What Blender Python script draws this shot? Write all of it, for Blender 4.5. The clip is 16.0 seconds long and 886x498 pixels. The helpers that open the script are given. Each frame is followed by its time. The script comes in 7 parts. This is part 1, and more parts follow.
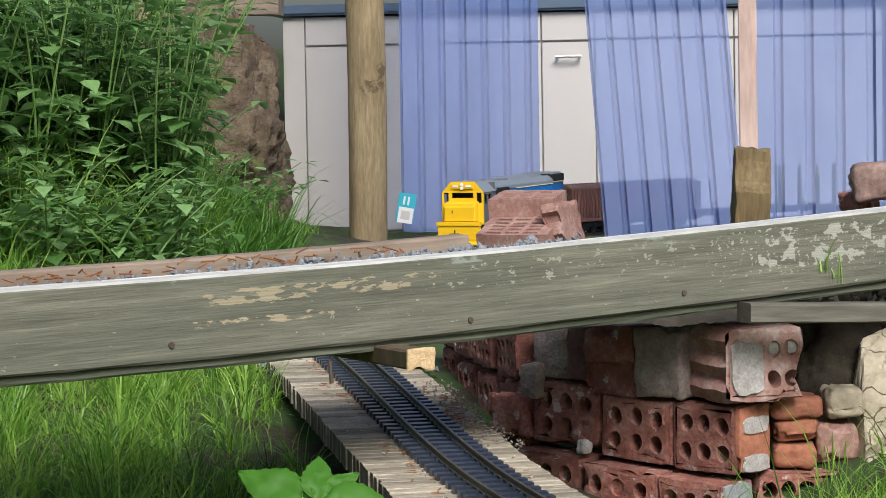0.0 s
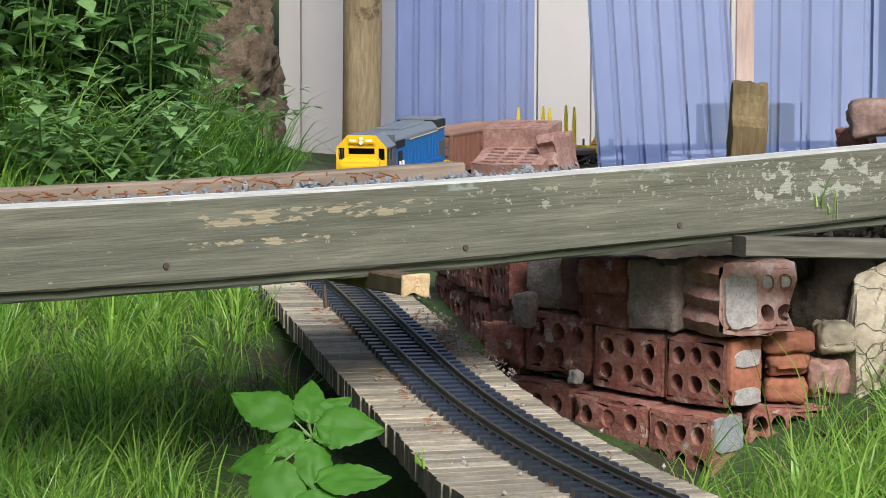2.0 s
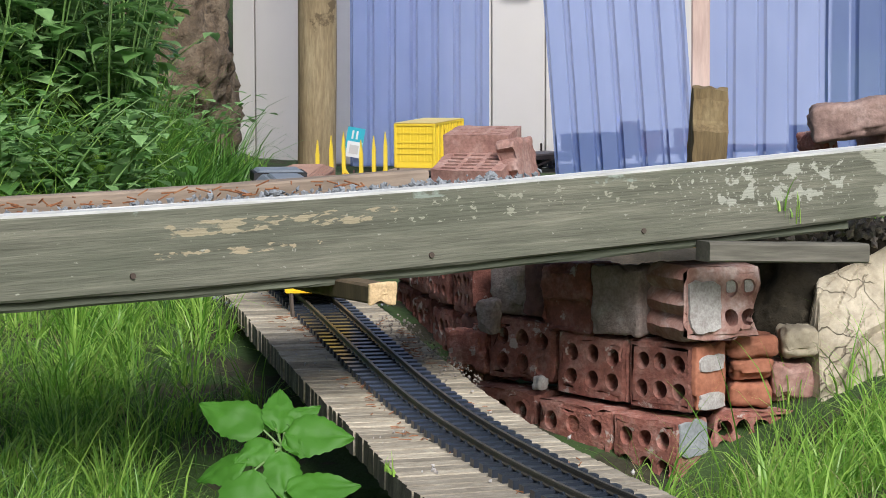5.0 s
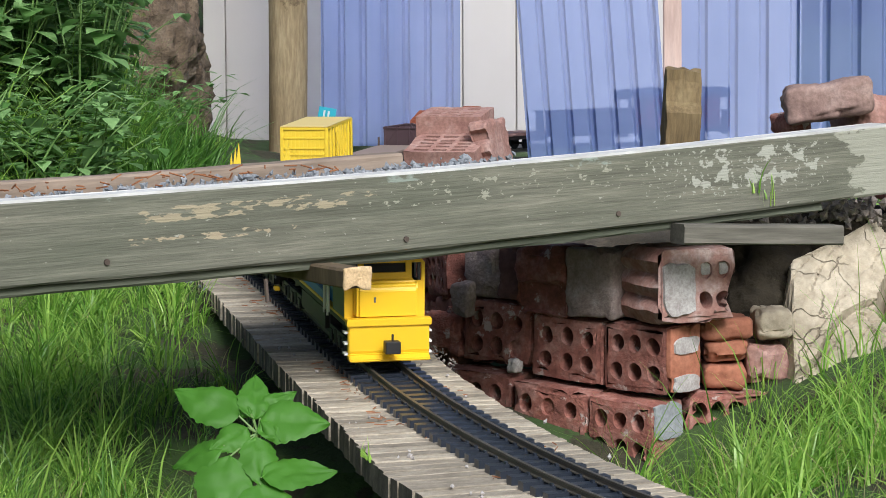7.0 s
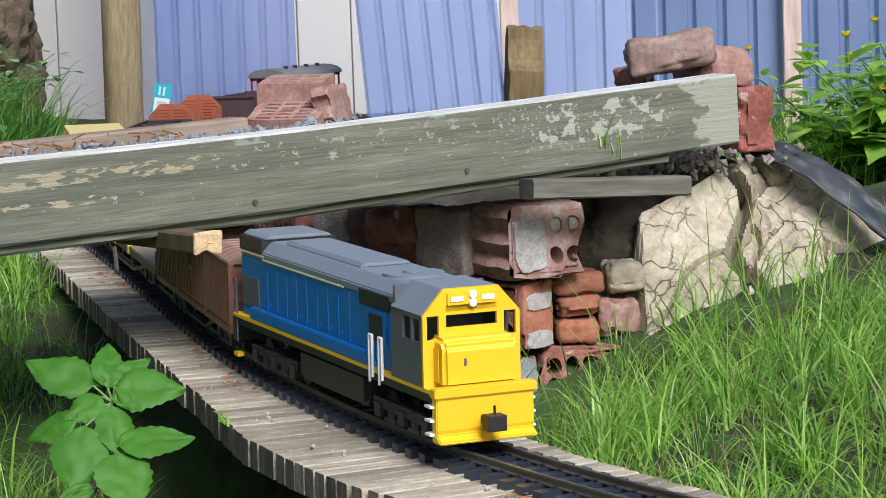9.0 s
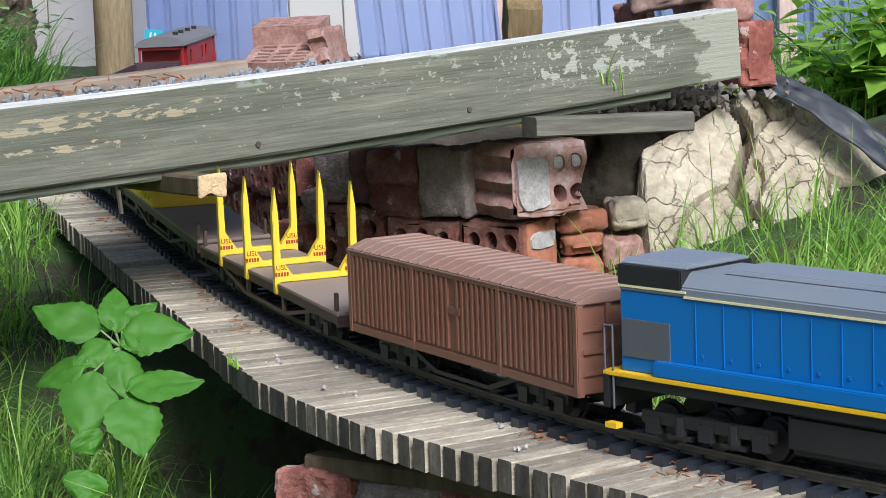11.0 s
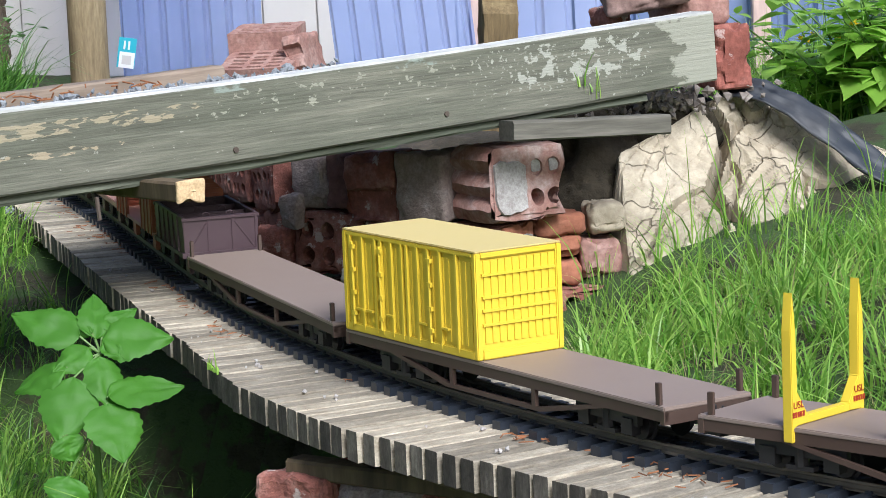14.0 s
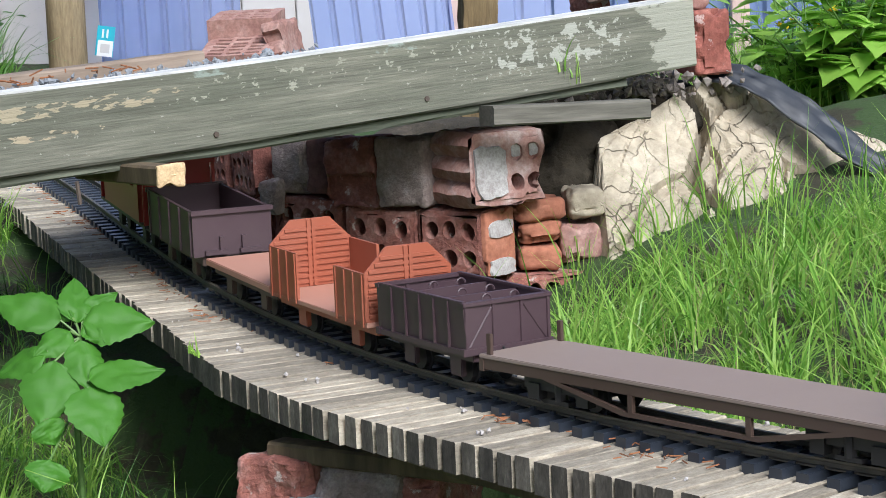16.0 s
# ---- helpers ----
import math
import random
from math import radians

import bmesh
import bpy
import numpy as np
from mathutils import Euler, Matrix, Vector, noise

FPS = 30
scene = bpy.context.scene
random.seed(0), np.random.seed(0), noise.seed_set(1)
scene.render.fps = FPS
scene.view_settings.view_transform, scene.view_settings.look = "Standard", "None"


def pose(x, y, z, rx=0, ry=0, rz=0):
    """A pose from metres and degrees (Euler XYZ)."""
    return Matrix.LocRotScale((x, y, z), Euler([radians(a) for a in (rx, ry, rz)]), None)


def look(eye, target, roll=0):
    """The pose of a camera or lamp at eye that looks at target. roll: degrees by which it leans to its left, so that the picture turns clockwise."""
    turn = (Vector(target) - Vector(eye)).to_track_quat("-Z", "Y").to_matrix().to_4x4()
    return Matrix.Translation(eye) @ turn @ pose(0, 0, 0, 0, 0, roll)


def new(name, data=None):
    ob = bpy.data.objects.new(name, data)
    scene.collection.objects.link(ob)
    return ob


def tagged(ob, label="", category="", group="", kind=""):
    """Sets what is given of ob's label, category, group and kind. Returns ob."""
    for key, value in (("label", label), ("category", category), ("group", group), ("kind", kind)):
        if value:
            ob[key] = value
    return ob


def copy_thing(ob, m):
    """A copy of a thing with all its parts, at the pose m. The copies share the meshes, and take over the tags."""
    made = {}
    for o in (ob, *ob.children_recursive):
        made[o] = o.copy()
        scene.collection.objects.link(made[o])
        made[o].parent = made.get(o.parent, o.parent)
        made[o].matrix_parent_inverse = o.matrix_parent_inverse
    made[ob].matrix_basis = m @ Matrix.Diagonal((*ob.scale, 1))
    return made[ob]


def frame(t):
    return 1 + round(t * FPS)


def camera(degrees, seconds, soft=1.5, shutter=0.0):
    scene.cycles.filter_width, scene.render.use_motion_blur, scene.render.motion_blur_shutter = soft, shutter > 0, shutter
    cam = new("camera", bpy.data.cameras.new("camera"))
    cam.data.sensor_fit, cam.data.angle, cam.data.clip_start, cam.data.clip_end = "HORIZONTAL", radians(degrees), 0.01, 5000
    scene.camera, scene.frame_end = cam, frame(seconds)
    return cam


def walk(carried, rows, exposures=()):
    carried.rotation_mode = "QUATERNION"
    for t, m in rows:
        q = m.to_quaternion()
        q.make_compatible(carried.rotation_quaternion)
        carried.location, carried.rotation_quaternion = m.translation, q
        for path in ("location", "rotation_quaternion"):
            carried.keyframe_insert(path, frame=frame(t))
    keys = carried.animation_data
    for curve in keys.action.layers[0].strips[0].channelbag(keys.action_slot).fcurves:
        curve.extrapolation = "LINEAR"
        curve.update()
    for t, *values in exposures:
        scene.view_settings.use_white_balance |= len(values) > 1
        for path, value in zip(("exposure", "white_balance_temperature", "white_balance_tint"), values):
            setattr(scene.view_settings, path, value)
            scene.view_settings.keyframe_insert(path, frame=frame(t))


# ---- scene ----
# -- camera: seconds, eye, yaw to the right, pitch, roll
PATH = [
    (0.0, 0.0820, -0.0333, 0.4774, -6.602, -3.122, -1.032),
    (0.5, 0.0821, -0.0318, 0.4750, -6.834, -3.391, -0.550),
    (1.0, 0.0753, -0.0271, 0.4759, -6.701, -3.640, -0.285),
    (1.5, 0.0721, -0.0259, 0.4731, -6.377, -3.978, 0.033),
    (2.0, 0.0720, -0.0289, 0.4714, -6.347, -4.707, 0.198),
    (2.5, 0.0656, -0.0289, 0.4730, -6.403, -5.024, 0.283),
    (3.0, 0.0669, -0.0315, 0.4742, -6.439, -5.075, 0.246),
    (3.5, 0.0606, -0.0322, 0.4762, -6.358, -4.838, 0.199),
    (4.0, 0.0555, -0.0326, 0.4729, -6.136, -4.712, -0.217),
    (4.5, 0.0568, -0.0391, 0.4739, -5.790, -4.621, -0.260),
    (5.0, 0.0524, -0.0343, 0.4769, -5.194, -4.626, -0.157),
    (7.5, 0.0456, -0.0247, 0.4860, -3.988, -5.313, -0.497),
    (8.0, 0.0548, -0.0207, 0.4774, -2.690, -5.435, -0.877),
    (8.5, 0.0597, -0.0221, 0.4679, -1.378, -5.580, -1.446),
    (9.0, 0.0263, -0.0096, 0.4609, -0.732, -5.746, -1.947),
    (9.5, 0.0180, -0.0050, 0.4589, -0.684, -6.176, -2.269),
    (10.0, 0.0132, -0.0030, 0.4574, -0.676, -6.850, -2.526),
    (12.5, -0.0013, 0.0042, 0.4547, -0.232, -7.117, -3.115),
    (13.0, 0.0004, 0.0046, 0.4555, -0.100, -6.997, -3.145),
    (13.5, -0.0006, 0.0037, 0.4542, -0.074, -6.955, -3.189),
    (14.0, -0.0015, -0.0015, 0.4512, 0.103, -6.908, -3.176),
    (14.5, -0.0000, 0.0000, 0.4500, 0.000, -6.900, -3.200),
    (15.0, 0.0002, 0.0054, 0.4424, 0.206, -6.903, -2.997),
    (15.5, -0.0026, -0.0048, 0.4449, 0.399, -7.059, -3.112),
    (16.0, -0.0052, -0.0049, 0.4433, 0.604, -7.142, -3.165),
]



def aim(x, y, z, yaw, pitch, roll):
    a, b = radians(yaw), radians(pitch)
    way = Vector((math.sin(a) * math.cos(b), math.cos(a) * math.cos(b), math.sin(b)))
    return look(Vector((x, y, z)), Vector((x, y, z)) + way, roll)


cam = camera(20.21, 16.0, soft=0.45)
walk(cam, [(r[0], aim(*r[1:])) for r in PATH],
     exposures=((0.0, 0.21, 6450, 10), (5.0, 0.28, 6300, 10), (10.0, 0.36, 6000, 10), (12.5, 0.54, 5900, 10), (16.0, 0.54, 5900, 10)))

# -- light: bright hazy day, soft sun from behind the camera's right
world = bpy.data.worlds.new("world")
scene.world = world
world.use_nodes = True
wn = world.node_tree.nodes
sky = wn.new("ShaderNodeTexSky")
sky.sky_type, sky.sun_disc = "NISHITA", False
sky.sun_elevation, sky.sun_rotation = radians(41), radians(157)
sky.dust_density, sky.ozone_density = 4.0, 2.0
world.node_tree.links.new(sky.outputs[0], wn["Background"].inputs[0])
wn["Background"].inputs[1].default_value = 0.088
sun_data = bpy.data.lights.new("sun", "SUN")
sun_data.energy, sun_data.angle, sun_data.color = 3.4, radians(28), (1.0, 0.99, 0.97)
sun = new("sun", sun_data)
sun.matrix_world = look((2.4, -2.6, 5.3), (0, 3, 0))


# -- materials
def ramp(nt, src, stops):
    n = nt.nodes.new("ShaderNodeValToRGB")
    while len(n.color_ramp.elements) < len(stops):
        n.color_ramp.elements.new(0.5)
    for e, (p, c) in zip(n.color_ramp.elements, stops):
        e.position = p
        e.color = (*c, 1) if not isinstance(c, float) else (c, c, c, 1)
    nt.links.new(src, n.inputs[0])
    return n.outputs[0]


def mixed(nt, fac, a, b, how="MIX"):
    n = nt.nodes.new("ShaderNodeMix")
    n.data_type, n.blend_type = "RGBA", how
    for sock, val in ((n.inputs[0], fac), (n.inputs[6], a), (n.inputs[7], b)):
        if isinstance(val, bpy.types.NodeSocket):
            nt.links.new(val, sock)
        elif isinstance(val, tuple):
            sock.default_value = (*val, 1)
        else:
            sock.default_value = val
    return n.outputs[2]


def noisy(nt, co, scale, detail=5.0, stretch=(1, 1, 1), rough=0.6):
    m = nt.nodes.new("ShaderNodeMapping")
    m.inputs["Scale"].default_value = stretch
    nt.links.new(co, m.inputs[0])
    n = nt.nodes.new("ShaderNodeTexNoise")
    n.inputs["Scale"].default_value, n.inputs["Detail"].default_value = scale, detail
    n.inputs["Roughness"].default_value = rough
    nt.links.new(m.outputs[0], n.inputs[0])
    return n.outputs[0]


def bumped(nt, bsdf, height, strength=0.3, distance=0.002):
    b = nt.nodes.new("ShaderNodeBump")
    b.inputs["Strength"].default_value, b.inputs["Distance"].default_value = strength, distance
    nt.links.new(height, b.inputs["Height"])
    nt.links.new(b.outputs[0], bsdf.inputs["Normal"])


def base_material(name, rough=0.7, metal=0.0):
    m = bpy.data.materials.new(name)
    m.use_nodes = True
    nt = m.node_tree
    bsdf = nt.nodes["Principled BSDF"]
    bsdf.inputs["Roughness"].default_value, bsdf.inputs["Metallic"].default_value = rough, metal
    co = nt.nodes.new("ShaderNodeTexCoord").outputs["Object"]
    return m, nt, bsdf, co


def paint(name, color, rough=0.45, dirt=0.25, metal=0.0, dust=(0.35, 0.31, 0.26), grain=60.0):
    """Paint or plastic with a veil of dust and fine unevenness."""
    m, nt, bsdf, co = base_material(name, rough, metal)
    n1, n2 = noisy(nt, co, 9.0), noisy(nt, co, grain * 4, 3.0)
    c = mixed(nt, ramp(nt, n1, ((0.3, 0.0), (0.8, dirt))), color, dust)
    c = mixed(nt, ramp(nt, n2, ((0.55, 0.0), (0.8, dirt * 0.6))), c, tuple(x * 0.5 for x in color))
    nt.links.new(c, bsdf.inputs["Base Color"])
    bumped(nt, bsdf, n2, 0.15, 0.0005)
    return m


def grainy(name, stops, scale=14.0, stretch=(1, 1, 1), rough=0.85, bump=0.4, dist=0.002, random_tint=0.0, spots=None):
    """Noise-coloured rough stuff (wood, clay, brick, stone); spots: colour, threshold, scale."""
    m, nt, bsdf, co = base_material(name, rough)
    info = nt.nodes.new("ShaderNodeObjectInfo")
    add = nt.nodes.new("ShaderNodeVectorMath")
    add.operation = "MULTIPLY_ADD"
    nt.links.new(info.outputs["Random"], add.inputs[0])
    add.inputs[1].default_value = (7.3, 3.1, 5.7)
    nt.links.new(co, add.inputs[2])
    co = add.outputs[0]
    n1 = noisy(nt, co, scale, 8.0, stretch, 0.65)
    n2 = noisy(nt, co, scale * 6, 4.0, stretch, 0.6)
    c = ramp(nt, n1, stops)
    c = mixed(nt, ramp(nt, n2, ((0.35, 0.0), (0.7, 0.45))), c, tuple(x * 0.45 for x in stops[0][1]))
    if random_tint:
        v = nt.nodes.new("ShaderNodeHueSaturation")
        mr = nt.nodes.new("ShaderNodeMapRange")
        nt.links.new(info.outputs["Random"], mr.inputs[0])
        mr.inputs[3].default_value, mr.inputs[4].default_value = 1 - random_tint, 1 + random_tint
        nt.links.new(mr.outputs[0], v.inputs["Value"])
        nt.links.new(c, v.inputs["Color"])
        c = v.outputs[0]
    if spots:
        n3 = noisy(nt, co, spots[2], 6.0, (1, 1, 1), 0.65)
        c = mixed(nt, ramp(nt, n3, ((spots[1], 0.0), (spots[1] + 0.04, 0.9))), c, spots[0])
    nt.links.new(c, bsdf.inputs["Base Color"])
    s = nt.nodes.new("ShaderNodeMath")
    s.operation = "ADD"
    nt.links.new(n1, s.inputs[0])
    nt.links.new(n2, s.inputs[1])
    bumped(nt, bsdf, s.outputs[0], bump, dist)
    return m


def leafy(name, dark, light, rough=0.5, through_light=0.25, mottle=0.5):
    m, nt, bsdf, co = base_material(name, rough)
    geo = nt.nodes.new("ShaderNodeNewGeometry")
    n1 = noisy(nt, co, 25.0, 3.0)
    c = mixed(nt, geo.outputs["Random Per Island"], dark, light)
    c = mixed(nt, ramp(nt, n1, ((0.3, 0.0), (0.75, mottle))), c, tuple(x * 0.6 for x in dark))
    wide = noisy(nt, co, 6.0, 4.0)
    c = mixed(nt, ramp(nt, wide, ((0.45, 0.0), (0.65, 0.3))), c, tuple(a * 0.5 + b * 0.12 for a, b in zip(dark, light)))
    nt.links.new(c, bsdf.inputs["Base Color"])
    tr = nt.nodes.new("ShaderNodeBsdfTranslucent")
    nt.links.new(c, tr.inputs[0])
    mix = nt.nodes.new("ShaderNodeMixShader")
    mix.inputs[0].default_value = through_light
    nt.links.new(bsdf.outputs[0], mix.inputs[1])
    nt.links.new(tr.outputs[0], mix.inputs[2])
    nt.links.new(mix.outputs[0], nt.nodes["Material Output"].inputs[0])
    return m


def cracked(*args):
    """Dry clay: the grain, with a net of fine dark cracks."""
    m = grainy(*args)
    nt = m.node_tree
    bsdf = nt.nodes["Principled BSDF"]
    co = nt.nodes.new("ShaderNodeTexCoord").outputs["Object"]
    warp = nt.nodes.new("ShaderNodeVectorMath")
    warp.operation = "MULTIPLY_ADD"
    n = nt.nodes.new("ShaderNodeTexNoise")
    n.inputs["Scale"].default_value, n.inputs["Detail"].default_value = 22.0, 4.0
    nt.links.new(co, n.inputs[0])
    nt.links.new(n.outputs["Color"], warp.inputs[0])
    warp.inputs[1].default_value = (0.05, 0.05, 0.05)
    nt.links.new(co, warp.inputs[2])
    v = nt.nodes.new("ShaderNodeTexVoronoi")
    v.feature = "DISTANCE_TO_EDGE"
    v.inputs["Scale"].default_value = 17.0
    nt.links.new(warp.outputs[0], v.inputs["Vector"])
    line = ramp(nt, v.outputs["Distance"], ((0.0, 1.0), (0.022, 0.0)))
    gate = ramp(nt, noisy(nt, co, 9.0, 3.0), ((0.42, 0.0), (0.6, 0.85)))
    k = mixed(nt, 1.0, line, gate, "MULTIPLY")
    c = bsdf.inputs["Base Color"].links[0].from_socket
    nt.links.new(mixed(nt, k, c, (0.27, 0.22, 0.155)), bsdf.inputs["Base Color"])
    old = bsdf.inputs["Normal"].links[0].from_socket
    b = nt.nodes.new("ShaderNodeBump")
    b.invert = True
    b.inputs["Strength"].default_value, b.inputs["Distance"].default_value = 0.9, 0.006
    nt.links.new(k, b.inputs["Height"])
    nt.links.new(old, b.inputs["Normal"])
    nt.links.new(b.outputs[0], bsdf.inputs["Normal"])
    return m


M = {}
M["beam_wood"] = grainy("weathered_grey_green_wood", ((0.25, (0.11, 0.105, 0.075)), (0.5, (0.21, 0.20, 0.155)), (0.75, (0.30, 0.28, 0.22))), 16, (0.12, 1, 1.6), 0.9, 0.5, 0.002)
M["pale_wood"] = grainy("pale_weathered_wood", ((0.25, (0.14, 0.105, 0.078)), (0.55, (0.29, 0.225, 0.17)), (0.8, (0.42, 0.345, 0.275))), 18, (0.12, 1, 1), 0.9, 0.4)
M["plank"] = grainy("grey_deck_plank", ((0.25, (0.22, 0.18, 0.13)), (0.5, (0.39, 0.34, 0.26)), (0.75, (0.53, 0.475, 0.38))), 60, (1.6, 0.12, 1), 0.9, 0.6, 0.0014, 0.36, ((0.11, 0.085, 0.06), 0.68, 30))
M["plank_end"] = grainy("dark_plank_end_grain", ((0.25, (0.045, 0.038, 0.03)), (0.5, (0.12, 0.10, 0.08)), (0.75, (0.24, 0.21, 0.17))), 70, (1, 1, 0.4), 0.95, 0.6, 0.0014, 0.4)
M["log_end"] = grainy("fresh_cut_timber_end", ((0.25, (0.45, 0.30, 0.15)), (0.55, (0.66, 0.48, 0.27)), (0.8, (0.75, 0.58, 0.36))), 60, (1, 1, 1), 0.8, 0.5)
M["grey_wood"] = grainy("weathered_grey_plank", ((0.25, (0.07, 0.065, 0.05)), (0.5, (0.14, 0.13, 0.105)), (0.75, (0.21, 0.195, 0.16))), 22, (0.12, 1, 1.5), 0.9, 0.5, 0.0016)
M["round_wood"] = grainy("treated_pine_pole", ((0.25, (0.16, 0.11, 0.055)), (0.5, (0.31, 0.235, 0.13)), (0.75, (0.46, 0.37, 0.22))), 22, (1, 1, 0.15), 0.85, 0.7, 0.003, 0.0, ((0.10, 0.07, 0.035), 0.63, 9))
M["dark_wood"] = grainy("dark_brown_stump_wood", ((0.25, (0.05, 0.035, 0.02)), (0.55, (0.14, 0.10, 0.055)), (0.8, (0.24, 0.18, 0.10))), 14, (1, 1, 0.15), 0.9, 0.5)
M["brick"] = grainy("red_fired_brick", ((0.25, (0.14, 0.052, 0.042)), (0.48, (0.28, 0.105, 0.078)), (0.72, (0.43, 0.25, 0.21))), 30, (1, 1, 1), 0.95, 0.9, 0.003, 0.22, ((0.46, 0.38, 0.34), 0.60, 34))
M["brick_orange"] = grainy("orange_brick", ((0.25, (0.26, 0.09, 0.05)), (0.5, (0.40, 0.155, 0.09)), (0.78, (0.48, 0.22, 0.14))), 22, (1, 1, 1), 0.92, 0.5, 0.0016, 0.12)
M["brick_grey"] = grainy("mortar_covered_brick", ((0.25, (0.17, 0.125, 0.11)), (0.5, (0.28, 0.225, 0.205)), (0.78, (0.44, 0.40, 0.38))), 34, (1, 1, 1), 0.95, 0.9, 0.003, 0.2)
M["mortar"] = grainy("white_mortar", ((0.25, (0.30, 0.26, 0.24)), (0.5, (0.48, 0.45, 0.43)), (0.78, (0.62, 0.60, 0.58))), 55, (1, 1, 1), 0.95, 0.5, 0.0015)
M["brick_pink"] = grainy("pale_pink_brick", ((0.25, (0.20, 0.095, 0.08)), (0.5, (0.34, 0.19, 0.155)), (0.78, (0.47, 0.33, 0.29))), 24, (1, 1, 1), 0.92, 0.5, 0.0016, 0.1)
M["clay"] = cracked("dry_cream_clay", ((0.25, (0.30, 0.245, 0.17)), (0.5, (0.47, 0.405, 0.30)), (0.78, (0.60, 0.535, 0.425))), 9, (1, 1, 1), 0.95, 0.7, 0.004)
M["soil"] = grainy("dark_soil", ((0.25, (0.018, 0.015, 0.009)), (0.55, (0.05, 0.04, 0.025)), (0.8, (0.11, 0.085, 0.06))), 12, (1, 1, 1), 0.97, 0.8, 0.006)
M["stone"] = grainy("grey_gravel", ((0.25, (0.13, 0.14, 0.15)), (0.5, (0.24, 0.26, 0.28)), (0.78, (0.38, 0.40, 0.42))), 30, (1, 1, 1), 0.9, 0.4)
M["needles"] = grainy("russet_dry_debris", ((0.25, (0.13, 0.05, 0.02)), (0.55, (0.30, 0.12, 0.05)), (0.8, (0.42, 0.22, 0.10))), 40, (1, 1, 1), 0.9, 0.3)
M["rail"] = paint("oxidised_rail_metal", (0.12, 0.105, 0.08), 0.45, 0.35, 0.6)
M["tie"] = paint("black_plastic_sleeper", (0.017, 0.024, 0.037), 0.30, 0.04)
M["cabinet"] = paint("warm_grey_cabinet_paint", (0.56, 0.53, 0.50), 0.45, 0.06)
M["worktop"] = paint("dark_blue_worktop", (0.075, 0.125, 0.19), 0.4, 0.15)
M["metal"] = paint("brushed_steel", (0.6, 0.6, 0.6), 0.3, 0.05, 1.0)
M["black"] = paint("matt_black_paint", (0.007, 0.007, 0.009), 0.55, 0.04)
M["yellow"] = paint("signal_yellow_paint", (0.78, 0.475, 0.007), 0.42, 0.06)
M["cont_yellow"] = paint("lemon_yellow_plastic", (0.70, 0.51, 0.030), 0.5, 0.05)
M["blue"] = paint("bright_blue_paint", (0.003, 0.135, 0.42), 0.45, 0.02)
M["loco_grey"] = paint("blue_grey_roof_paint", (0.17, 0.20, 0.24), 0.5, 0.12)
M["dark_grey"] = paint("dark_grey_paint", (0.085, 0.092, 0.105), 0.5, 0.06)
M["white"] = paint("white_paint", (0.78, 0.78, 0.76), 0.45, 0.05)
M["glass"] = paint("dark_window", (0.02, 0.022, 0.03), 0.12, 0.02)
M["brown"] = paint("freight_brown_plastic", (0.21, 0.088, 0.056), 0.55, 0.08)
M["deck_brown"] = paint("grey_brown_deck_plastic", (0.24, 0.18, 0.15), 0.6, 0.12)
M["frame_brown"] = paint("dark_brown_frame_plastic", (0.06, 0.034, 0.025), 0.55, 0.06)
M["purple"] = paint("purple_brown_plastic", (0.05, 0.026, 0.034), 0.5, 0.08)
M["rust"] = paint("rust_red_plastic", (0.30, 0.075, 0.035), 0.5, 0.15)
M["rust_floor"] = paint("pale_rust_floor", (0.42, 0.20, 0.14), 0.6, 0.2)
M["van_red"] = paint("deep_red_paint", (0.28, 0.012, 0.015), 0.45, 0.08)
M["teal"] = paint("teal_label", (0.03, 0.42, 0.52), 0.4, 0.02)
M["red_ink"] = paint("dark_red_ink", (0.30, 0.02, 0.01), 0.5, 0.02)
M["polythene"] = paint("black_polythene", (0.02, 0.026, 0.036), 0.55, 0.12)
M["mossy_ground"] = grainy("mossy_dark_soil", ((0.25, (0.018, 0.016, 0.009)), (0.55, (0.045, 0.042, 0.02)), (0.8, (0.10, 0.085, 0.05))), 12, (1, 1, 1), 0.97, 0.8, 0.006, 0.0, ((0.035, 0.07, 0.015), 0.45, 7))
M["grass"] = leafy("grass_blades", (0.13, 0.34, 0.036), (0.54, 0.78, 0.165), 0.34, 0.5, 0.3)
# darker green for fine grass; beside the deck it also stands for shade
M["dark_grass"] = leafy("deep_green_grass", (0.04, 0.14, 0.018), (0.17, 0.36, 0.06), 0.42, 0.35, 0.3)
M["dry_grass"] = leafy("dry_grass_blades", (0.32, 0.28, 0.12), (0.52, 0.46, 0.24), 0.6, 0.25)
M["leaf"] = leafy("weed_leaves", (0.11, 0.25, 0.06), (0.36, 0.58, 0.24), 0.40, 0.38)
M["bright_leaf"] = leafy("bright_green_leaves", (0.27, 0.50, 0.065), (0.48, 0.74, 0.15), 0.42, 0.48, 0.3)
M["stem"] = paint("green_stem", (0.10, 0.20, 0.04), 0.6, 0.1)
M["flower"] = paint("yellow_petals", (0.85, 0.65, 0.02), 0.6, 0.02)


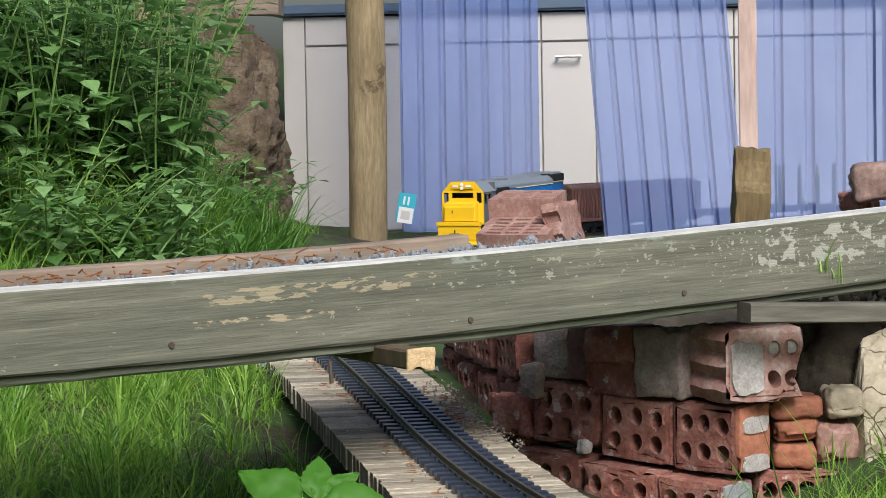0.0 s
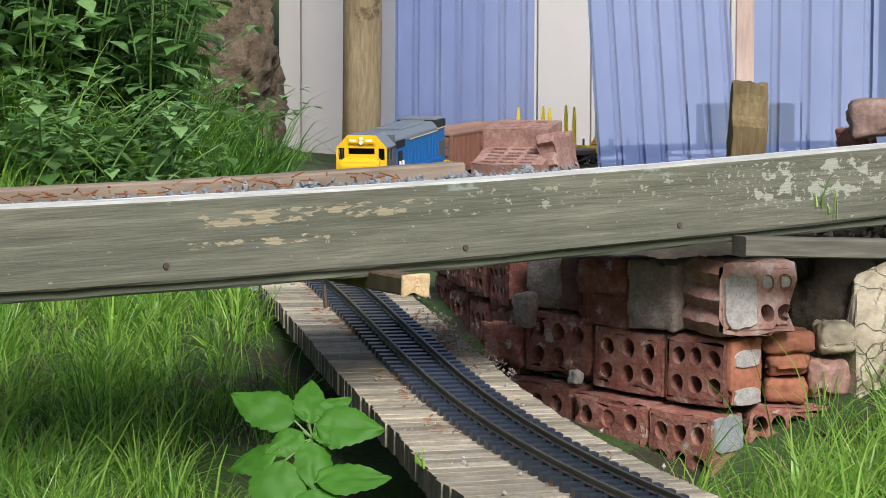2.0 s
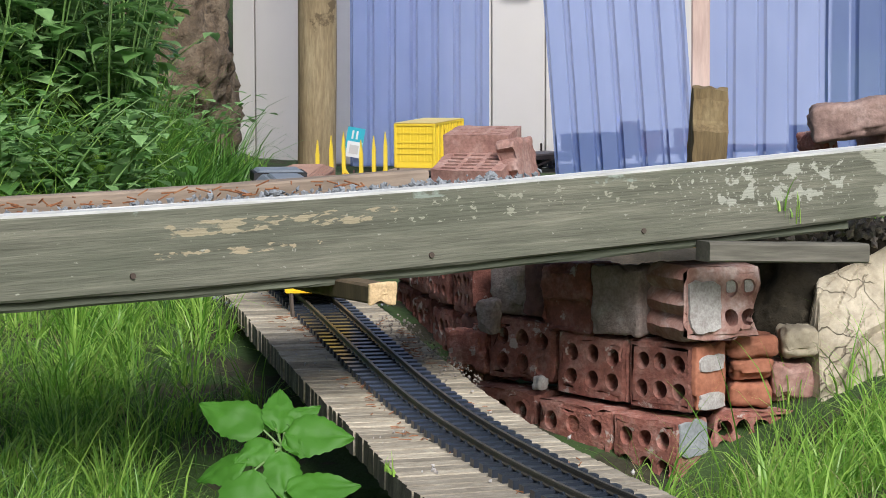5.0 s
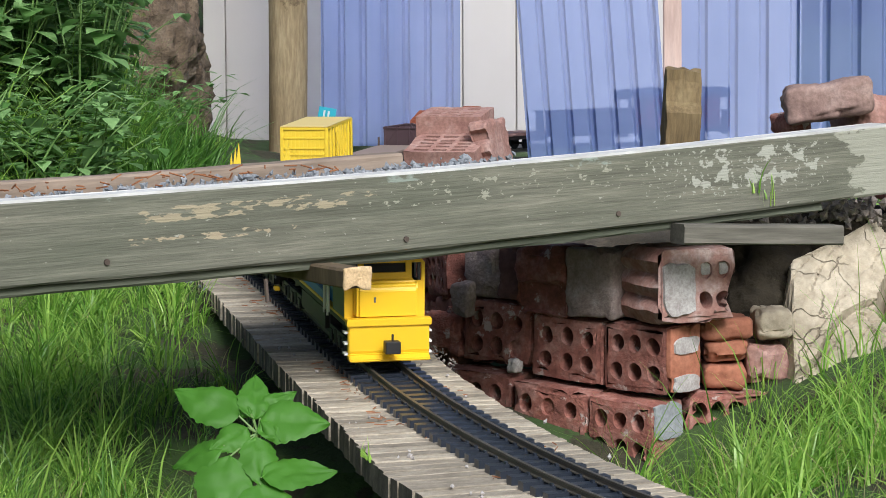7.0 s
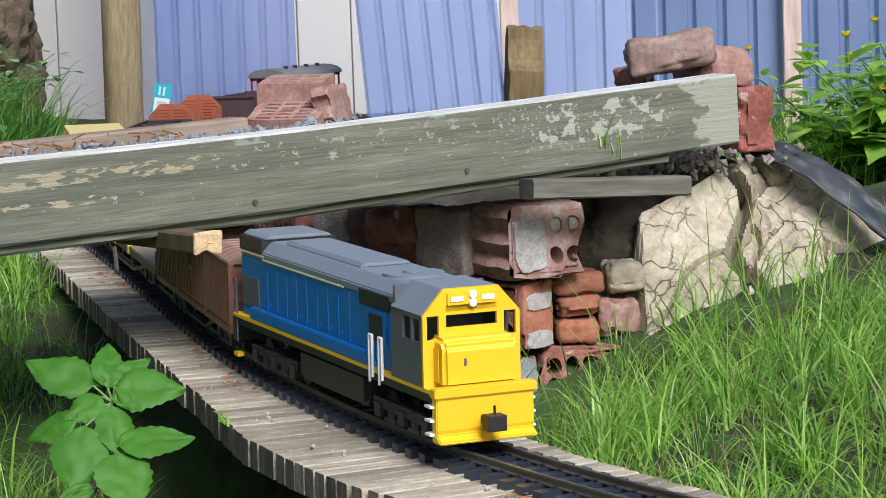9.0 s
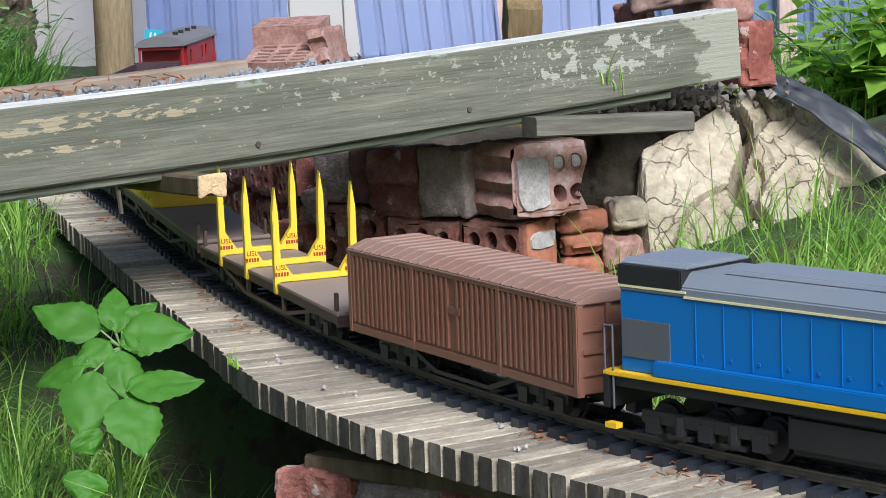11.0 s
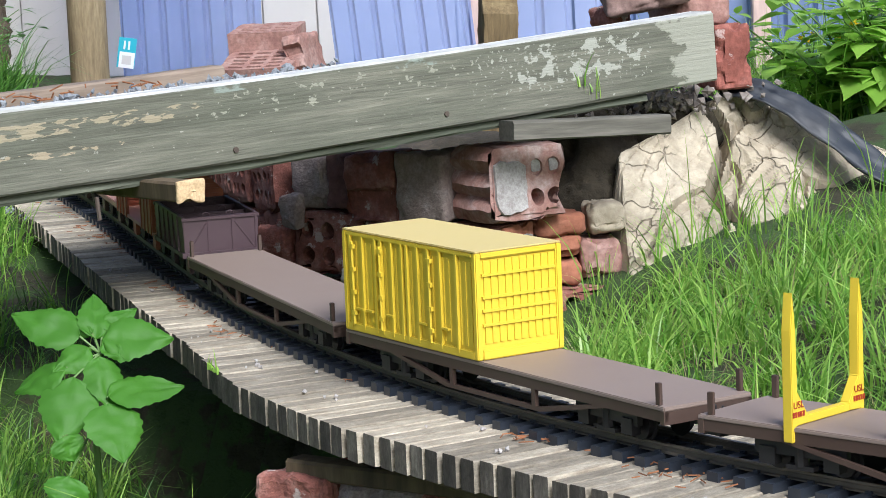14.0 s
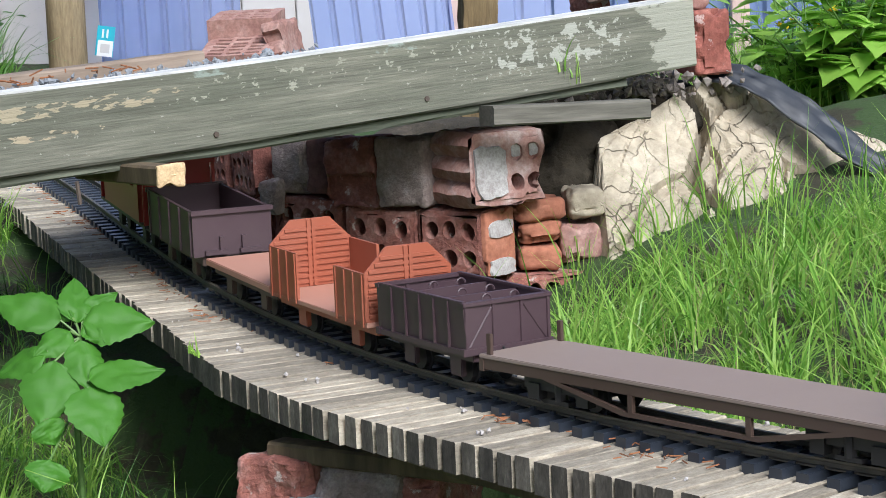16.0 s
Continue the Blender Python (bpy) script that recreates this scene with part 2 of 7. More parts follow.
def sheet_material():
    """Translucent blue corrugated roofing."""
    m, nt, bsdf, co = base_material("translucent_blue_sheet", 0.3)
    n1 = noisy(nt, co, 2.2, 4.0, (1, 1, 0.4))
    c = ramp(nt, n1, ((0.3, (0.22, 0.32, 0.66)), (0.7, (0.40, 0.50, 0.86))))
    nt.links.new(c, bsdf.inputs["Base Color"])
    tl = nt.nodes.new("ShaderNodeBsdfTranslucent")
    nt.links.new(c, tl.inputs[0])
    rf = nt.nodes.new("ShaderNodeBsdfRefraction")
    rf.inputs["Roughness"].default_value, rf.inputs["IOR"].default_value = 0.22, 1.02
    rf.inputs["Color"].default_value = (0.66, 0.74, 1.0, 1)
    a, b = nt.nodes.new("ShaderNodeMixShader"), nt.nodes.new("ShaderNodeMixShader")
    a.inputs[0].default_value, b.inputs[0].default_value = 0.4, 0.42
    nt.links.new(bsdf.outputs[0], a.inputs[1])
    nt.links.new(tl.outputs[0], a.inputs[2])
    nt.links.new(a.outputs[0], b.inputs[1])
    nt.links.new(rf.outputs[0], b.inputs[2])
    nt.links.new(b.outputs[0], nt.nodes["Material Output"].inputs[0])
    return m


M["sheet"] = sheet_material()


# -- mesh helpers
def box(bm, x0, x1, y0, y1, z0, z1):
    """A box between two corners."""
    v = [bm.verts.new((x, y, z)) for x in (x0, x1) for y in (y0, y1) for z in (z0, z1)]
    for f in ((0, 1, 3, 2), (4, 6, 7, 5), (0, 4, 5, 1), (2, 3, 7, 6), (0, 2, 6, 4), (1, 5, 7, 3)):
        bm.faces.new([v[i] for i in f])
    return v


def rod(bm, a, b, r, n=8, r2=None):
    """A capped round bar from a to b."""
    a, b = Vector(a), Vector(b)
    q = (b - a).to_track_quat("Z", "Y")
    rings = []
    for p, rr in ((a, r), (b, r if r2 is None else r2)):
        rings.append([bm.verts.new(p + q @ Vector((math.cos(k * math.tau / n) * rr, math.sin(k * math.tau / n) * rr, 0))) for k in range(n)])
    for k in range(n):
        bm.faces.new((rings[0][k], rings[0][(k + 1) % n], rings[1][(k + 1) % n], rings[1][k]))
    bm.faces.new(rings[0][::-1])
    bm.faces.new(rings[1])


def prism(bm, outline, y0, y1):
    """An outline in x and z, extruded along y."""
    a = [bm.verts.new((x, y0, z)) for x, z in outline]
    b = [bm.verts.new((x, y1, z)) for x, z in outline]
    n = len(outline)
    for k in range(n):
        bm.faces.new((a[k], a[(k + 1) % n], b[(k + 1) % n], b[k]))
    bm.faces.new(a[::-1])
    bm.faces.new(b)


def shaped(bm, width=0.0, segments=2):
    """Normals outward, and edges rounded by width."""
    bmesh.ops.recalc_face_normals(bm, faces=bm.faces)
    if width:
        sharp = [e for e in bm.edges if len(e.link_faces) == 2 and e.calc_face_angle(0) > 0.5]
        bmesh.ops.bevel(bm, geom=sharp, offset=width, segments=segments, affect="EDGES", clamp_overlap=True)
    return bm


def mesh_of(name, bm, material, smooth=False):
    me = bpy.data.meshes.new(name)
    bm.to_mesh(me)
    bm.free()
    for m in material if isinstance(material, (list, tuple)) else [material]:
        me.materials.append(m)
    if smooth:
        me.shade_smooth()
    return me


def part(name, bm, material, parent=None, label="", smooth=False):
    ob = new(name, mesh_of(name, bm, material, smooth))
    ob.parent = parent
    return tagged(ob, label)


def pieces(name, bm, material, parent, label=""):
    """Each separate piece of bm as a part of its own."""
    bm.verts.ensure_lookup_table()
    seen = set()
    for v0 in bm.verts:
        if v0.index in seen:
            continue
        island, stack = [], [v0]
        seen.add(v0.index)
        while stack:
            v = stack.pop()
            island.append(v)
            for e in v.link_edges:
                w = e.other_vert(v)
                if w.index not in seen:
                    seen.add(w.index)
                    stack.append(w)
        one = bmesh.new()
        at = {v: one.verts.new(v.co) for v in island}
        for f in {f for v in island for f in v.link_faces}:
            one.faces.new([at[v] for v in f.verts])
        part(name, one, material, parent, label)
    bm.free()


def thing(name, label, category, m=None, group="", kind=""):
    ob = new(name)
    ob.empty_display_size = 0.02
    if m is not None:
        ob.matrix_world = m
    return tagged(ob, label, category, group, kind)


def solid(name, bm, material, label, category, m=None, group="", kind="", smooth=False):
    ob = new(name, mesh_of(name, bm, material, smooth))
    if m is not None:
        ob.matrix_world = m
    return tagged(ob, label, category, group, kind)


def raw(name, verts, faces, material, smooth=True):
    me = bpy.data.meshes.new(name)
    me.from_pydata([tuple(v) for v in verts], [], [tuple(f) for f in faces])
    for m in material if isinstance(material, (list, tuple)) else [material]:
        me.materials.append(m)
    if smooth:
        me.shade_smooth()
    me.update()
    return new(name, me)


def boxed(dims, width=0.001, wobble=0.0, seg=1):
    """A box of given sizes, centred in x and y, standing on z = 0, edges rounded."""
    bm = bmesh.new()
    x, y, z = dims
    box(bm, -x / 2, x / 2, -y / 2, y / 2, 0, z)
    shaped(bm, width, seg)
    if wobble:
        for v in bm.verts:
            v.co += Vector(noise.noise_vector(v.co * 40)) * wobble
    return bm


# -- the line: centre of the railheads, from the far end to the near end
LINE = ((7.5, 7.6, 0.165), (4.5, 7.6, 0.165), (2.6, 7.55, 0.165), (1.5, 7.4, 0.165), (0.8, 7.18, 0.164), (0.3, 6.93, 0.163), (-0.02, 6.74, 0.161),
        (-0.355, 6.45, 0.158), (-0.50, 6.05, 0.154), (-0.58, 5.65, 0.148), (-0.65, 5.1, 0.126), (-0.672, 4.7, 0.108), (-0.635, 4.3, 0.094),
        (-0.511, 3.914, 0.082), (-0.451, 3.715, 0.070), (-0.376, 3.476, 0.056), (-0.309, 3.266, 0.044), (-0.25, 3.08, 0.033), (-0.189, 2.92, 0.027),
        (-0.108, 2.72, 0.020), (-0.04, 2.58, 0.015), (0.037, 2.43, 0.010), (0.114, 2.31, 0.006), (0.20, 2.19, 0.003), (0.282, 2.085, 0.0),
        (0.40, 1.955, -0.004), (0.56, 1.80, -0.008), (0.80, 1.62, -0.012), (1.15, 1.45, -0.015), (1.6, 1.35, -0.018), (2.2, 1.34, -0.02), (3.2, 1.5, -0.02), (4.5, 1.9, -0.02))


def dense_line():
    pts = [Vector(p) for p in LINE]
    out = []
    for i in range(len(pts) - 1):
        p0, p1, p2, p3 = pts[max(i - 1, 0)], pts[i], pts[i + 1], pts[min(i + 2, len(pts) - 1)]
        n = max(2, int((p2 - p1).length / 0.01))
        for k in range(n):
            u = k / n
            out.append(0.5 * ((2 * p1) + (p2 - p0) * u + (2 * p0 - 5 * p1 + 4 * p2 - p3) * u * u + (3 * p1 - p0 - 3 * p2 + p3) * u ** 3))
    a = np.array(out)
    for _ in range(6):
        b = a.copy()
        for w in range(1, 13):
            b[12:-12] += a[12 - w:-12 - w] + a[12 + w:len(a) - 12 + w]
        b[12:-12] /= 25
        a[12:-12] = b[12:-12]
    d = np.r_[0, np.cumsum(np.linalg.norm(np.diff(a, axis=0), axis=1))]
    return a, d


LINE_XYZ, LINE_S = dense_line()
S0 = float(LINE_S[np.argmin(np.abs(LINE_XYZ[:, 1] - 3.85) + (np.abs(LINE_XYZ[:, 0]) > 0.8) * 9)])


def on_line(s):
    """The railhead centre s metres past the bridge."""
    return Vector([float(np.interp(s + S0, LINE_S, LINE_XYZ[:, k])) for k in range(3)])


def line_frame(s, half=0.02):
    a, b = on_line(s - half), on_line(s + half)
    x = (b - a).normalized()
    y = Vector((0, 0, 1)).cross(x).normalized()
    z = x.cross(y)
    m = Matrix((x, y, z)).transposed().to_4x4()
    m.translation = (a + b) / 2
    return m


# -- ground
def bell(x, y, cx, cy, rx, ry):
    return np.exp(-(((x - cx) / rx) ** 2 + ((y - cy) / ry) ** 2))


def ground_height(x, y):
    """Terrain over the whole garden."""
    near = LINE_XYZ[::8]
    x, y = np.asarray(x, float), np.asarray(y, float)
    d = np.full(x.shape, 1e9)
    zl = np.zeros(x.shape)
    for p in near:
        dd = np.hypot(x - p[0], y - p[1])
        zl = np.where(dd < d, p[2], zl)
        d = np.minimum(d, dd)
    base = np.interp(y, (0, 2.0, 2.6, 3.3, 4.2, 5.5, 6.5, 9), (-0.30, -0.17, -0.15, -0.10, 0.02, 0.05, 0.05, 0.045))
    # rises on either side of the line
    base = base + 0.30 * bell(x, y, -1.75, 4.9, 0.75, 1.6) + 0.25 * bell(x, y, -2.6, 7.0, 1.1, 2.0)
    base = base + 0.11 * bell(x, y, 0.62, 2.75, 0.45, 0.5) + 0.085 * bell(x, y, 0.75, 3.3, 0.5, 0.45) + 0.14 * bell(x, y, 0.9, 4.0, 0.6, 0.5)
    base = base - 0.12 * np.clip((0.45 - d) / 0.25, 0, 1) * (y < 3.3) * (x < 0.1 + (2.6 - y) * 0.8)
    base = base - 0.07 * bell(x, y, -0.02, 3.33, 0.22, 0.22) - 0.07 * bell(x, y, 0.12, 3.30, 0.14, 0.18)
    # cut bank behind, beside the cabinet
    base = base + 0.72 / (1 + np.exp(np.clip((x + 1.60) / 0.05, -30, 30))) / (1 + np.exp(np.clip(-(y - 7.7) / 0.12, -30, 30)))
    # bed under the far part of the line
    k = np.clip((0.32 - d) / 0.2, 0, 1) * np.clip((y - 3.75) / 0.35, 0, 1)
    base = base * (1 - k) + (zl - 0.03) * k
    rough = np.array([noise.noise((float(a) * 4, float(b) * 4, 0.3)) * 0.02 + noise.noise((float(a) * 15, float(b) * 15, 2.0)) * 0.006 for a, b in zip(x.ravel(), y.ravel())]).reshape(x.shape)
    return base + rough * (1 - 0.7 * k)


def spaced(lo, hi, step, far):
    a = list(np.arange(lo, hi + step / 2, step))
    g = step
    while a[-1] < far:
        g *= 1.6
        a.append(a[-1] + g)
    g = step
    while a[0] > -far:
        g *= 1.6
        a.insert(0, a[0] - g)
    return np.array(a)


def make_ground():
    gx, gy = spaced(-2.6, 2.2, 0.035, 300), spaced(1.0, 9.0, 0.04, 300)
    X, Y = np.meshgrid(gx, gy)
    Z = ground_height(np.clip(X, -12, 12), np.clip(Y, -3, 14))
    n, m = X.shape
    verts = np.c_[X.ravel(), Y.ravel(), Z.ravel()]
    faces = [(r * m + c, r * m + c + 1, (r + 1) * m + c + 1, (r + 1) * m + c) for r in range(n - 1) for c in range(m - 1)]
    ob = raw("ground", verts, faces, M["mossy_ground"])
    tagged(ob, "dark garden soil beneath grass and weeds", "ground", kind="structure")


make_ground()


def height_at(x, y):
    return float(ground_height(np.array([x]), np.array([y]))[0])


# -- timber deck under the near line, its planks laid across the track
def make_deck():
    rng = random.Random(4)
    deck = thing("boardwalk_deck", "weathered grey timber deck of narrow cross planks carrying the railway", "deck", kind="structure")
    shapes = []
    for k in range(7):
        bm = bmesh.new()
        n = 6
        w = 0.0206
        v = []
        for i in range(n + 1):
            y = -1.0 + i / n
            for x, z in ((-w / 2, -0.030), (-w / 2, -0.001), (-w / 2 + 0.001, 0), (w / 2 - 0.001, 0), (w / 2, -0.001), (w / 2, -0.030)):
                v.append(bm.verts.new((x + rng.uniform(-0.0004, 0.0004), y, z + rng.uniform(-0.0003, 0.0003))))
        for i in range(n):
            for j in range(6):
                bm.faces.new((v[i * 6 + j], v[i * 6 + (j + 1) % 6], v[i * 6 + 6 + (j + 1) % 6], v[i * 6 + 6 + j]))
        bm.faces.new(v[5::-1])
        bm.faces.new(v[-6:])
        bmesh.ops.recalc_face_normals(bm, faces=bm.faces)
        # end faces take a darker colour than the rest of the plank
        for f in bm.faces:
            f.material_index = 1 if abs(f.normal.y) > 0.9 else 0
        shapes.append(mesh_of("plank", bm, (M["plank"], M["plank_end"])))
    s = -0.75
    count = 0
    while s < 3.3 and count < 300:
        m = line_frame(s)
        ob = new("plank", rng.choice(shapes))
        ob.parent = deck
        tilt = Matrix.Rotation(radians(rng.uniform(-0.5, 0.5)), 4, "Z")
        left = float(np.interp(s, (-0.75, 0.8, 1.0, 1.25, 1.45, 1.75, 3.3), (0.130, 0.120, 0.128, 0.158, 0.160, 0.136, 0.134))) + rng.uniform(-0.0016, 0.0016)
        ob.matrix_world = m @ Matrix.Translation((0, 0.10 + rng.uniform(-0.0012, 0.0012), -0.017 + rng.uniform(-0.0006, 0.0006))) @ tilt @ Matrix.Diagonal((1, left + 0.10, 1, 1))
        s += 0.0243
        count += 1
    for off, name in ((0.09, "stringer"), (-0.06, "stringer")):
        bm = bmesh.new()
        ring = []
        for k in range(90):
            q = line_frame(-0.75 + 4.05 * k / 89)
            ring.append([bm.verts.new(q @ Vector((0, -off + dy, -0.0462 + dz))) for dy, dz in ((-0.010, -0.022), (-0.010, -0.002), (0.010, -0.002), (0.010, -0.022))])
        for a, b in zip(ring, ring[1:]):
            for j in range(4):
                bm.faces.new((a[j], a[(j + 1) % 4], b[(j + 1) % 4], b[j]))
        shaped(bm)
        part(name, bm, M["dark_wood"], deck, "dark bearer under the planks")


make_deck()


# -- track: two rails on plastic sleepers
def make_track():
    track = thing("railway_track", "narrow model railway track with black plastic sleepers and oxidised rails", "railway track", kind="structure")
    for side in (-1, 1):
        bm = bmesh.new()
        profile = ((-0.004, -0.0085), (-0.004, -0.0072), (-0.0011, -0.0065), (-0.0011, -0.003), (-0.002, -0.0022), (-0.002, 0), (0.002, 0), (0.002, -0.0022), (0.0011, -0.003), (0.0011, -0.0065), (0.004, -0.0072), (0.004, -0.0085))
        last = None
        for k in range(420):
            q = line_frame(-6.2 + 11.0 * k / 419)
            ring = [bm.verts.new(q @ Vector((0, side * 0.0235 + a, b))) for a, b in profile]
            if last:
                for j in range(len(profile)):
                    bm.faces.new((last[j], last[(j + 1) % 12], ring[(j + 1) % 12], ring[j]))
            last = ring
        shaped(bm)
        part("rail", bm, M["rail"], track, "oxidised brown rail")
    bm = bmesh.new()
    box(bm, -0.0068, 0.0068, -0.051, 0.051, -0.0178, -0.0080)
    for side in (-1, 1):
        for d in (-0.0055, 0.0055):
            box(bm, -0.003, 0.003, side * 0.0235 + d - 0.0015, side * 0.0235 + d + 0.0015, -0.009, -0.0055)
    bmesh.ops.recalc_face_normals(bm, faces=bm.faces)
    tie = mesh_of("sleeper", bm, M["tie"])
    rng = random.Random(8)
    for k in range(230):
        s = -2.6 + k * 0.0300
        ob = new("sleeper", tie)
        ob.parent = track
        ob.matrix_world = line_frame(s) @ Matrix.Rotation(radians(rng.uniform(-1.5, 1.5)), 4, "Z")


make_track()


# -- bridge: two beams on edge with gravel between them, crossing over the line
def along(a, b):
    """A pose at a, its x axis towards b, z up as far as may be."""
    a, b = Vector(a), Vector(b)
    x = (b - a).normalized()
    y = Vector((0, 0, 1)).cross(x).normalized()
    m = Matrix((x, y, x.cross(y))).transposed().to_4x4()
    m.translation = a
    return m, (b - a).length


def timber(length, y0, y1, z0, z1, wear=0.0012, step=0.04, seed=0):
    """A sawn timber along x with slightly uneven, rounded arrises."""
    bm = bmesh.new()
    n = max(2, int(length / step))
    c = 0.003
    prof = ((y0, z0 + c), (y0, z1 - c), (y0 + c, z1), (y1 - c, z1), (y1, z1 - c), (y1, z0 + c), (y1 - c, z0), (y0 + c, z0))
    rings = []
    for i in range(n + 1):
        x = length * i / n
        ring = []
        for k, (y, z) in enumerate(prof):
            w = noise.noise((x * 9, k * 0.7 + seed, seed * 1.7)) * wear + noise.noise((x * 45, k * 2.3, seed)) * wear * 0.5
            ring.append(bm.verts.new((x, y + w, z + w)))
        rings.append(ring)
    for a, b in zip(rings, rings[1:]):
        for j in range(8):
            bm.faces.new((a[j], a[(j + 1) % 8], b[(j + 1) % 8], b[j]))
    bm.faces.new(rings[0][::-1])
    bm.faces.new(rings[-1])
    return shaped(bm)


def sagged(bm, depth=0.012, span=1.75):
    """Bent down in the middle under its load."""
    for v in bm.verts:
        v.co.z -= depth * math.sin(math.pi * min(1.0, max(0.0, v.co.x / span)))
    return bm


def lichen_material():
    """Weathered grey-green wood with flaking paint, lichen and a paler end."""
    m = grainy("flaking_painted_beam", ((0.28, (0.080, 0.080, 0.058)), (0.5, (0.168, 0.166, 0.127)), (0.72, (0.275, 0.265, 0.205))), 24, (0.10, 1, 2.0), 0.9, 0.7, 0.0018)
    nt = m.node_tree
    bsdf = nt.nodes["Principled BSDF"]
    co = nt.nodes.new("ShaderNodeTexCoord").outputs["Object"]
    sep = nt.nodes.new("ShaderNodeSeparateXYZ")
    nt.links.new(co, sep.inputs[0])
    c = bsdf.inputs["Base Color"].links[0].from_socket

    def window(x0, x1, z0, z1, fade):
        out = None
        for axis, lo, hi, f in (("X", x0, x1, fade), ("Z", z0, z1, 0.012)):
            for a, b in ((lo - f, lo), (hi + f, hi)):
                r = nt.nodes.new("ShaderNodeMapRange")
                nt.links.new(sep.outputs[axis], r.inputs[0])
                r.inputs[1].default_value, r.inputs[2].default_value = a, b
                if out is None:
                    out = r.outputs[0]
                else:
                    k = nt.nodes.new("ShaderNodeMath")
                    k.operation = "MULTIPLY"
                    nt.links.new(out, k.inputs[0])
                    nt.links.new(r.outputs[0], k.inputs[1])
                    out = k.outputs[0]
        return out

    def patch(c, win, scale, stretch, cut, color):
        n = noisy(nt, co, scale, 6.0, stretch, 0.6)
        k = nt.nodes.new("ShaderNodeMath")
        k.operation = "MULTIPLY"
        nt.links.new(win, k.inputs[0])
        nt.links.new(n, k.inputs[1])
        return mixed(nt, ramp(nt, k.outputs[0], ((cut, 0.0), (cut + 0.025, 0.92))), c, color)

    big = noisy(nt, co, 7.0, 5.0, (0.5, 1, 1.4), 0.7)
    c = mixed(nt, ramp(nt, big, ((0.38, 0.0), (0.68, 0.55))), c, (0.09, 0.10, 0.07))
    c = patch(c, window(0.0, 1.7, 0.0, 0.095, 0.02), 130, (0.5, 1, 1), 0.65, (0.33, 0.33, 0.275))
    c = patch(c, window(0.55, 0.86, 0.054, 0.070, 0.05), 80, (0.35, 1, 1.2), 0.515, (0.33, 0.285, 0.19))
    c = patch(c, window(0.53, 0.75, 0.028, 0.036, 0.04), 80, (0.4, 1, 1.2), 0.525, (0.36, 0.30, 0.20))
    c = patch(c, window(0.86, 1.30, 0.045, 0.080, 0.05), 75, (0.7, 1, 1.2), 0.58, (0.30, 0.30, 0.235))
    c = patch(c, window(1.38, 1.60, 0.03, 0.085, 0.05), 60, (0.6, 1, 1), 0.53, (0.36, 0.365, 0.31))
    c = patch(c, window(1.30, 1.62, 0.02, 0.085, 0.05), 190, (0.7, 1, 1), 0.60, (0.34, 0.35, 0.29))
    c = patch(c, window(1.70, 1.9, -0.01, 0.11, 0.22), 30, (0.5, 1, 1), 0.40, (0.31, 0.31, 0.25))
    c = patch(c, window(0.0, 1.75, 0.078, 0.11, 0.02), 14, (0.5, 1, 1), 0.60, (0.24, 0.28, 0.24))
    nt.links.new(c, bsdf.inputs["Base Color"])
    return m


FRONT_A, FRONT_B = (-0.98, 2.575, 0.178), (0.418, 3.622, 0.237)
BEAM_M, BEAM_L = along(FRONT_A, FRONT_B)


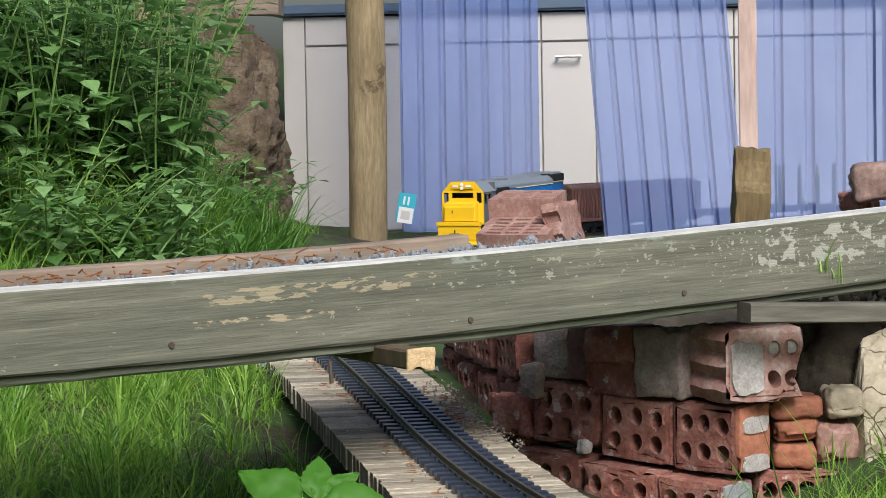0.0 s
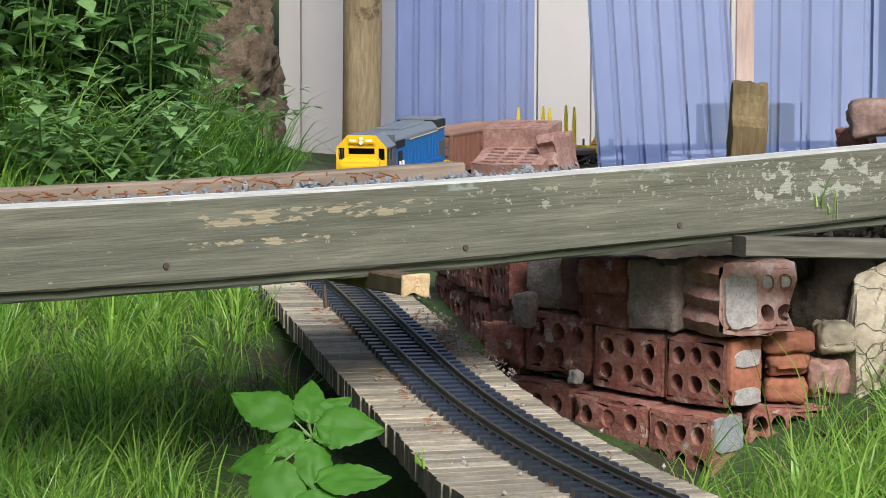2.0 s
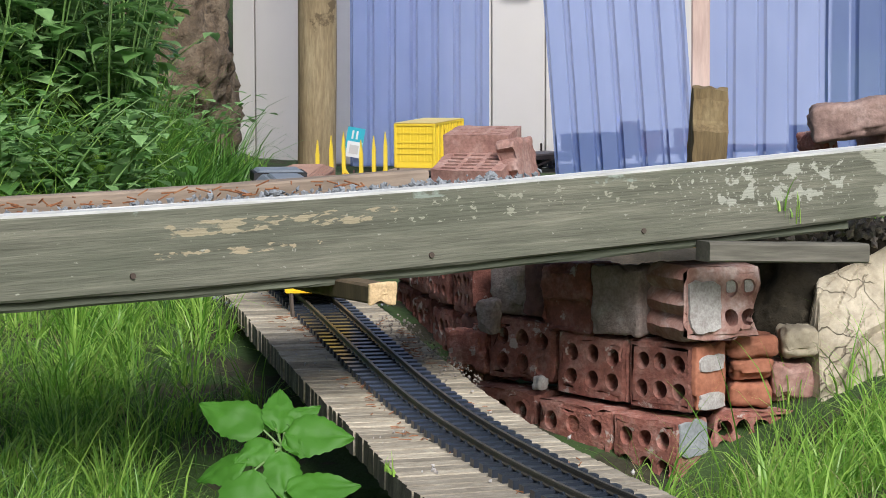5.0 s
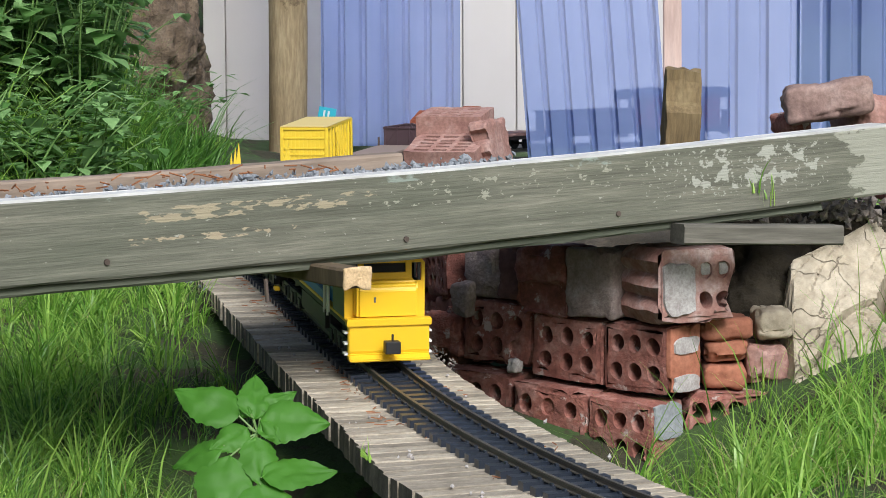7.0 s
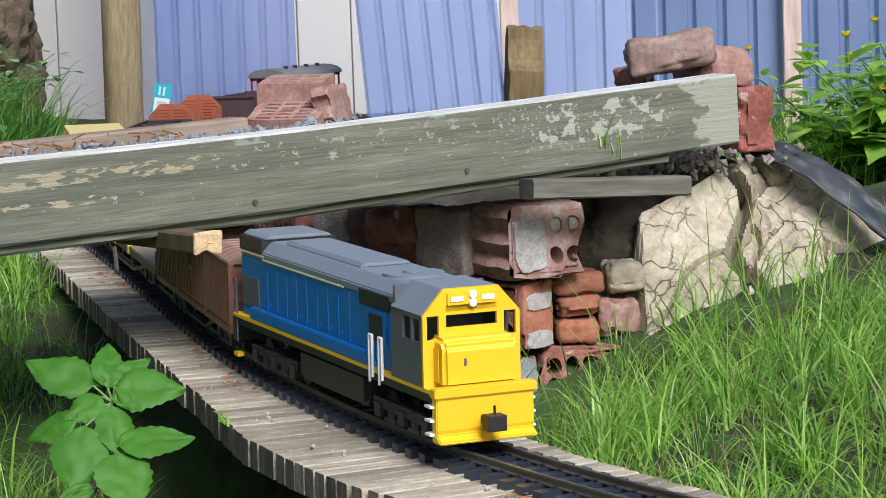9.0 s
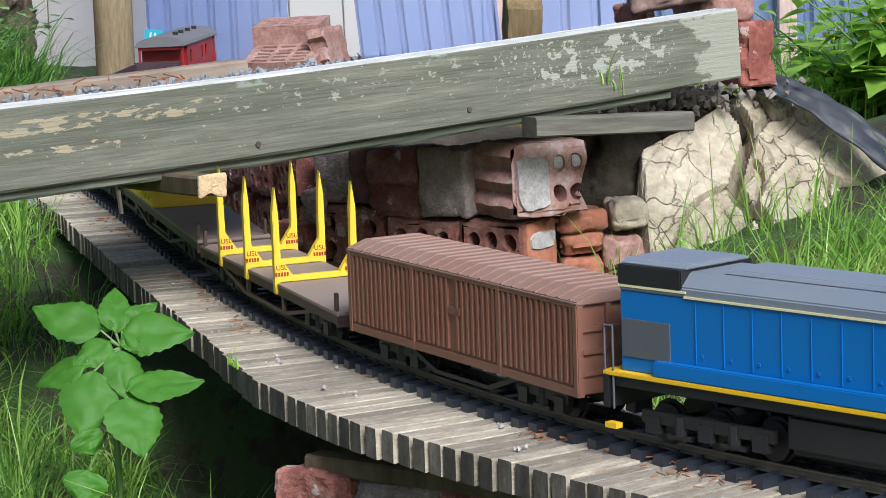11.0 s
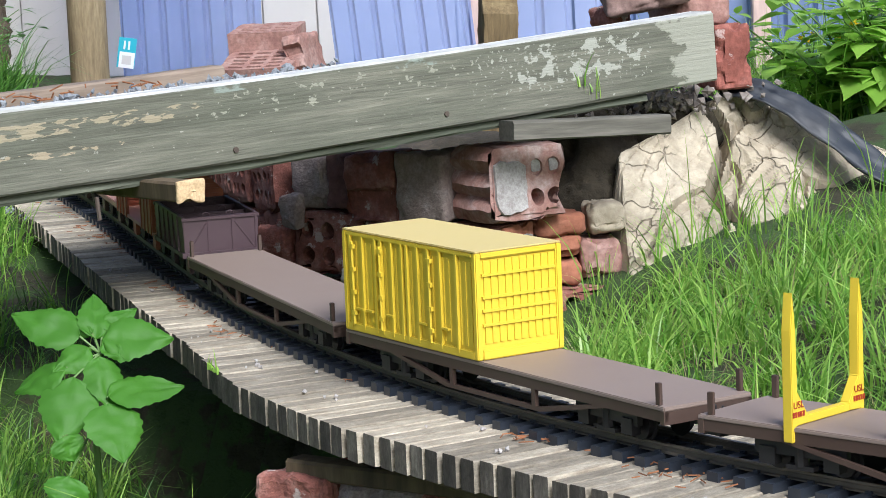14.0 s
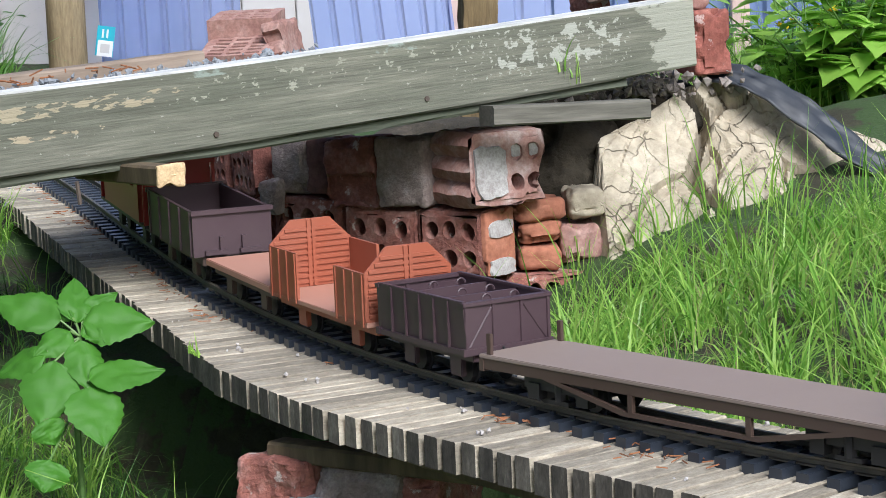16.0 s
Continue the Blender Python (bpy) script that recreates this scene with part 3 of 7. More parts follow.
def make_bridge():
    beam = thing("bridge_beam", "weathered grey-green timber beam with flaking paint, carrying a garden bridge", "timber beam", BEAM_M)
    part("timber", sagged(timber(BEAM_L, 0.0, 0.045, 0.0, 0.1, seed=1)), M["beam_front"], beam)
    # thin strip along the top, much paler than the beam's faces
    part("top_edge", sagged(timber(BEAM_L - 0.002, 0.001, 0.044, 0.0985, 0.1012, 0.0006, seed=2)), M["pale_top"], beam, "pale top edge")
    for x, z in ((0.496, 0.012), (0.913, 0.004), (1.249, 0.010)):
        bm = bmesh.new()
        rod(bm, (x, -0.0025, z), (x, 0.01, z), 0.0038, 8)
        part("nail", shaped(bm), M["nail"], beam, "rusty nail head")
    board = solid("bridge_soffit_board", sagged(timber(BEAM_L - 0.13, 0.010, 0.30, -0.014, -0.001, 0.002, seed=3), 0.010), M["green_wood"], "mossy green board under the timber beams of the bridge", "board", BEAM_M)
    back = solid("bridge_beam", sagged(timber(1.08, 0.275, 0.315, 0.0, 0.103, seed=5)), M["pale_wood"], "paler brown rear timber beam of the garden bridge", "timber beam", BEAM_M)
    # gravel between the beams
    rng = random.Random(11)
    bm = bmesh.new()
    for k in range(2600):
        p = Vector((rng.uniform(0.0, 1.25), rng.uniform(0.047, 0.272), 0.066 + rng.uniform(0, 0.012) + 0.010 * noise.noise((k * 0.1, 0, 0)) - 0.03 * k / 2600 * (k % 3 == 0)))
        r = rng.uniform(0.003, 0.0085)
        q = Euler((rng.random() * 6, rng.random() * 6, rng.random() * 6)).to_matrix()
        six = [bm.verts.new(p + q @ Vector(v) * r * rng.uniform(0.6, 1.1)) for v in ((1, 0, 0), (-1, 0, 0), (0, 1, 0), (0, -1, 0), (0, 0, 0.55), (0, 0, -0.55))]
        for f in ((0, 2, 4), (2, 1, 4), (1, 3, 4), (3, 0, 4), (2, 0, 5), (1, 2, 5), (3, 1, 5), (0, 3, 5)):
            bm.faces.new([six[i] for i in f])
    solid("gravel", bm, M["stone"], "loose grey gravel lying between the bridge beams", "gravel", BEAM_M, kind="stuff")
    bm = bmesh.new()
    for k in range(60):
        p = Vector((rng.uniform(0.35, 0.9), rng.uniform(0.12, 0.27), 0.086 + rng.uniform(0, 0.006)))
        rod(bm, p, p + Vector((rng.uniform(-0.022, 0.022), rng.uniform(-0.01, 0.01), rng.uniform(-0.002, 0.008))), 0.0011, 5)
    solid("twigs", bm, M["needles"], "russet twigs lying on the gravel of the bridge", "twigs", BEAM_M, kind="stuff")
    bm = bmesh.new()
    box(bm, 0.0, 1.25, 0.046, 0.274, -0.01, 0.068)
    solid("bridge_fill", shaped(bm), M["soil"], "dark earth fill between the bridge beams", "soil", BEAM_M, kind="structure")
    # cross bearer with a fresh sawn end, and the plank on the abutment
    m, n = along((-0.2945, 2.955, 0.167), (-0.425, 3.20, 0.160))
    bearer = thing("cross_bearer", "round-edged timber bearer with a fresh sawn end under the bridge", "timber bearer", m)
    part("timber", timber(n, -0.017, 0.017, 0.0, 0.024, seed=9), M["dark_wood"], bearer)
    bm = lump_brick(0.008, 0.027, 0.037, 0.0022, 17, 0, 0.003)
    bmesh.ops.translate(bm, verts=bm.verts, vec=(-0.007, -0.0185, -0.0015))
    part("sawn_end", bm, M["log_end"], bearer, "pale splintered end grain")
    bm = bmesh.new()
    rod(bm, (0, 0, 0), (0.002, 0, -0.028), 0.0028, 6)
    solid("spike", shaped(bm), M["nail"], "rusty spike hanging under the bridge board", "spike", Matrix.Translation((-0.405, 2.95, 0.179)))
    m, n = along((0.10, 3.36, 0.186), (0.322, 3.46, 0.177))
    solid("abutment_plank", timber(n, -0.02, 0.025, 0.0, 0.027, seed=12), M["grey_wood"], "grey timber plank lying on the brick abutment", "plank", m)


M["pale_top"] = grainy("pale_top_strip", ((0.25, (0.42, 0.42, 0.40)), (0.5, (0.60, 0.60, 0.58)), (0.78, (0.72, 0.72, 0.70))), 18, (0.15, 1, 1), 0.9, 0.4, 0.001)
M["nail"] = paint("rusty_iron", (0.05, 0.03, 0.022), 0.7, 0.3, 0.3)
M["green_wood"] = grainy("mossy_board", ((0.25, (0.065, 0.072, 0.05)), (0.5, (0.12, 0.132, 0.094)), (0.75, (0.18, 0.19, 0.14))), 14, (0.12, 1, 1.5), 0.9, 0.5, 0.002)
M["beam_front"] = lichen_material()


# -- bricks
def ragged(bm, amount, freq=30.0, seed=0.0):
    for v in bm.verts:
        v.co += Vector(noise.noise_vector(v.co * freq + Vector((seed, seed * 2, 0)))) * amount


def worn(bm, dims, r, jag, seed):
    """Arrises rounded by r, faces uneven, corners chipped."""
    off = Vector((seed * 1.3, seed * 0.7, seed))
    for v in bm.verts:
        q = Vector([min(max(v.co[k], r), dims[k] - r) for k in range(3)])
        dv = v.co - q
        if dv.length > r:
            v.co = q + dv.normalized() * r
        edge = sum(1 for k in range(3) if v.co[k] < 0.012 or v.co[k] > dims[k] - 0.012)
        mid = Vector(dims) / 2
        if edge > 1:
            chip = max(0.0, noise.noise(v.co * 32 + off) - 0.12) * 0.022
            v.co += (mid - v.co).normalized() * chip
        p = v.co.copy()
        v.co += Vector(noise.noise_vector(p * 26 + off)) * jag + Vector(noise.noise_vector(p * 95 + off)) * jag * 0.4


def cored_brick(w, h, d, nx, nz, r, jag=0.004, seed=0, filled=(), blind=(), lobes=0):
    """A brick whose cored face looks along -y: x from 0 to w, z from 0 to h, y from 0 to d, with real holes."""
    bm = bmesh.new()
    n = 12
    mx, mz = 0.008, 0.010
    cw, ch = (w - 2 * mx) / nx, (h - 2 * mz) / nz
    for i in range(nx):
        for j in range(nz):
            cx, cz = mx + cw * (i + 0.5), mz + ch * (j + 0.5)
            ring, deep, edge = [], [], []
            depth = 0.0006 if (i, j) in blind else 0.005 if (i, j) in filled else d * 0.8
            for k in range(n):
                a = math.tau * (k + 0.5) / n
                ca, sa = math.cos(a), math.sin(a)
                ring.append(bm.verts.new((cx + ca * r, 0, cz + sa * r * 1.12)))
                deep.append(bm.verts.new((cx + ca * r * 0.94, depth, cz + sa * r * 1.05)))
                q = max(abs(ca) / (cw / 2), abs(sa) / (ch / 2))
                edge.append(bm.verts.new((cx + ca / q, 0, cz + sa / q)))
            for k in range(n):
                k2 = (k + 1) % n
                bm.faces.new((edge[k], edge[k2], ring[k2], ring[k]))
                bm.faces.new((ring[k], ring[k2], deep[k2], deep[k]))
            bm.faces.new(deep)
            for sx in (-1, 1):
                for sz in (-1, 1):
                    near = sorted(range(n), key=lambda k: (edge[k].co.x - cx - sx * cw / 2) ** 2 + (edge[k].co.z - cz - sz * ch / 2) ** 2)[:2]
                    bm.faces.new((edge[near[0]], edge[near[1]], bm.verts.new((cx + sx * cw / 2, 0, cz + sz * ch / 2))))
    # frame round the cells, then the four sides and the back
    x0, x1, z0, z1 = mx, w - mx, mz, h - mz
    for a, b, c, e in (((0, 0), (w, 0), (x1, z0), (x0, z0)), ((w, 0), (w, h), (x1, z1), (x1, z0)), ((w, h), (0, h), (x0, z1), (x1, z1)), ((0, h), (0, 0), (x0, z0), (x0, z1))):
        bm.faces.new([bm.verts.new((p[0], 0, p[1])) for p in (a, b, c, e)])
    m = 6
    for (ax, az), (bx, bz) in (((0, 0), (w, 0)), ((w, 0), (w, h)), ((w, h), (0, h)), ((0, h), (0, 0))):
        g = [[bm.verts.new((ax + (bx - ax) * i / m, d * j / 3, az + (bz - az) * i / m)) for j in range(4)] for i in range(m + 1)]
        for i in range(m):
            for j in range(3):
                bm.faces.new((g[i][j], g[i][j + 1], g[i + 1][j + 1], g[i + 1][j]))
    bm.faces.new([bm.verts.new((x, d, z)) for x, z in ((0, 0), (0, h), (w, h), (w, 0))])
    bmesh.ops.remove_doubles(bm, verts=bm.verts, dist=0.0003)
    bmesh.ops.recalc_face_normals(bm, faces=bm.faces)
    for _ in range(2):
        bmesh.ops.subdivide_edges(bm, edges=[e for e in bm.edges if e.calc_length() > 0.009 and not (e.verts[0].co.y > 0.002 and 0.004 < e.verts[0].co.x < w - 0.004 and 0.004 < e.verts[0].co.z < h - 0.004)], cuts=1)
    if lobes:
        for v in bm.verts:
            k = max(0.0, 1 - v.co.x / 0.022)
            v.co.x += 0.013 * k * max(0.0, 1 - 1.7 * abs(math.sin(v.co.z / h * math.pi * lobes)))
    worn(bm, (w, d, h), 0.006, jag, seed)
    return bm


def lump_brick(w, h, d, jag=0.006, seed=0, grooves=0, r=0.007):
    """A broken solid brick; grooves: scored lines along its front."""
    bm = bmesh.new()
    box(bm, 0, w, 0, d, 0, h)
    bmesh.ops.subdivide_edges(bm, edges=bm.edges[:], cuts=15, use_grid_fill=True)
    bmesh.ops.recalc_face_normals(bm, faces=bm.faces)
    if grooves:
        for v in bm.verts:
            if v.co.y < 0.001:
                v.co.y += 0.012 * min(1.0, max(0.0, 2.5 * math.sin(v.co.z / h * math.tau * grooves)))
    worn(bm, (w, d, h), r, jag, seed)
    ragged(bm, jag * 0.2, 210.0, seed + 5)
    return bm


def slab_face(w, h, seed, t=0.0025):
    """An irregular flake of mortar, in x and z, t thick towards -y."""
    bm = bmesh.new()
    n = 18
    a, b = [], []
    for k in range(n):
        an = math.tau * k / n
        q = max(abs(math.cos(an)), abs(math.sin(an)))
        rr = 0.5 / q * (0.9 + 0.16 * noise.noise((math.cos(an) * 2 + seed, math.sin(an) * 2, seed)))
        x, z = w / 2 + math.cos(an) * w * rr, h / 2 + math.sin(an) * h * rr
        a.append(bm.verts.new((x, 0.0005, z)))
        b.append(bm.verts.new((x * 0.97 + w * 0.015, -t, z * 0.97 + h * 0.015)))
    bm.faces.new(b)
    for k in range(n):
        bm.faces.new((a[k], a[(k + 1) % n], b[(k + 1) % n], b[k]))
    return shaped(bm)


def face_pose(x, y, z, turn):
    return pose(x, y, z, 0, 0, turn)


def make_brick_wall():
    wall = thing("brick_wall", "rough dry-stacked wall of broken cored red bricks under the bridge", "brick wall", kind="structure")

    def put(bm, mat, m, label="", name="brick"):
        ob = part(name, bm, M[mat], wall, label, True)
        ob.data.set_sharp_from_angle(angle=radians(40))
        ob.matrix_world = m
        return ob

    turn = -36.0
    c, s = math.cos(radians(turn)), math.sin(radians(turn))

    def at(u, z, out=0.0):
        """u metres to the left along the wall from the corner of its middle course."""
        return face_pose(0.088 - c * u + s * out, 3.45 - s * u - c * out, z, turn)

    # bottom and middle courses
    for k, (u, w, nx, z, h, out, tilt, fill) in enumerate((
            (0.122, 0.116, 3, -0.142, 0.099, 0.03, 1.5, ()), (0.262, 0.137, 3, -0.134, 0.100, 0.03, 2.5, ((1, 1), (2, 0))), (0.395, 0.128, 3, -0.125, 0.1, 0.026, 1.5, ()),
            (0.114, 0.112, 3, -0.0375, 0.099, 0.0, 0.4, ()), (0.2435, 0.128, 3, -0.030, 0.0945, 0.003, 2.0, ()), (0.3765, 0.129, 3, -0.017, 0.094, 0.0, 1.8, ((2, 0),)))):
        put(cored_brick(w, h, 0.076, nx, 2, 0.0118, 0.0026, k * 3.3 + 1, fill), "brick", at(u, z, out) @ Matrix.Rotation(radians(tilt), 4, "Y"))
    end = face_pose(0.0885, 3.4505, 0.0, turn + 90)
    put(lump_brick(0.074, 0.094, 0.010, 0.0016, 33, 0, 0.003), "brick_orange", end @ Matrix.Translation((0.001, -0.004, -0.035)), "orange brick end", "brick_end")
    put(slab_face(0.068, 0.027, 2.0), "mortar", end @ Matrix.Translation((0.004, -0.0045, -0.036)), "white mortar patch", "mortar_patch")
    put(slab_face(0.066, 0.026, 5.0), "mortar", end @ Matrix.Translation((0.004, -0.0045, 0.018)), "white mortar patch", "mortar_patch")
    put(slab_face(0.074, 0.058, 7.0), "mortar_grey", at(0.006, -0.103, 0.03) @ Matrix.Rotation(radians(90), 4, "Z") @ Matrix.Translation((0.001, -0.0015, 0)), "pale grey cement patch", "mortar_patch")
    # right of the corner: lobed orange brick ends, a pale stone, a cored brick below
    put(lump_brick(0.074, 0.033, 0.08, 0.004, 3, 0, 0.011), "brick_orange", face_pose(0.139, 3.505, 0.034, 8))
    put(lump_brick(0.062, 0.034, 0.08, 0.004, 5, 0, 0.011), "brick_orange", face_pose(0.142, 3.512, 0.000, 4))
    put(lump_brick(0.060, 0.036, 0.08, 0.004, 8, 0, 0.011), "brick_orange", face_pose(0.141, 3.505, -0.037, 6))
    put(lump_brick(0.062, 0.056, 0.08, 0.005, 12, 0, 0.010), "brick_pink", face_pose(0.202, 3.535, -0.032, 12))
    put(lump_brick(0.052, 0.046, 0.06, 0.005, 14, 0, 0.008), "clay", face_pose(0.220, 3.535, 0.030, 14), "pale mortar-crusted stone", "stone")
    put(cored_brick(0.125, 0.080, 0.09, 4, 2, 0.0115, 0.003, 44), "brick", face_pose(0.112, 3.487, -0.119, 10))
    # top course
    top = face_pose(0.073, 3.42, 0.066, 31)
    put(cored_brick(0.130, 0.106, 0.108, 4, 2, 0.0118, 0.003, 61, ((2, 1), (3, 1)), ((0, 0), (0, 1), (1, 0), (1, 1)), 3), "brick_pale", top)
    put(slab_face(0.058, 0.082, 9.0, 0.003), "mortar", top @ Matrix.Translation((0.006, -0.002, 0.008)), "white mortar crust", "mortar_patch")
    for x in (0.077, 0.108):
        put(slab_face(0.017, 0.019, x * 90, 0.001), "mortar", top @ Matrix.Translation((x - 0.0045, 0.0042, 0.066)), "mortar plug in a brick core", "mortar_plug")
    put(lump_brick(0.088, 0.100, 0.09, 0.004, 23), "brick_grey", at(0.174, 0.064, 0.012))
    put(lump_brick(0.094, 0.098, 0.09, 0.006, 25, 1), "brick", at(0.266, 0.063, 0.014))
    put(lump_brick(0.05, 0.08, 0.09, 0.005, 27), "brick_dark", at(0.308, 0.081, 0.0))
    put(lump_brick(0.075, 0.080, 0.09, 0.005, 29), "brick_grey", at(0.378, 0.081, 0.0))
    put(lump_brick(0.085, 0.065, 0.08, 0.005, 30), "brick", at(0.466, -0.014, 0.0))
    # receding part beside the line
    for k, (x, y, z, w, n) in enumerate(((-0.283, 3.80, 0.068, 0.11, 4), (-0.33, 3.92, 0.074, 0.11, 4), (-0.375, 4.04, 0.08, 0.11, 4), (-0.415, 4.16, 0.085, 0.11, 4),
                                         (-0.278, 3.80, -0.04, 0.11, 3), (-0.325, 3.92, -0.035, 0.11, 3), (-0.37, 4.04, -0.03, 0.11, 3), (-0.41, 4.16, -0.02, 0.11, 3))):
        put(cored_brick(w, 0.103, 0.07, n, 3 if n == 4 else 2, 0.008 if n == 4 else 0.012, 0.004, 70 + k), "brick", face_pose(x, y, z, -69))
    put(lump_brick(0.055, 0.10, 0.06, 0.006, 90), "brick_dark", face_pose(-0.262, 3.735, -0.03, -45))
    put(lump_brick(0.034, 0.052, 0.03, 0.005, 91), "brick_grey", face_pose(-0.235, 3.66, 0.05, -30))
    put(lump_brick(0.026, 0.022, 0.02, 0.004, 93), "mortar", at(0.283, -0.027, 0.02), "pale stone", "stone")


M["mortar_grey"] = grainy("grey_mortar", ((0.25, (0.2, 0.22, 0.23)), (0.5, (0.32, 0.34, 0.35)), (0.78, (0.42, 0.44, 0.45))), 30, (1, 1, 1), 0.95, 0.5, 0.0015)
M["brick_pale"] = grainy("whitewashed_brick", ((0.25, (0.30, 0.13, 0.10)), (0.48, (0.44, 0.26, 0.22)), (0.70, (0.62, 0.52, 0.49))), 26, (1, 1, 1), 0.95, 0.5, 0.0016)
M["brick_dark"] = grainy("sooty_brick", ((0.25, (0.06, 0.03, 0.025)), (0.5, (0.13, 0.06, 0.05)), (0.78, (0.2, 0.11, 0.09))), 22, (1, 1, 1), 0.95, 0.5, 0.0016)
make_bridge()
make_brick_wall()


def slotted_brick(w, d, h, seed=0):
    """A brick lying flat, its top cut by rows of narrow slots; scored sides."""
    bm = bmesh.new()
    xs = [0, 0.012] + [v for k in range(3) for v in (0.016 + k * (w - 0.03) / 3, 0.016 + (k + 0.78) * (w - 0.03) / 3)] + [w - 0.01, w]
    xs = sorted(set(round(v, 5) for v in xs))
    ny = 13
    ys = [d * j / ny for j in range(ny + 1)]
    for i in range(len(xs) - 1):
        for j in range(ny):
            slot = j % 2 == 1 and 2 <= i < len(xs) - 2 and (i % 2 == 0)
            z = h - 0.03 if slot else h
            q = [bm.verts.new((x, y, z)) for x, y in ((xs[i], ys[j]), (xs[i + 1], ys[j]), (xs[i + 1], ys[j + 1]), (xs[i], ys[j + 1]))]
            bm.faces.new(q)
            if slot:
                t = [bm.verts.new((v.co.x, v.co.y, h)) for v in q]
                for k in range(4):
                    bm.faces.new((q[k], q[(k + 1) % 4], t[(k + 1) % 4], t[k]))
    m = 6
    for (ax, ay), (bx, by) in (((0, 0), (w, 0)), ((w, 0), (w, d)), ((w, d), (0, d)), ((0, d), (0, 0))):
        g = [[bm.verts.new((ax + (bx - ax) * i / m, ay + (by - ay) * i / m, h * k / 4)) for k in range(5)] for i in range(m + 1)]
        for i in range(m):
            for k in range(4):
                bm.faces.new((g[i][k], g[i][k + 1], g[i + 1][k + 1], g[i + 1][k]))
    bm.faces.new([bm.verts.new(v) for v in ((0, 0, 0), (w, 0, 0), (w, d, 0), (0, d, 0))])
    bmesh.ops.remove_doubles(bm, verts=bm.verts, dist=0.0002)
    bmesh.ops.recalc_face_normals(bm, faces=bm.faces)
    ragged(bm, 0.002, 50, seed)
    return bm


def make_loose_bricks():
    label = "pale pink slotted brick stacked beside the railway line"
    solid("brick", slotted_brick(0.14, 0.115, 0.075, 1), M["brick_pink"], label, "brick", pose(-0.385, 4.60, 0.178, 17, 0, -15), "bricks of the stack")
    solid("brick", slotted_brick(0.125, 0.115, 0.075, 4), M["brick_pink"], label, "brick", pose(-0.372, 4.675, 0.238, 7, 0, -10), "bricks of the stack")
    solid("brick", lump_brick(0.035, 0.12, 0.12, 0.003, 31, 3), M["brick_pink"], "pink ribbed brick on edge leaning on the stack", "brick", pose(-0.252, 4.585, 0.185, 0, -10, -18), "bricks of the stack")
    solid("brick", lump_brick(0.18, 0.09, 0.2, 0.004, 35), M["brick_dark"], "dark brick under the stack", "brick", pose(-0.39, 4.58, 0.11, 0, 0, -6), "bricks of the stack")
    # beside the end of the front beam
    solid("brick", lump_brick(0.058, 0.098, 0.09, 0.003, 41, 0), M["brick_red"], "red brick on end against the beam", "brick", pose(0.424, 3.68, 0.218, 0, 0, 16))
    solid("broken_brick", lump_brick(0.128, 0.056, 0.07, 0.005, 46, 0, 0.012), M["brick_worn"], "bullnosed worn brick with a dark face on the beam end", "brick", pose(0.268, 3.655, 0.332, 0, -9, 4), smooth=True)
    solid("broken_brick", lump_brick(0.092, 0.070, 0.12, 0.005, 48, 0, 0.028), M["brick_pink"], "bullnosed pale pink brick leaning at the beam end", "brick", pose(0.375, 3.685, 0.312, 0, 8, 26), smooth=True)
    solid("broken_brick", lump_brick(0.05, 0.03, 0.06, 0.004, 49, 0, 0.01), M["brick"], "small red brick chip behind the beam end", "brick", pose(0.262, 3.72, 0.318, 0, 0, 20), smooth=True)
    # pier under the deck
    pier = thing("brick_pier", "broken brick and mortar pier supporting the deck", "brick pier", kind="structure")
    for k, (x, y, z, w, h, mat) in enumerate(((-0.205, 2.50, -0.148, 0.09, 0.075, "brick"), (-0.125, 2.46, -0.153, 0.10, 0.075, "brick_grey"), (-0.04, 2.42, -0.153, 0.05, 0.07, "brick"), (-0.19, 2.46, -0.233, 0.16, 0.085, "brick"), (-0.16, 2.455, -0.163, 0.05, 0.055, "mortar_grey"))):
        ob = part("brick", lump_brick(w, h, 0.1, 0.006, 50 + k), M[mat], pier)
        ob.matrix_world = pose(x, y, z, 0, 0, -28)
    bm = timber(0.36, 0.0, 0.03, 0, 0.02, seed=20)
    ob = part("bearer", bm, M["dark_wood"], pier, "dark timber bearer on the pier")
    ob.matrix_world = pose(-0.17, 2.50, -0.079, 0, 0, -40)


M["brick_red"] = grainy("deep_red_brick", ((0.25, (0.17, 0.05, 0.035)), (0.5, (0.30, 0.10, 0.075)), (0.78, (0.42, 0.19, 0.15))), 26, (1, 1, 1), 0.95, 0.7, 0.002, 0.0, ((0.45, 0.33, 0.30), 0.62, 40))
M["brick_worn"] = grainy("worn_greyish_pink_brick", ((0.25, (0.16, 0.10, 0.085)), (0.5, (0.30, 0.20, 0.17)), (0.78, (0.42, 0.32, 0.28))), 26, (1, 1, 1), 0.95, 0.6, 0.002)
make_loose_bricks()


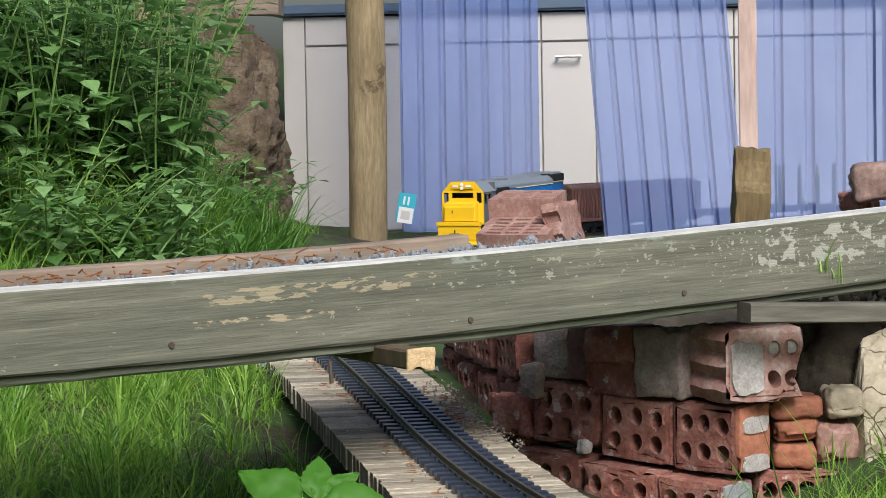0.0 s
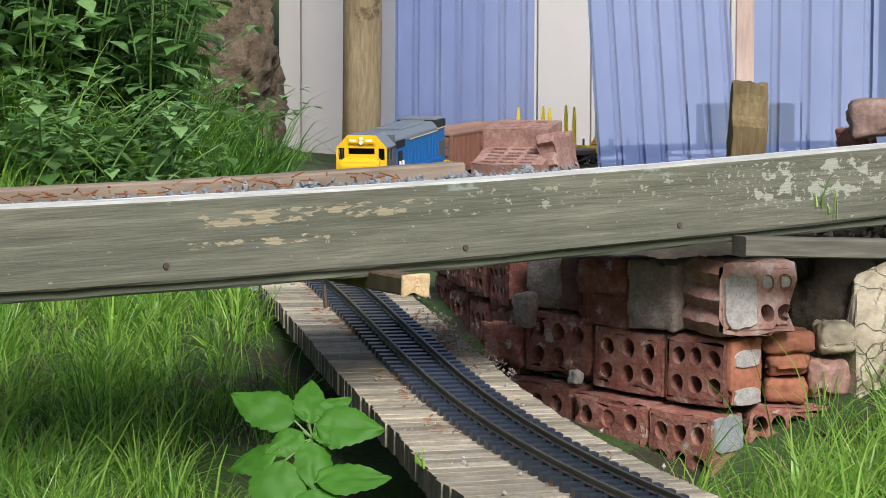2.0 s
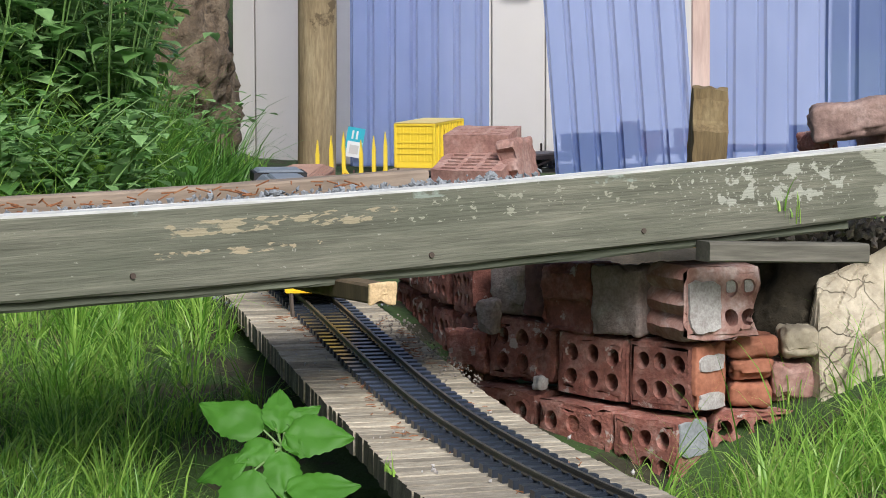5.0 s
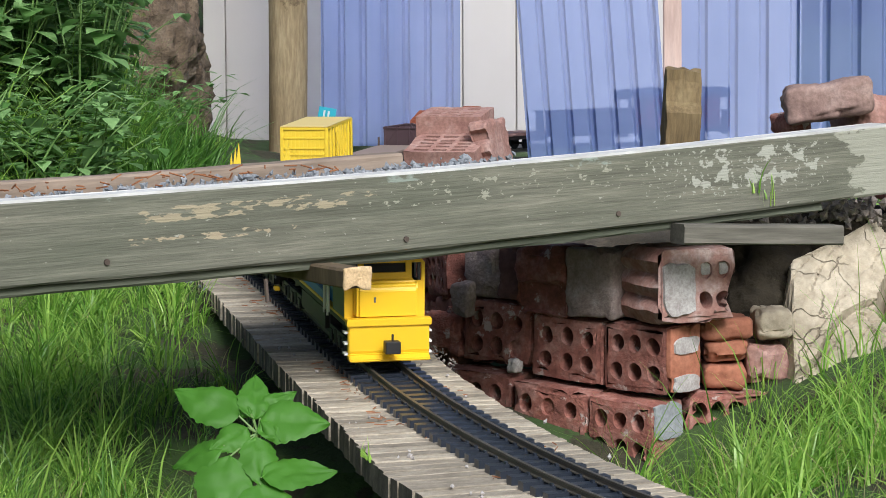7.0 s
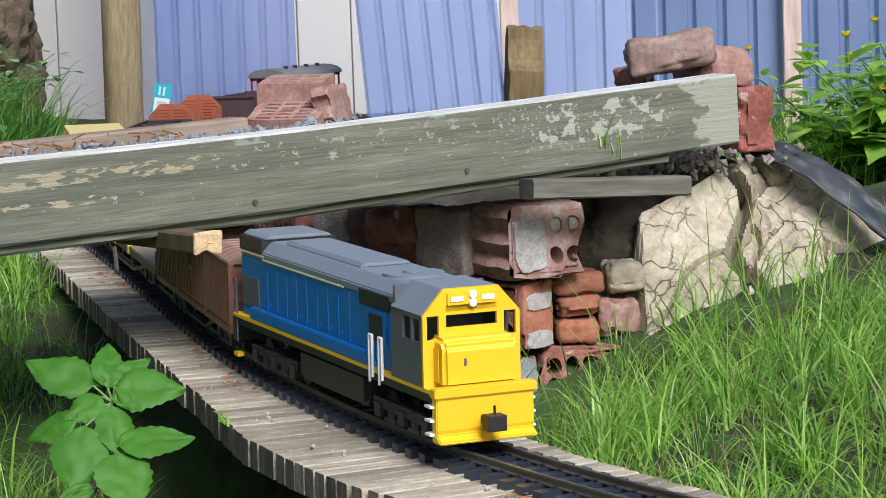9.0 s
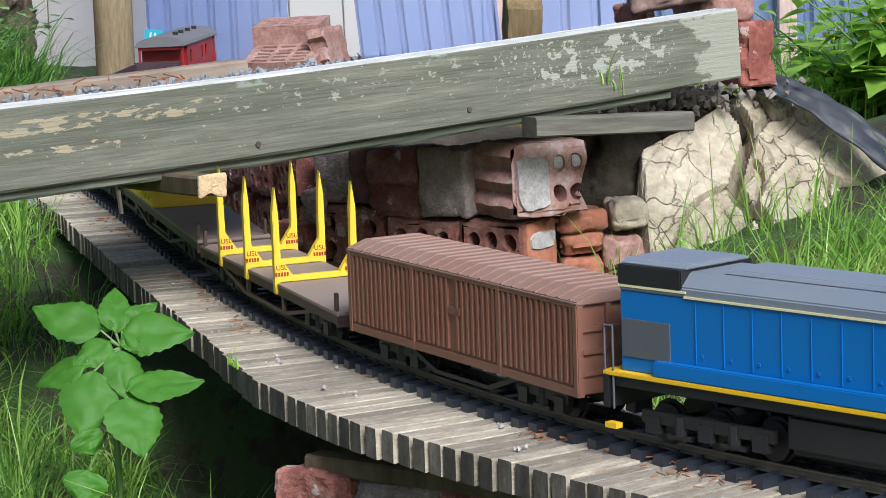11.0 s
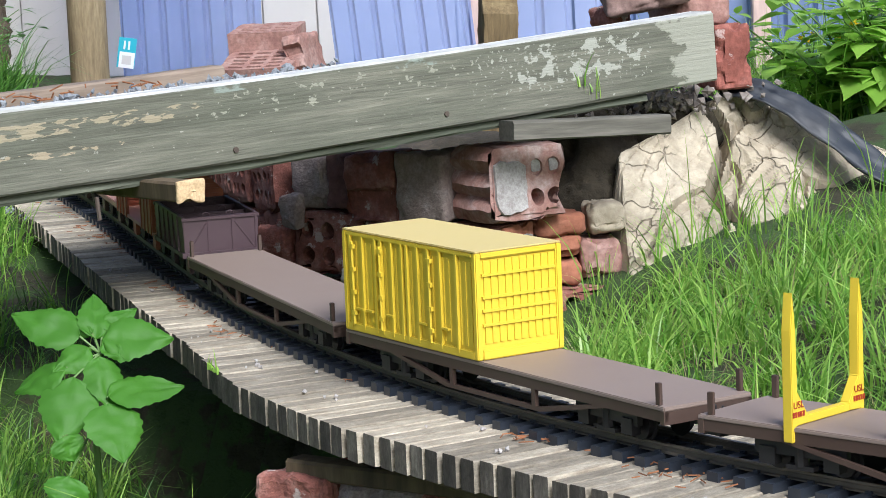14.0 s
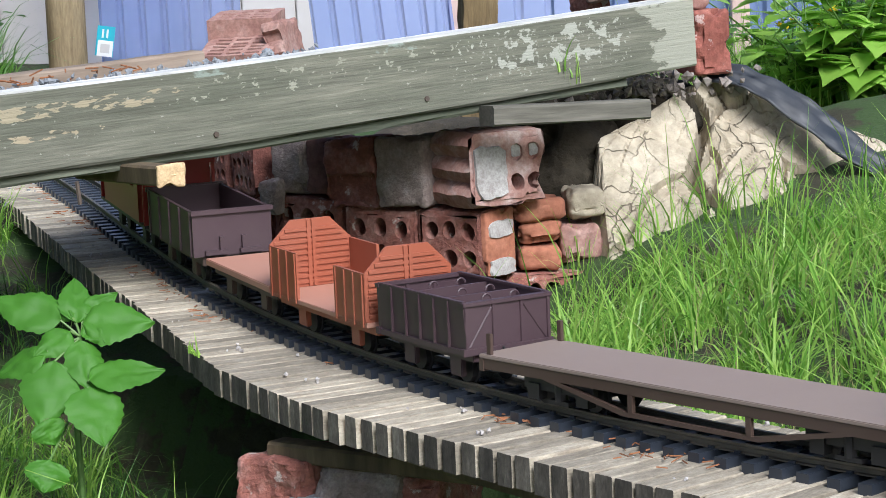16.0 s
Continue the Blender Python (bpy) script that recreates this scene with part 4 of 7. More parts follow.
# -- backdrop objects: cabinet, pole, sheets, stump
def make_back():
    y = 8.55
    cab = thing("kitchen_cabinet", "warm grey kitchen base cabinet with a dark blue worktop standing outdoors", "cabinet", pose(0, y, 0))
    bm = bmesh.new()
    box(bm, -1.46, 0.6, 0.02, 0.55, 0.05, 0.82)
    part("body", shaped(bm, 0.002), M["cabinet"], cab)
    for x0, x1 in ((-1.46, -1.385), (-1.38, -0.99), (-0.985, -0.56), (-0.555, -0.375), (-0.37, 0.1), (0.105, 0.6)):
        bm = bmesh.new()
        box(bm, x0, x1, 0.0, 0.019, 0.075, 0.715 if x0 > -1.4 else 0.82)
        d = part("door", shaped(bm, 0.0015), M["cabinet"], cab)
        if x1 - x0 > 0.15:
            bm = bmesh.new()
            box(bm, x0, x1, 0.0, 0.019, 0.722, 0.818)
            part("drawer_front", shaped(bm, 0.0015), M["cabinet"], cab)
    bm = bmesh.new()
    for x in (-0.50, -0.425):
        rod(bm, (x, -0.028, 0.665), (x, 0.0, 0.665), 0.004, 6)
    rod(bm, (-0.508, -0.028, 0.665), (-0.417, -0.028, 0.665), 0.005, 8)
    part("handle", shaped(bm), M["metal"], cab, "steel bar handle")
    bm = bmesh.new()
    box(bm, -1.5, 0.65, -0.03, 0.58, 0.825, 0.862)
    part("worktop", shaped(bm, 0.008), M["worktop"], cab, "dark blue worktop")
    bm = bmesh.new()
    n, r = 20, 0.06
    rings = []
    for i in range(30):
        ring = []
        for j in range(n):
            a = math.tau * j / n
            rr = r * (1 + 0.03 * noise.noise((math.cos(a), math.sin(a), i * 0.2)))
            ring.append(bm.verts.new((math.cos(a) * rr + 0.006 * math.sin(i * 0.3), math.sin(a) * rr, i * 0.085)))
        rings.append(ring)
    for a, b in zip(rings, rings[1:]):
        for j in range(n):
            bm.faces.new((a[j], a[(j + 1) % n], b[(j + 1) % n], b[j]))
    bm.faces.new(rings[-1])
    solid("round_post", shaped(bm), M["round_wood"], "round treated pine post standing before the cabinet", "post", pose(-1.035, 7.6, 0.03), smooth=True)

    def corrugated(x0, x1, z0, z1, pitch, amp, skew=0.0):
        bm = bmesh.new()
        nx = int((x1 - x0) / pitch * 24)
        cols = []
        for i in range(nx + 1):
            x = x0 + (x1 - x0) * i / nx
            ph = (x - x0) / pitch % 1
            yy = amp * min(1, max(0, abs(ph - 0.5) * 12 - 4.0))
            cols.append([bm.verts.new((x + skew * (z - z0), yy + 0.01 * noise.noise((x * 1.5, z, 3)), z)) for z in np.linspace(z0, z1, 9)])
        for a, b in zip(cols, cols[1:]):
            for k in range(8):
                bm.faces.new((a[k], b[k], b[k + 1], a[k + 1]))
        return bm

    solid("corrugated_sheet", corrugated(-0.965, -0.517, 0.10, 1.9, 0.069, 0.022), M["sheet"], "translucent blue corrugated plastic sheet beside the post", "plastic sheet", pose(0, 7.86, 0, -1, 0, 0), "plastic sheets")
    solid("corrugated_sheet", corrugated(-0.222, 0.125, 0.12, 1.9, 0.055, 0.016, -0.075), M["sheet"], "translucent blue corrugated plastic sheet leaning before the line", "plastic sheet", pose(0, 6.08, 0, -3, 0, 0), "plastic sheets")
    solid("corrugated_sheet", corrugated(0.13, 1.10, 0.14, 1.9, 0.075, 0.018), M["sheet"], "wide translucent blue corrugated plastic sheet fixed to a pale batten", "plastic sheet", pose(0, 6.16, 0, -1, 0, 0), "plastic sheets")
    for x in (0.152, 0.845):
        solid("batten", timber(1.9, -0.02, 0.02, 0.0, 0.045, seed=x), M["pink_batten"], "pale pinkish timber batten holding the plastic sheet", "batten", pose(x, 6.135, 0.06, 0, -90, 0), "battens")
    tag = thing("price_label", "teal and white sticker on the corrugated sheet", "label", pose(-0.955, 7.845, 0.13, -1, 10, 0))
    bm = bmesh.new()
    box(bm, -0.028, 0.028, -0.001, 0.001, 0, 0.095)
    part("backing", bm, M["teal"], tag)
    bm = bmesh.new()
    box(bm, -0.022, 0.026, -0.0022, -0.0012, 0.0, 0.05)
    part("white_field", bm, M["white"], tag, "white field")
    bm = bmesh.new()
    box(bm, -0.013, 0.016, -0.0032, -0.0024, 0.011, 0.039)
    part("grey_field", bm, M["cabinet"], tag, "plain grey printed field")
    bm = bmesh.new()
    for x in (-0.012, 0.002):
        box(bm, x, x + 0.006, -0.0032, -0.0014, 0.058, 0.085)
    part("print", bm, M["white"], tag, "white print")
    # stump
    bm = bmesh.new()
    box(bm, -0.029, 0.029, -0.028, 0.028, 0, 0.305)
    bmesh.ops.subdivide_edges(bm, edges=bm.edges[:], cuts=17, use_grid_fill=True)
    for v in bm.verts:
        if v.co.y < 0:
            v.co.y += 0.020 * min(1.0, max(0.0, (v.co.z - 0.235) / 0.055)) - (0.012 if v.co.z < 0.240 else 0.0)
        if v.co.z > 0.26:
            v.co.z += 0.004 * noise.noise((v.co.x * 60, v.co.y * 60, 2))
        v.co.x += 0.0025 * noise.noise((v.co.x * 90, v.co.y * 90, v.co.z * 12))
    shaped(bm)
    ragged(bm, 0.0022, 60, 4)
    solid("stump_post", bm, M["stump_wood"], "short split brown timber post with a notched top", "post", pose(0.103, 4.1, 0.105, 4, 3, 6))
    # sleepers retaining the bank at the back
    for k, (x, z, ln) in enumerate(((-3.0, 0.86, 1.58), (-3.0, 0.74, 1.5))):
        solid("retaining_sleeper", timber(ln, -0.05, 0.05, 0, 0.085, 0.004, seed=30 + k), M["pale_wood"], "weathered timber sleeper retaining the bank", "sleeper", pose(x, 8.3 - 0.12 * k, z, 0, 1.5, 0), "retaining sleepers")
    bm = bmesh.new()
    rod(bm, (0, 0, 0), (0, 0, 0.75), 0.026, 10)
    solid("fence_stake", shaped(bm), M["round_wood"], "thin grey wooden stake by the bank", "stake", pose(-1.73, 7.6, 0.3))


M["stump_wood"] = grainy("split_brown_timber", ((0.25, (0.075, 0.05, 0.022)), (0.5, (0.17, 0.12, 0.055)), (0.78, (0.30, 0.23, 0.12))), 30, (1, 1, 0.12), 0.9, 0.7, 0.002)
M["pink_batten"] = grainy("pale_pink_timber", ((0.25, (0.42, 0.28, 0.24)), (0.5, (0.6, 0.45, 0.40)), (0.78, (0.68, 0.55, 0.5))), 9, (0.15, 1, 1), 0.85, 0.3)
make_back()


# -- clay bank, polythene, stones
def lump(name, centre, radii, mat, label, category, seed, block=0.0, rough=0.02, sub=4, kind=""):
    bm = bmesh.new()
    bmesh.ops.create_icosphere(bm, subdivisions=sub, radius=1.0)
    for v in bm.verts:
        n = v.co.normalized()
        q = Vector((n.x * radii[0], n.y * radii[1], n.z * radii[2]))
        p = q * 14 + Vector((seed, seed * 3, 0))
        d, pts = noise.voronoi(p * 0.5 + noise.noise_vector(p * 1.2) * 0.3)
        crack = min(1.0, (d[1] - d[0]) * 9.0)
        k = rough * noise.noise(p * 0.4) + rough * 0.3 * noise.fractal(p * 2.2, 0.9, 2.0, 5) - block * (1 - crack) ** 2
        v.co = q + n * k
    ob = solid(name, bm, mat, label, category, Matrix.Translation(centre), kind=kind, smooth=True)
    return ob


def clay_height(x, y):
    """The slumped clay mound: a crest falling to the right, a steep left flank, a front slope."""
    crest = np.interp(x, (0.20, 0.245, 0.27, 0.33, 0.40, 0.45, 0.52, 0.59, 0.64, 0.72, 0.85, 1.05), (-0.12, 0.02, 0.135, 0.165, 0.205, 0.212, 0.195, 0.160, 0.115, 0.075, 0.02, -0.06))
    back = np.interp(x, (0.25, 0.40, 0.46), (3.60, 3.72, 3.76))
    f = np.clip(back - y, 0, None)
    return crest - 0.25 * f - 1.6 * f ** 2 - 0.35 * np.clip(y - back - 0.10, 0, None)


def make_clay():
    gx, gv = np.arange(0.215, 1.05, 0.0032), np.arange(-0.30, 0.46, 0.0034)
    X, V = np.meshgrid(gx, gv)
    x, v = X.ravel(), V.ravel()
    warp = np.array([noise.noise_vector((a * 11, b * 11, 0.7)) for a, b in zip(x.tolist(), v.tolist())])
    fine = np.array([noise.noise((a * 60, b * 60, 1.7)) + 0.5 * noise.noise((a * 150, b * 150, 3.1)) for a, b in zip(x.tolist(), v.tolist())])
    rs = np.random.RandomState(14)

    def plates(n, bend, width):
        px, pv = rs.uniform(0.2, 1.05, n), rs.uniform(-0.3, 0.46, n)
        wx, wv = x + warp[:, 0] * bend, v + warp[:, 1] * bend
        d = np.hypot(wx[:, None] - px, wv[:, None] - pv)
        two = np.partition(d, 1, axis=1)
        own = d.argmin(1)
        tilt = rs.uniform(-1, 1, (n, 3))
        lift = tilt[own, 0] + ((x - px[own]) * tilt[own, 1] + (v - pv[own]) * tilt[own, 2]) * 8
        return lift, np.clip(1 - (two[:, 1] - two[:, 0]) / width, 0, 1)

    lift, crack = plates(26, 0.05, 0.008)
    out = 0.006 * lift - 0.016 * crack ** 0.7
    lift, crack = plates(300, 0.035, 0.005)
    out += 0.0022 * lift - 0.006 * crack * np.clip(warp[:, 2] * 2 + 0.5, 0, 1)
    split = np.abs(x - 0.412 - 0.008 * np.sin(v * 30) - 0.015 * warp[:, 0] - v * 0.06)
    out -= 0.06 * np.clip(1 - split / 0.010, 0, 1) ** 0.6
    out += 0.010 * warp[:, 1] + 0.0020 * fine
    crest = np.interp(x, (0.215, 0.245, 0.27, 0.33, 0.40, 0.45, 0.52, 0.59, 0.64, 0.72, 0.85, 1.05), (-0.16, 0.0, 0.135, 0.160, 0.195, 0.206, 0.190, 0.160, 0.128, 0.095, 0.05, 0.0))
    back = np.interp(x, (0.215, 0.25, 0.40, 0.46), (3.66, 3.62, 3.70, 3.74))
    f, b = np.clip(v, 0, None), np.clip(-v, 0, None)
    y = back - 0.42 * f - 1.0 * f ** 2 + b - 0.7 * out
    z = crest - 0.72 * f - 0.15 * b + 0.7 * out
    n, m = X.shape
    faces = [(r * m + c, (r + 1) * m + c, (r + 1) * m + c + 1, r * m + c + 1) for r in range(n - 1) for c in range(m - 1)]
    ob = raw("clay_bank", np.c_[x, y, z], faces, M["clay"], False)
    tagged(ob, "cracked dry cream clay bank slumped at the end of the bridge", "clay bank", kind="structure")


make_clay()
lump("earth_bank", (0.24, 3.78, 0.04), (0.14, 0.16, 0.165), M["soil"], "dark crumbling earth beneath the bridge end", "earth", 12.0, 0.02, 0.03, 5, "structure")
lump("earth_bank", (0.36, 3.80, 0.16), (0.11, 0.10, 0.055), M["soil"], "dark crumbling earth under the beam end", "earth", 15.0, 0.012, 0.02, 4, "structure")
lump("earth_bank", (0.06, 3.98, 0.02), (0.22, 0.32, 0.14), M["soil"], "dark earth behind the brick wall", "earth", 18.0, 0.01, 0.02, 4, "structure")


M["bank_soil"] = grainy("brown_mossy_soil", ((0.25, (0.05, 0.035, 0.02)), (0.5, (0.14, 0.10, 0.065)), (0.78, (0.26, 0.21, 0.15))), 16, (1, 1, 1), 0.97, 0.9, 0.01, 0.0, ((0.10, 0.13, 0.03), 0.6, 9))
lump("earth_bank", (-1.54, 7.6, 0.36), (0.25, 0.3, 0.50), M["bank_soil"], "brown mossy cut earth bank beside the cabinet", "earth", 23.0, 0.03, 0.055, 6, "structure")


def make_polythene():
    bm = bmesh.new()
    path = ((0.445, 3.74, 0.222), (0.49, 3.71, 0.216), (0.54, 3.68, 0.190), (0.59, 3.655, 0.150), (0.64, 3.63, 0.105), (0.685, 3.62, 0.07))
    n, m = 40, 10
    grid = []
    for i in range(n + 1):
        f = i / n * (len(path) - 1)
        k = min(int(f), len(path) - 2)
        p = Vector(path[k]).lerp(Vector(path[k + 1]), f - k)
        w = 0.028 + 0.010 * noise.noise((i * 0.12, 3, 1))
        row = []
        for j in range(m + 1):
            u = j / m - 0.5
            q = p + Vector((0.55, 0.75, 0.42)).normalized() * (u * 2 * w)
            q += Vector((0, -1, 0.5)) * (0.006 * noise.noise((i * 0.25, j * 0.5, 7)) + 0.002 * math.sin(j * 0.8 + i * 0.2))
            row.append(q)
        grid.append(row)
    top = [[bm.verts.new(q) for q in r] for r in grid]
    low = [[bm.verts.new(q + Vector((0, 0.003, -0.003))) for q in r] for r in grid]
    for i in range(n):
        for j in range(m):
            bm.faces.new((top[i][j], top[i + 1][j], top[i + 1][j + 1], top[i][j + 1]))
            bm.faces.new((low[i][j], low[i][j + 1], low[i + 1][j + 1], low[i + 1][j]))
    for i in range(n):
        for j in (0, m):
            bm.faces.new((top[i][j], top[i + 1][j], low[i + 1][j], low[i][j]))
    for i in (0, n):
        for j in range(m):
            bm.faces.new((top[i][j], top[i][j + 1], low[i][j + 1], low[i][j]))
    solid("polythene_strip", shaped(bm), M["polythene"], "crumpled strip of black polythene draped over the clay bank", "plastic strip", smooth=True)


make_polythene()


def shards(name, spots, size, mat, label, category, seed):
    """Many small angular stones in one object."""
    rng = random.Random(seed)
    verts, faces = [], []
    for p in spots:
        r = rng.uniform(*size)
        q = Euler((rng.random() * 6, rng.random() * 6, rng.random() * 6)).to_matrix()
        b = len(verts)
        verts += [Vector(p) + q @ Vector(v) * r * rng.uniform(0.55, 1.1) for v in ((1, 0, 0), (-1, 0, 0), (0, 1, 0), (0, -1, 0), (0, 0, 0.8), (0, 0, -0.8))]
        faces += [[b + i for i in f] for f in ((0, 2, 4), (2, 1, 4), (1, 3, 4), (3, 0, 4), (2, 0, 5), (1, 2, 5), (3, 1, 5), (0, 3, 5))]
    ob = raw(name, verts, faces, mat, False)
    return tagged(ob, label, category, kind="stuff")


def make_stones():
    rng = random.Random(21)
    spots = []
    for k in range(420):
        s = rng.uniform(0.05, 0.62)
        p = line_frame(s) @ Vector((0, rng.uniform(0.06, 0.12), -0.017))
        spots.append((p.x, p.y, p.z + rng.uniform(-0.006, 0.004)))
    shards("gravel", spots, (0.0012, 0.0038), M["stone_pale"], "pale gravel and rubble beside the track", "gravel", 3)
    spots = []
    for k in range(1500):
        s = rng.uniform(-2.4, -0.1)
        p = line_frame(s) @ Vector((0, rng.uniform(-0.14, 0.14), -0.022))
        spots.append((p.x, p.y, p.z + rng.uniform(-0.006, 0.003)))
    shards("gravel", spots, (0.003, 0.009), M["stone"], "grey ballast under the far part of the track", "gravel", 4)
    spots = [(rng.gauss(0.35, 0.07), rng.gauss(3.70, 0.03), 0.205 + rng.uniform(-0.02, 0.02)) for k in range(160)]
    shards("rubble", spots, (0.004, 0.013), M["stone_pale"], "crumbs of earth and stone under the beam end", "rubble", 5)


M["white_stone"] = M["mortar"]
M["stone_pale"] = grainy("pale_rubble", ((0.25, (0.13, 0.11, 0.09)), (0.5, (0.25, 0.215, 0.19)), (0.78, (0.42, 0.385, 0.35))), 40, (1, 1, 1), 0.95, 0.4)
make_stones()
prng = random.Random(61)
shards("pebbles", [tuple(line_frame(prng.uniform(0.2, 2.6)) @ Vector((0, prng.choice((-1, -1, -1, 1)) * prng.uniform(0.055, 0.12), -0.0145))) for _ in range(46)], (0.0015, 0.005), M["white_stone"], "small pale pebbles lying on the deck", "pebbles", 9)


def make_needles():
    """Russet needles and leaf bits strewn on the deck."""
    rng = random.Random(31)
    verts, faces = [], []
    clumps = [(rng.uniform(-0.3, 3.0), rng.choice((-0.055, -0.06, -0.05, 0.055, -0.09, -0.03)), rng.uniform(0.015, 0.05)) for _ in range(26)] + [(0.62, -0.055, 0.03), (0.78, -0.06, 0.04), (0.95, -0.065, 0.04), (0.08, -0.08, 0.06), (0.2, 0.07, 0.08), (0.4, 0.08, 0.08)]
    for s0, y0, spread in clumps:
        for k in range(rng.randint(4, 18)):
            m = line_frame(s0 + rng.gauss(0, spread))
            c = m @ Vector((0, y0 + rng.gauss(0, 0.012), -0.0155 + rng.uniform(0, 0.002)))
            a = rng.uniform(0, 6.28)
            d = Vector((math.cos(a), math.sin(a), rng.uniform(-0.08, 0.15))) * rng.uniform(0.003, 0.009)
            w = Vector((-math.sin(a), math.cos(a), 0)) * rng.choice((0.0004, 0.0005, 0.0008))
            b = len(verts)
            up = Vector((0, 0, 0.0011))
            verts += [c - d - w, c - d + w, c + d + w, c + d - w, c - d + up, c + d + up]
            faces += [(b, b + 4, b + 5, b + 3), (b + 1, b + 2, b + 5, b + 4), (b, b + 1, b + 4), (b + 3, b + 5, b + 2)]
    ob = raw("leaf_litter", verts, faces, M["needles"], False)
    tagged(ob, "russet dry needles and leaf bits strewn on the deck", "leaf litter", kind="stuff")


make_needles()


# -- grass
def blades(name, roots, length, width, mat, label, seed, lean=0.5, dirs=None, grow=None):
    rng = np.random.RandomState(seed)
    n = len(roots)
    roots = np.array(roots)
    ln = rng.uniform(length[0], length[1], n) * (0.6 + 0.9 * rng.rand(n) ** 2)
    a = rng.uniform(0, math.tau, n)
    tuft = np.array([noise.noise((float(p[0]) * 9, float(p[1]) * 9, seed)) for p in roots])
    a = np.where(rng.rand(n) < 0.6, tuft * 11 + rng.uniform(-0.8, 0.8, n), a)
    if dirs is not None:
        a, ln = dirs + rng.normal(0, 0.35, n), ln * grow
    out = np.c_[np.cos(a), np.sin(a), np.zeros(n)]
    side = np.c_[-np.sin(a + rng.uniform(-1.2, 1.2, n)), np.cos(a + rng.uniform(-1.2, 1.2, n)), np.zeros(n)]
    bend = rng.uniform(0.25, 1.2, n) * lean
    w = rng.uniform(width[0], width[1], n)
    seg = 4
    V = np.zeros((n, seg * 2 + 1, 3))
    for k in range(seg + 1):
        u = k / seg
        ang = bend * 2.2 * u
        c = roots + out * (ln * (1 - np.cos(ang)) / np.maximum(bend * 2.2, 0.05))[:, None] + np.array([0, 0, 1]) * (ln * np.sin(ang) / np.maximum(bend * 2.2, 0.05))[:, None]
        if k == seg:
            V[:, -1] = c
        else:
            ww = (w * (1 - u ** 1.6) * 0.5)[:, None]
            V[:, 2 * k], V[:, 2 * k + 1] = c - side * ww, c + side * ww
    base = np.arange(n)[:, None] * (seg * 2 + 1)
    quads = np.concatenate([base + np.array([2 * k, 2 * k + 1, 2 * k + 3, 2 * k + 2]) for k in range(seg - 1)])
    tris = base + np.array([2 * seg - 2, 2 * seg - 1, 2 * seg])
    me = bpy.data.meshes.new(name)
    me.from_pydata(V.reshape(-1, 3).tolist(), [], quads.tolist() + tris.tolist())
    me.materials.append(mat)
    me.shade_smooth()
    return tagged(new(name, me), label, "grass", kind="stuff")


def line_side(x, y):
    """Distance from the line, and the side (positive: to its left)."""
    near = LINE_XYZ[::6]
    d = np.hypot(near[:, 0][None] - x[:, None], near[:, 1][None] - y[:, None])
    i = np.clip(np.argmin(d, 1), 1, len(near) - 2)
    t = near[i + 1] - near[i - 1]
    side = t[:, 0] * (y - near[i, 1]) - t[:, 1] * (x - near[i, 0])
    return d.min(1), np.sign(side)


def sow(n, x0, x1, y0, y1, seed, keep, clump=0.5, freq=7.0):
    rng = np.random.RandomState(seed)
    x, y = rng.uniform(x0, x1, n), rng.uniform(y0, y1, n)
    d, side = line_side(x, y)
    dens = np.array([0.5 + 0.5 * noise.noise((float(a) * freq, float(b) * freq, seed)) for a, b in zip(x, y)])
    ok = keep(x, y, d, side) & (rng.rand(n) < (1 - clump) + clump * 2 * dens)
    x, y = x[ok], y[ok]
    return np.c_[x, y, ground_height(x, y) - 0.004]


def tufts(name, count, x0, x1, y0, y1, seed, keep, length, width, mat, label, lean=1.4, per=(16, 42), spread=0.022):
    """Grass in tufts: blades of one clump spring from its heart and arch outwards."""
    rng = np.random.RandomState(seed)
    hearts = sow(count, x0, x1, y0, y1, seed, keep, 0.7, 4.0)
    roots, dirs, grow = [], [], []
    for h in hearts:
        n = rng.randint(*per)
        size = rng.uniform(0.55, 1.25)
        way = rng.uniform(0, math.tau)
        for k in range(n):
            a = rng.uniform(0, math.tau) if rng.rand() < 0.55 else way + rng.normal(0, 0.7)
            r = spread * size * math.sqrt(rng.rand())
            roots.append((h[0] + r * math.cos(a), h[1] + r * math.sin(a), h[2]))
            dirs.append(a)
            grow.append(size)
    return blades(name, roots, length, width, mat, label, seed + 1, lean, np.array(dirs), np.array(grow))


def free_left(x, y, d, side):
    thin = np.random.RandomState(len(x)).rand(len(x)) < 0.22
    shade = (d < 0.32) | ((y < 2.75) & (d < 0.46))
    return ((side < 0) & (d > 0.13) & (y < 3.75) & (~shade | thin)) | ((y >= 3.75) & (d > 0.15) & (x < -0.55))


def free_right(x, y, d, side):
    on_clay = (clay_height(x, y) > ground_height(x, y) + 0.045) & (np.random.RandomState(len(x) + 1).rand(len(x)) < 0.97)
    return (side > 0) & (d > 0.108) & ~((x < 0.26) & (y > 3.33) & (x > -1)) & ~((x < 0.17) & (y > 2.98)) & ~((x > 0.2) & (y > 3.38)) & ~on_clay


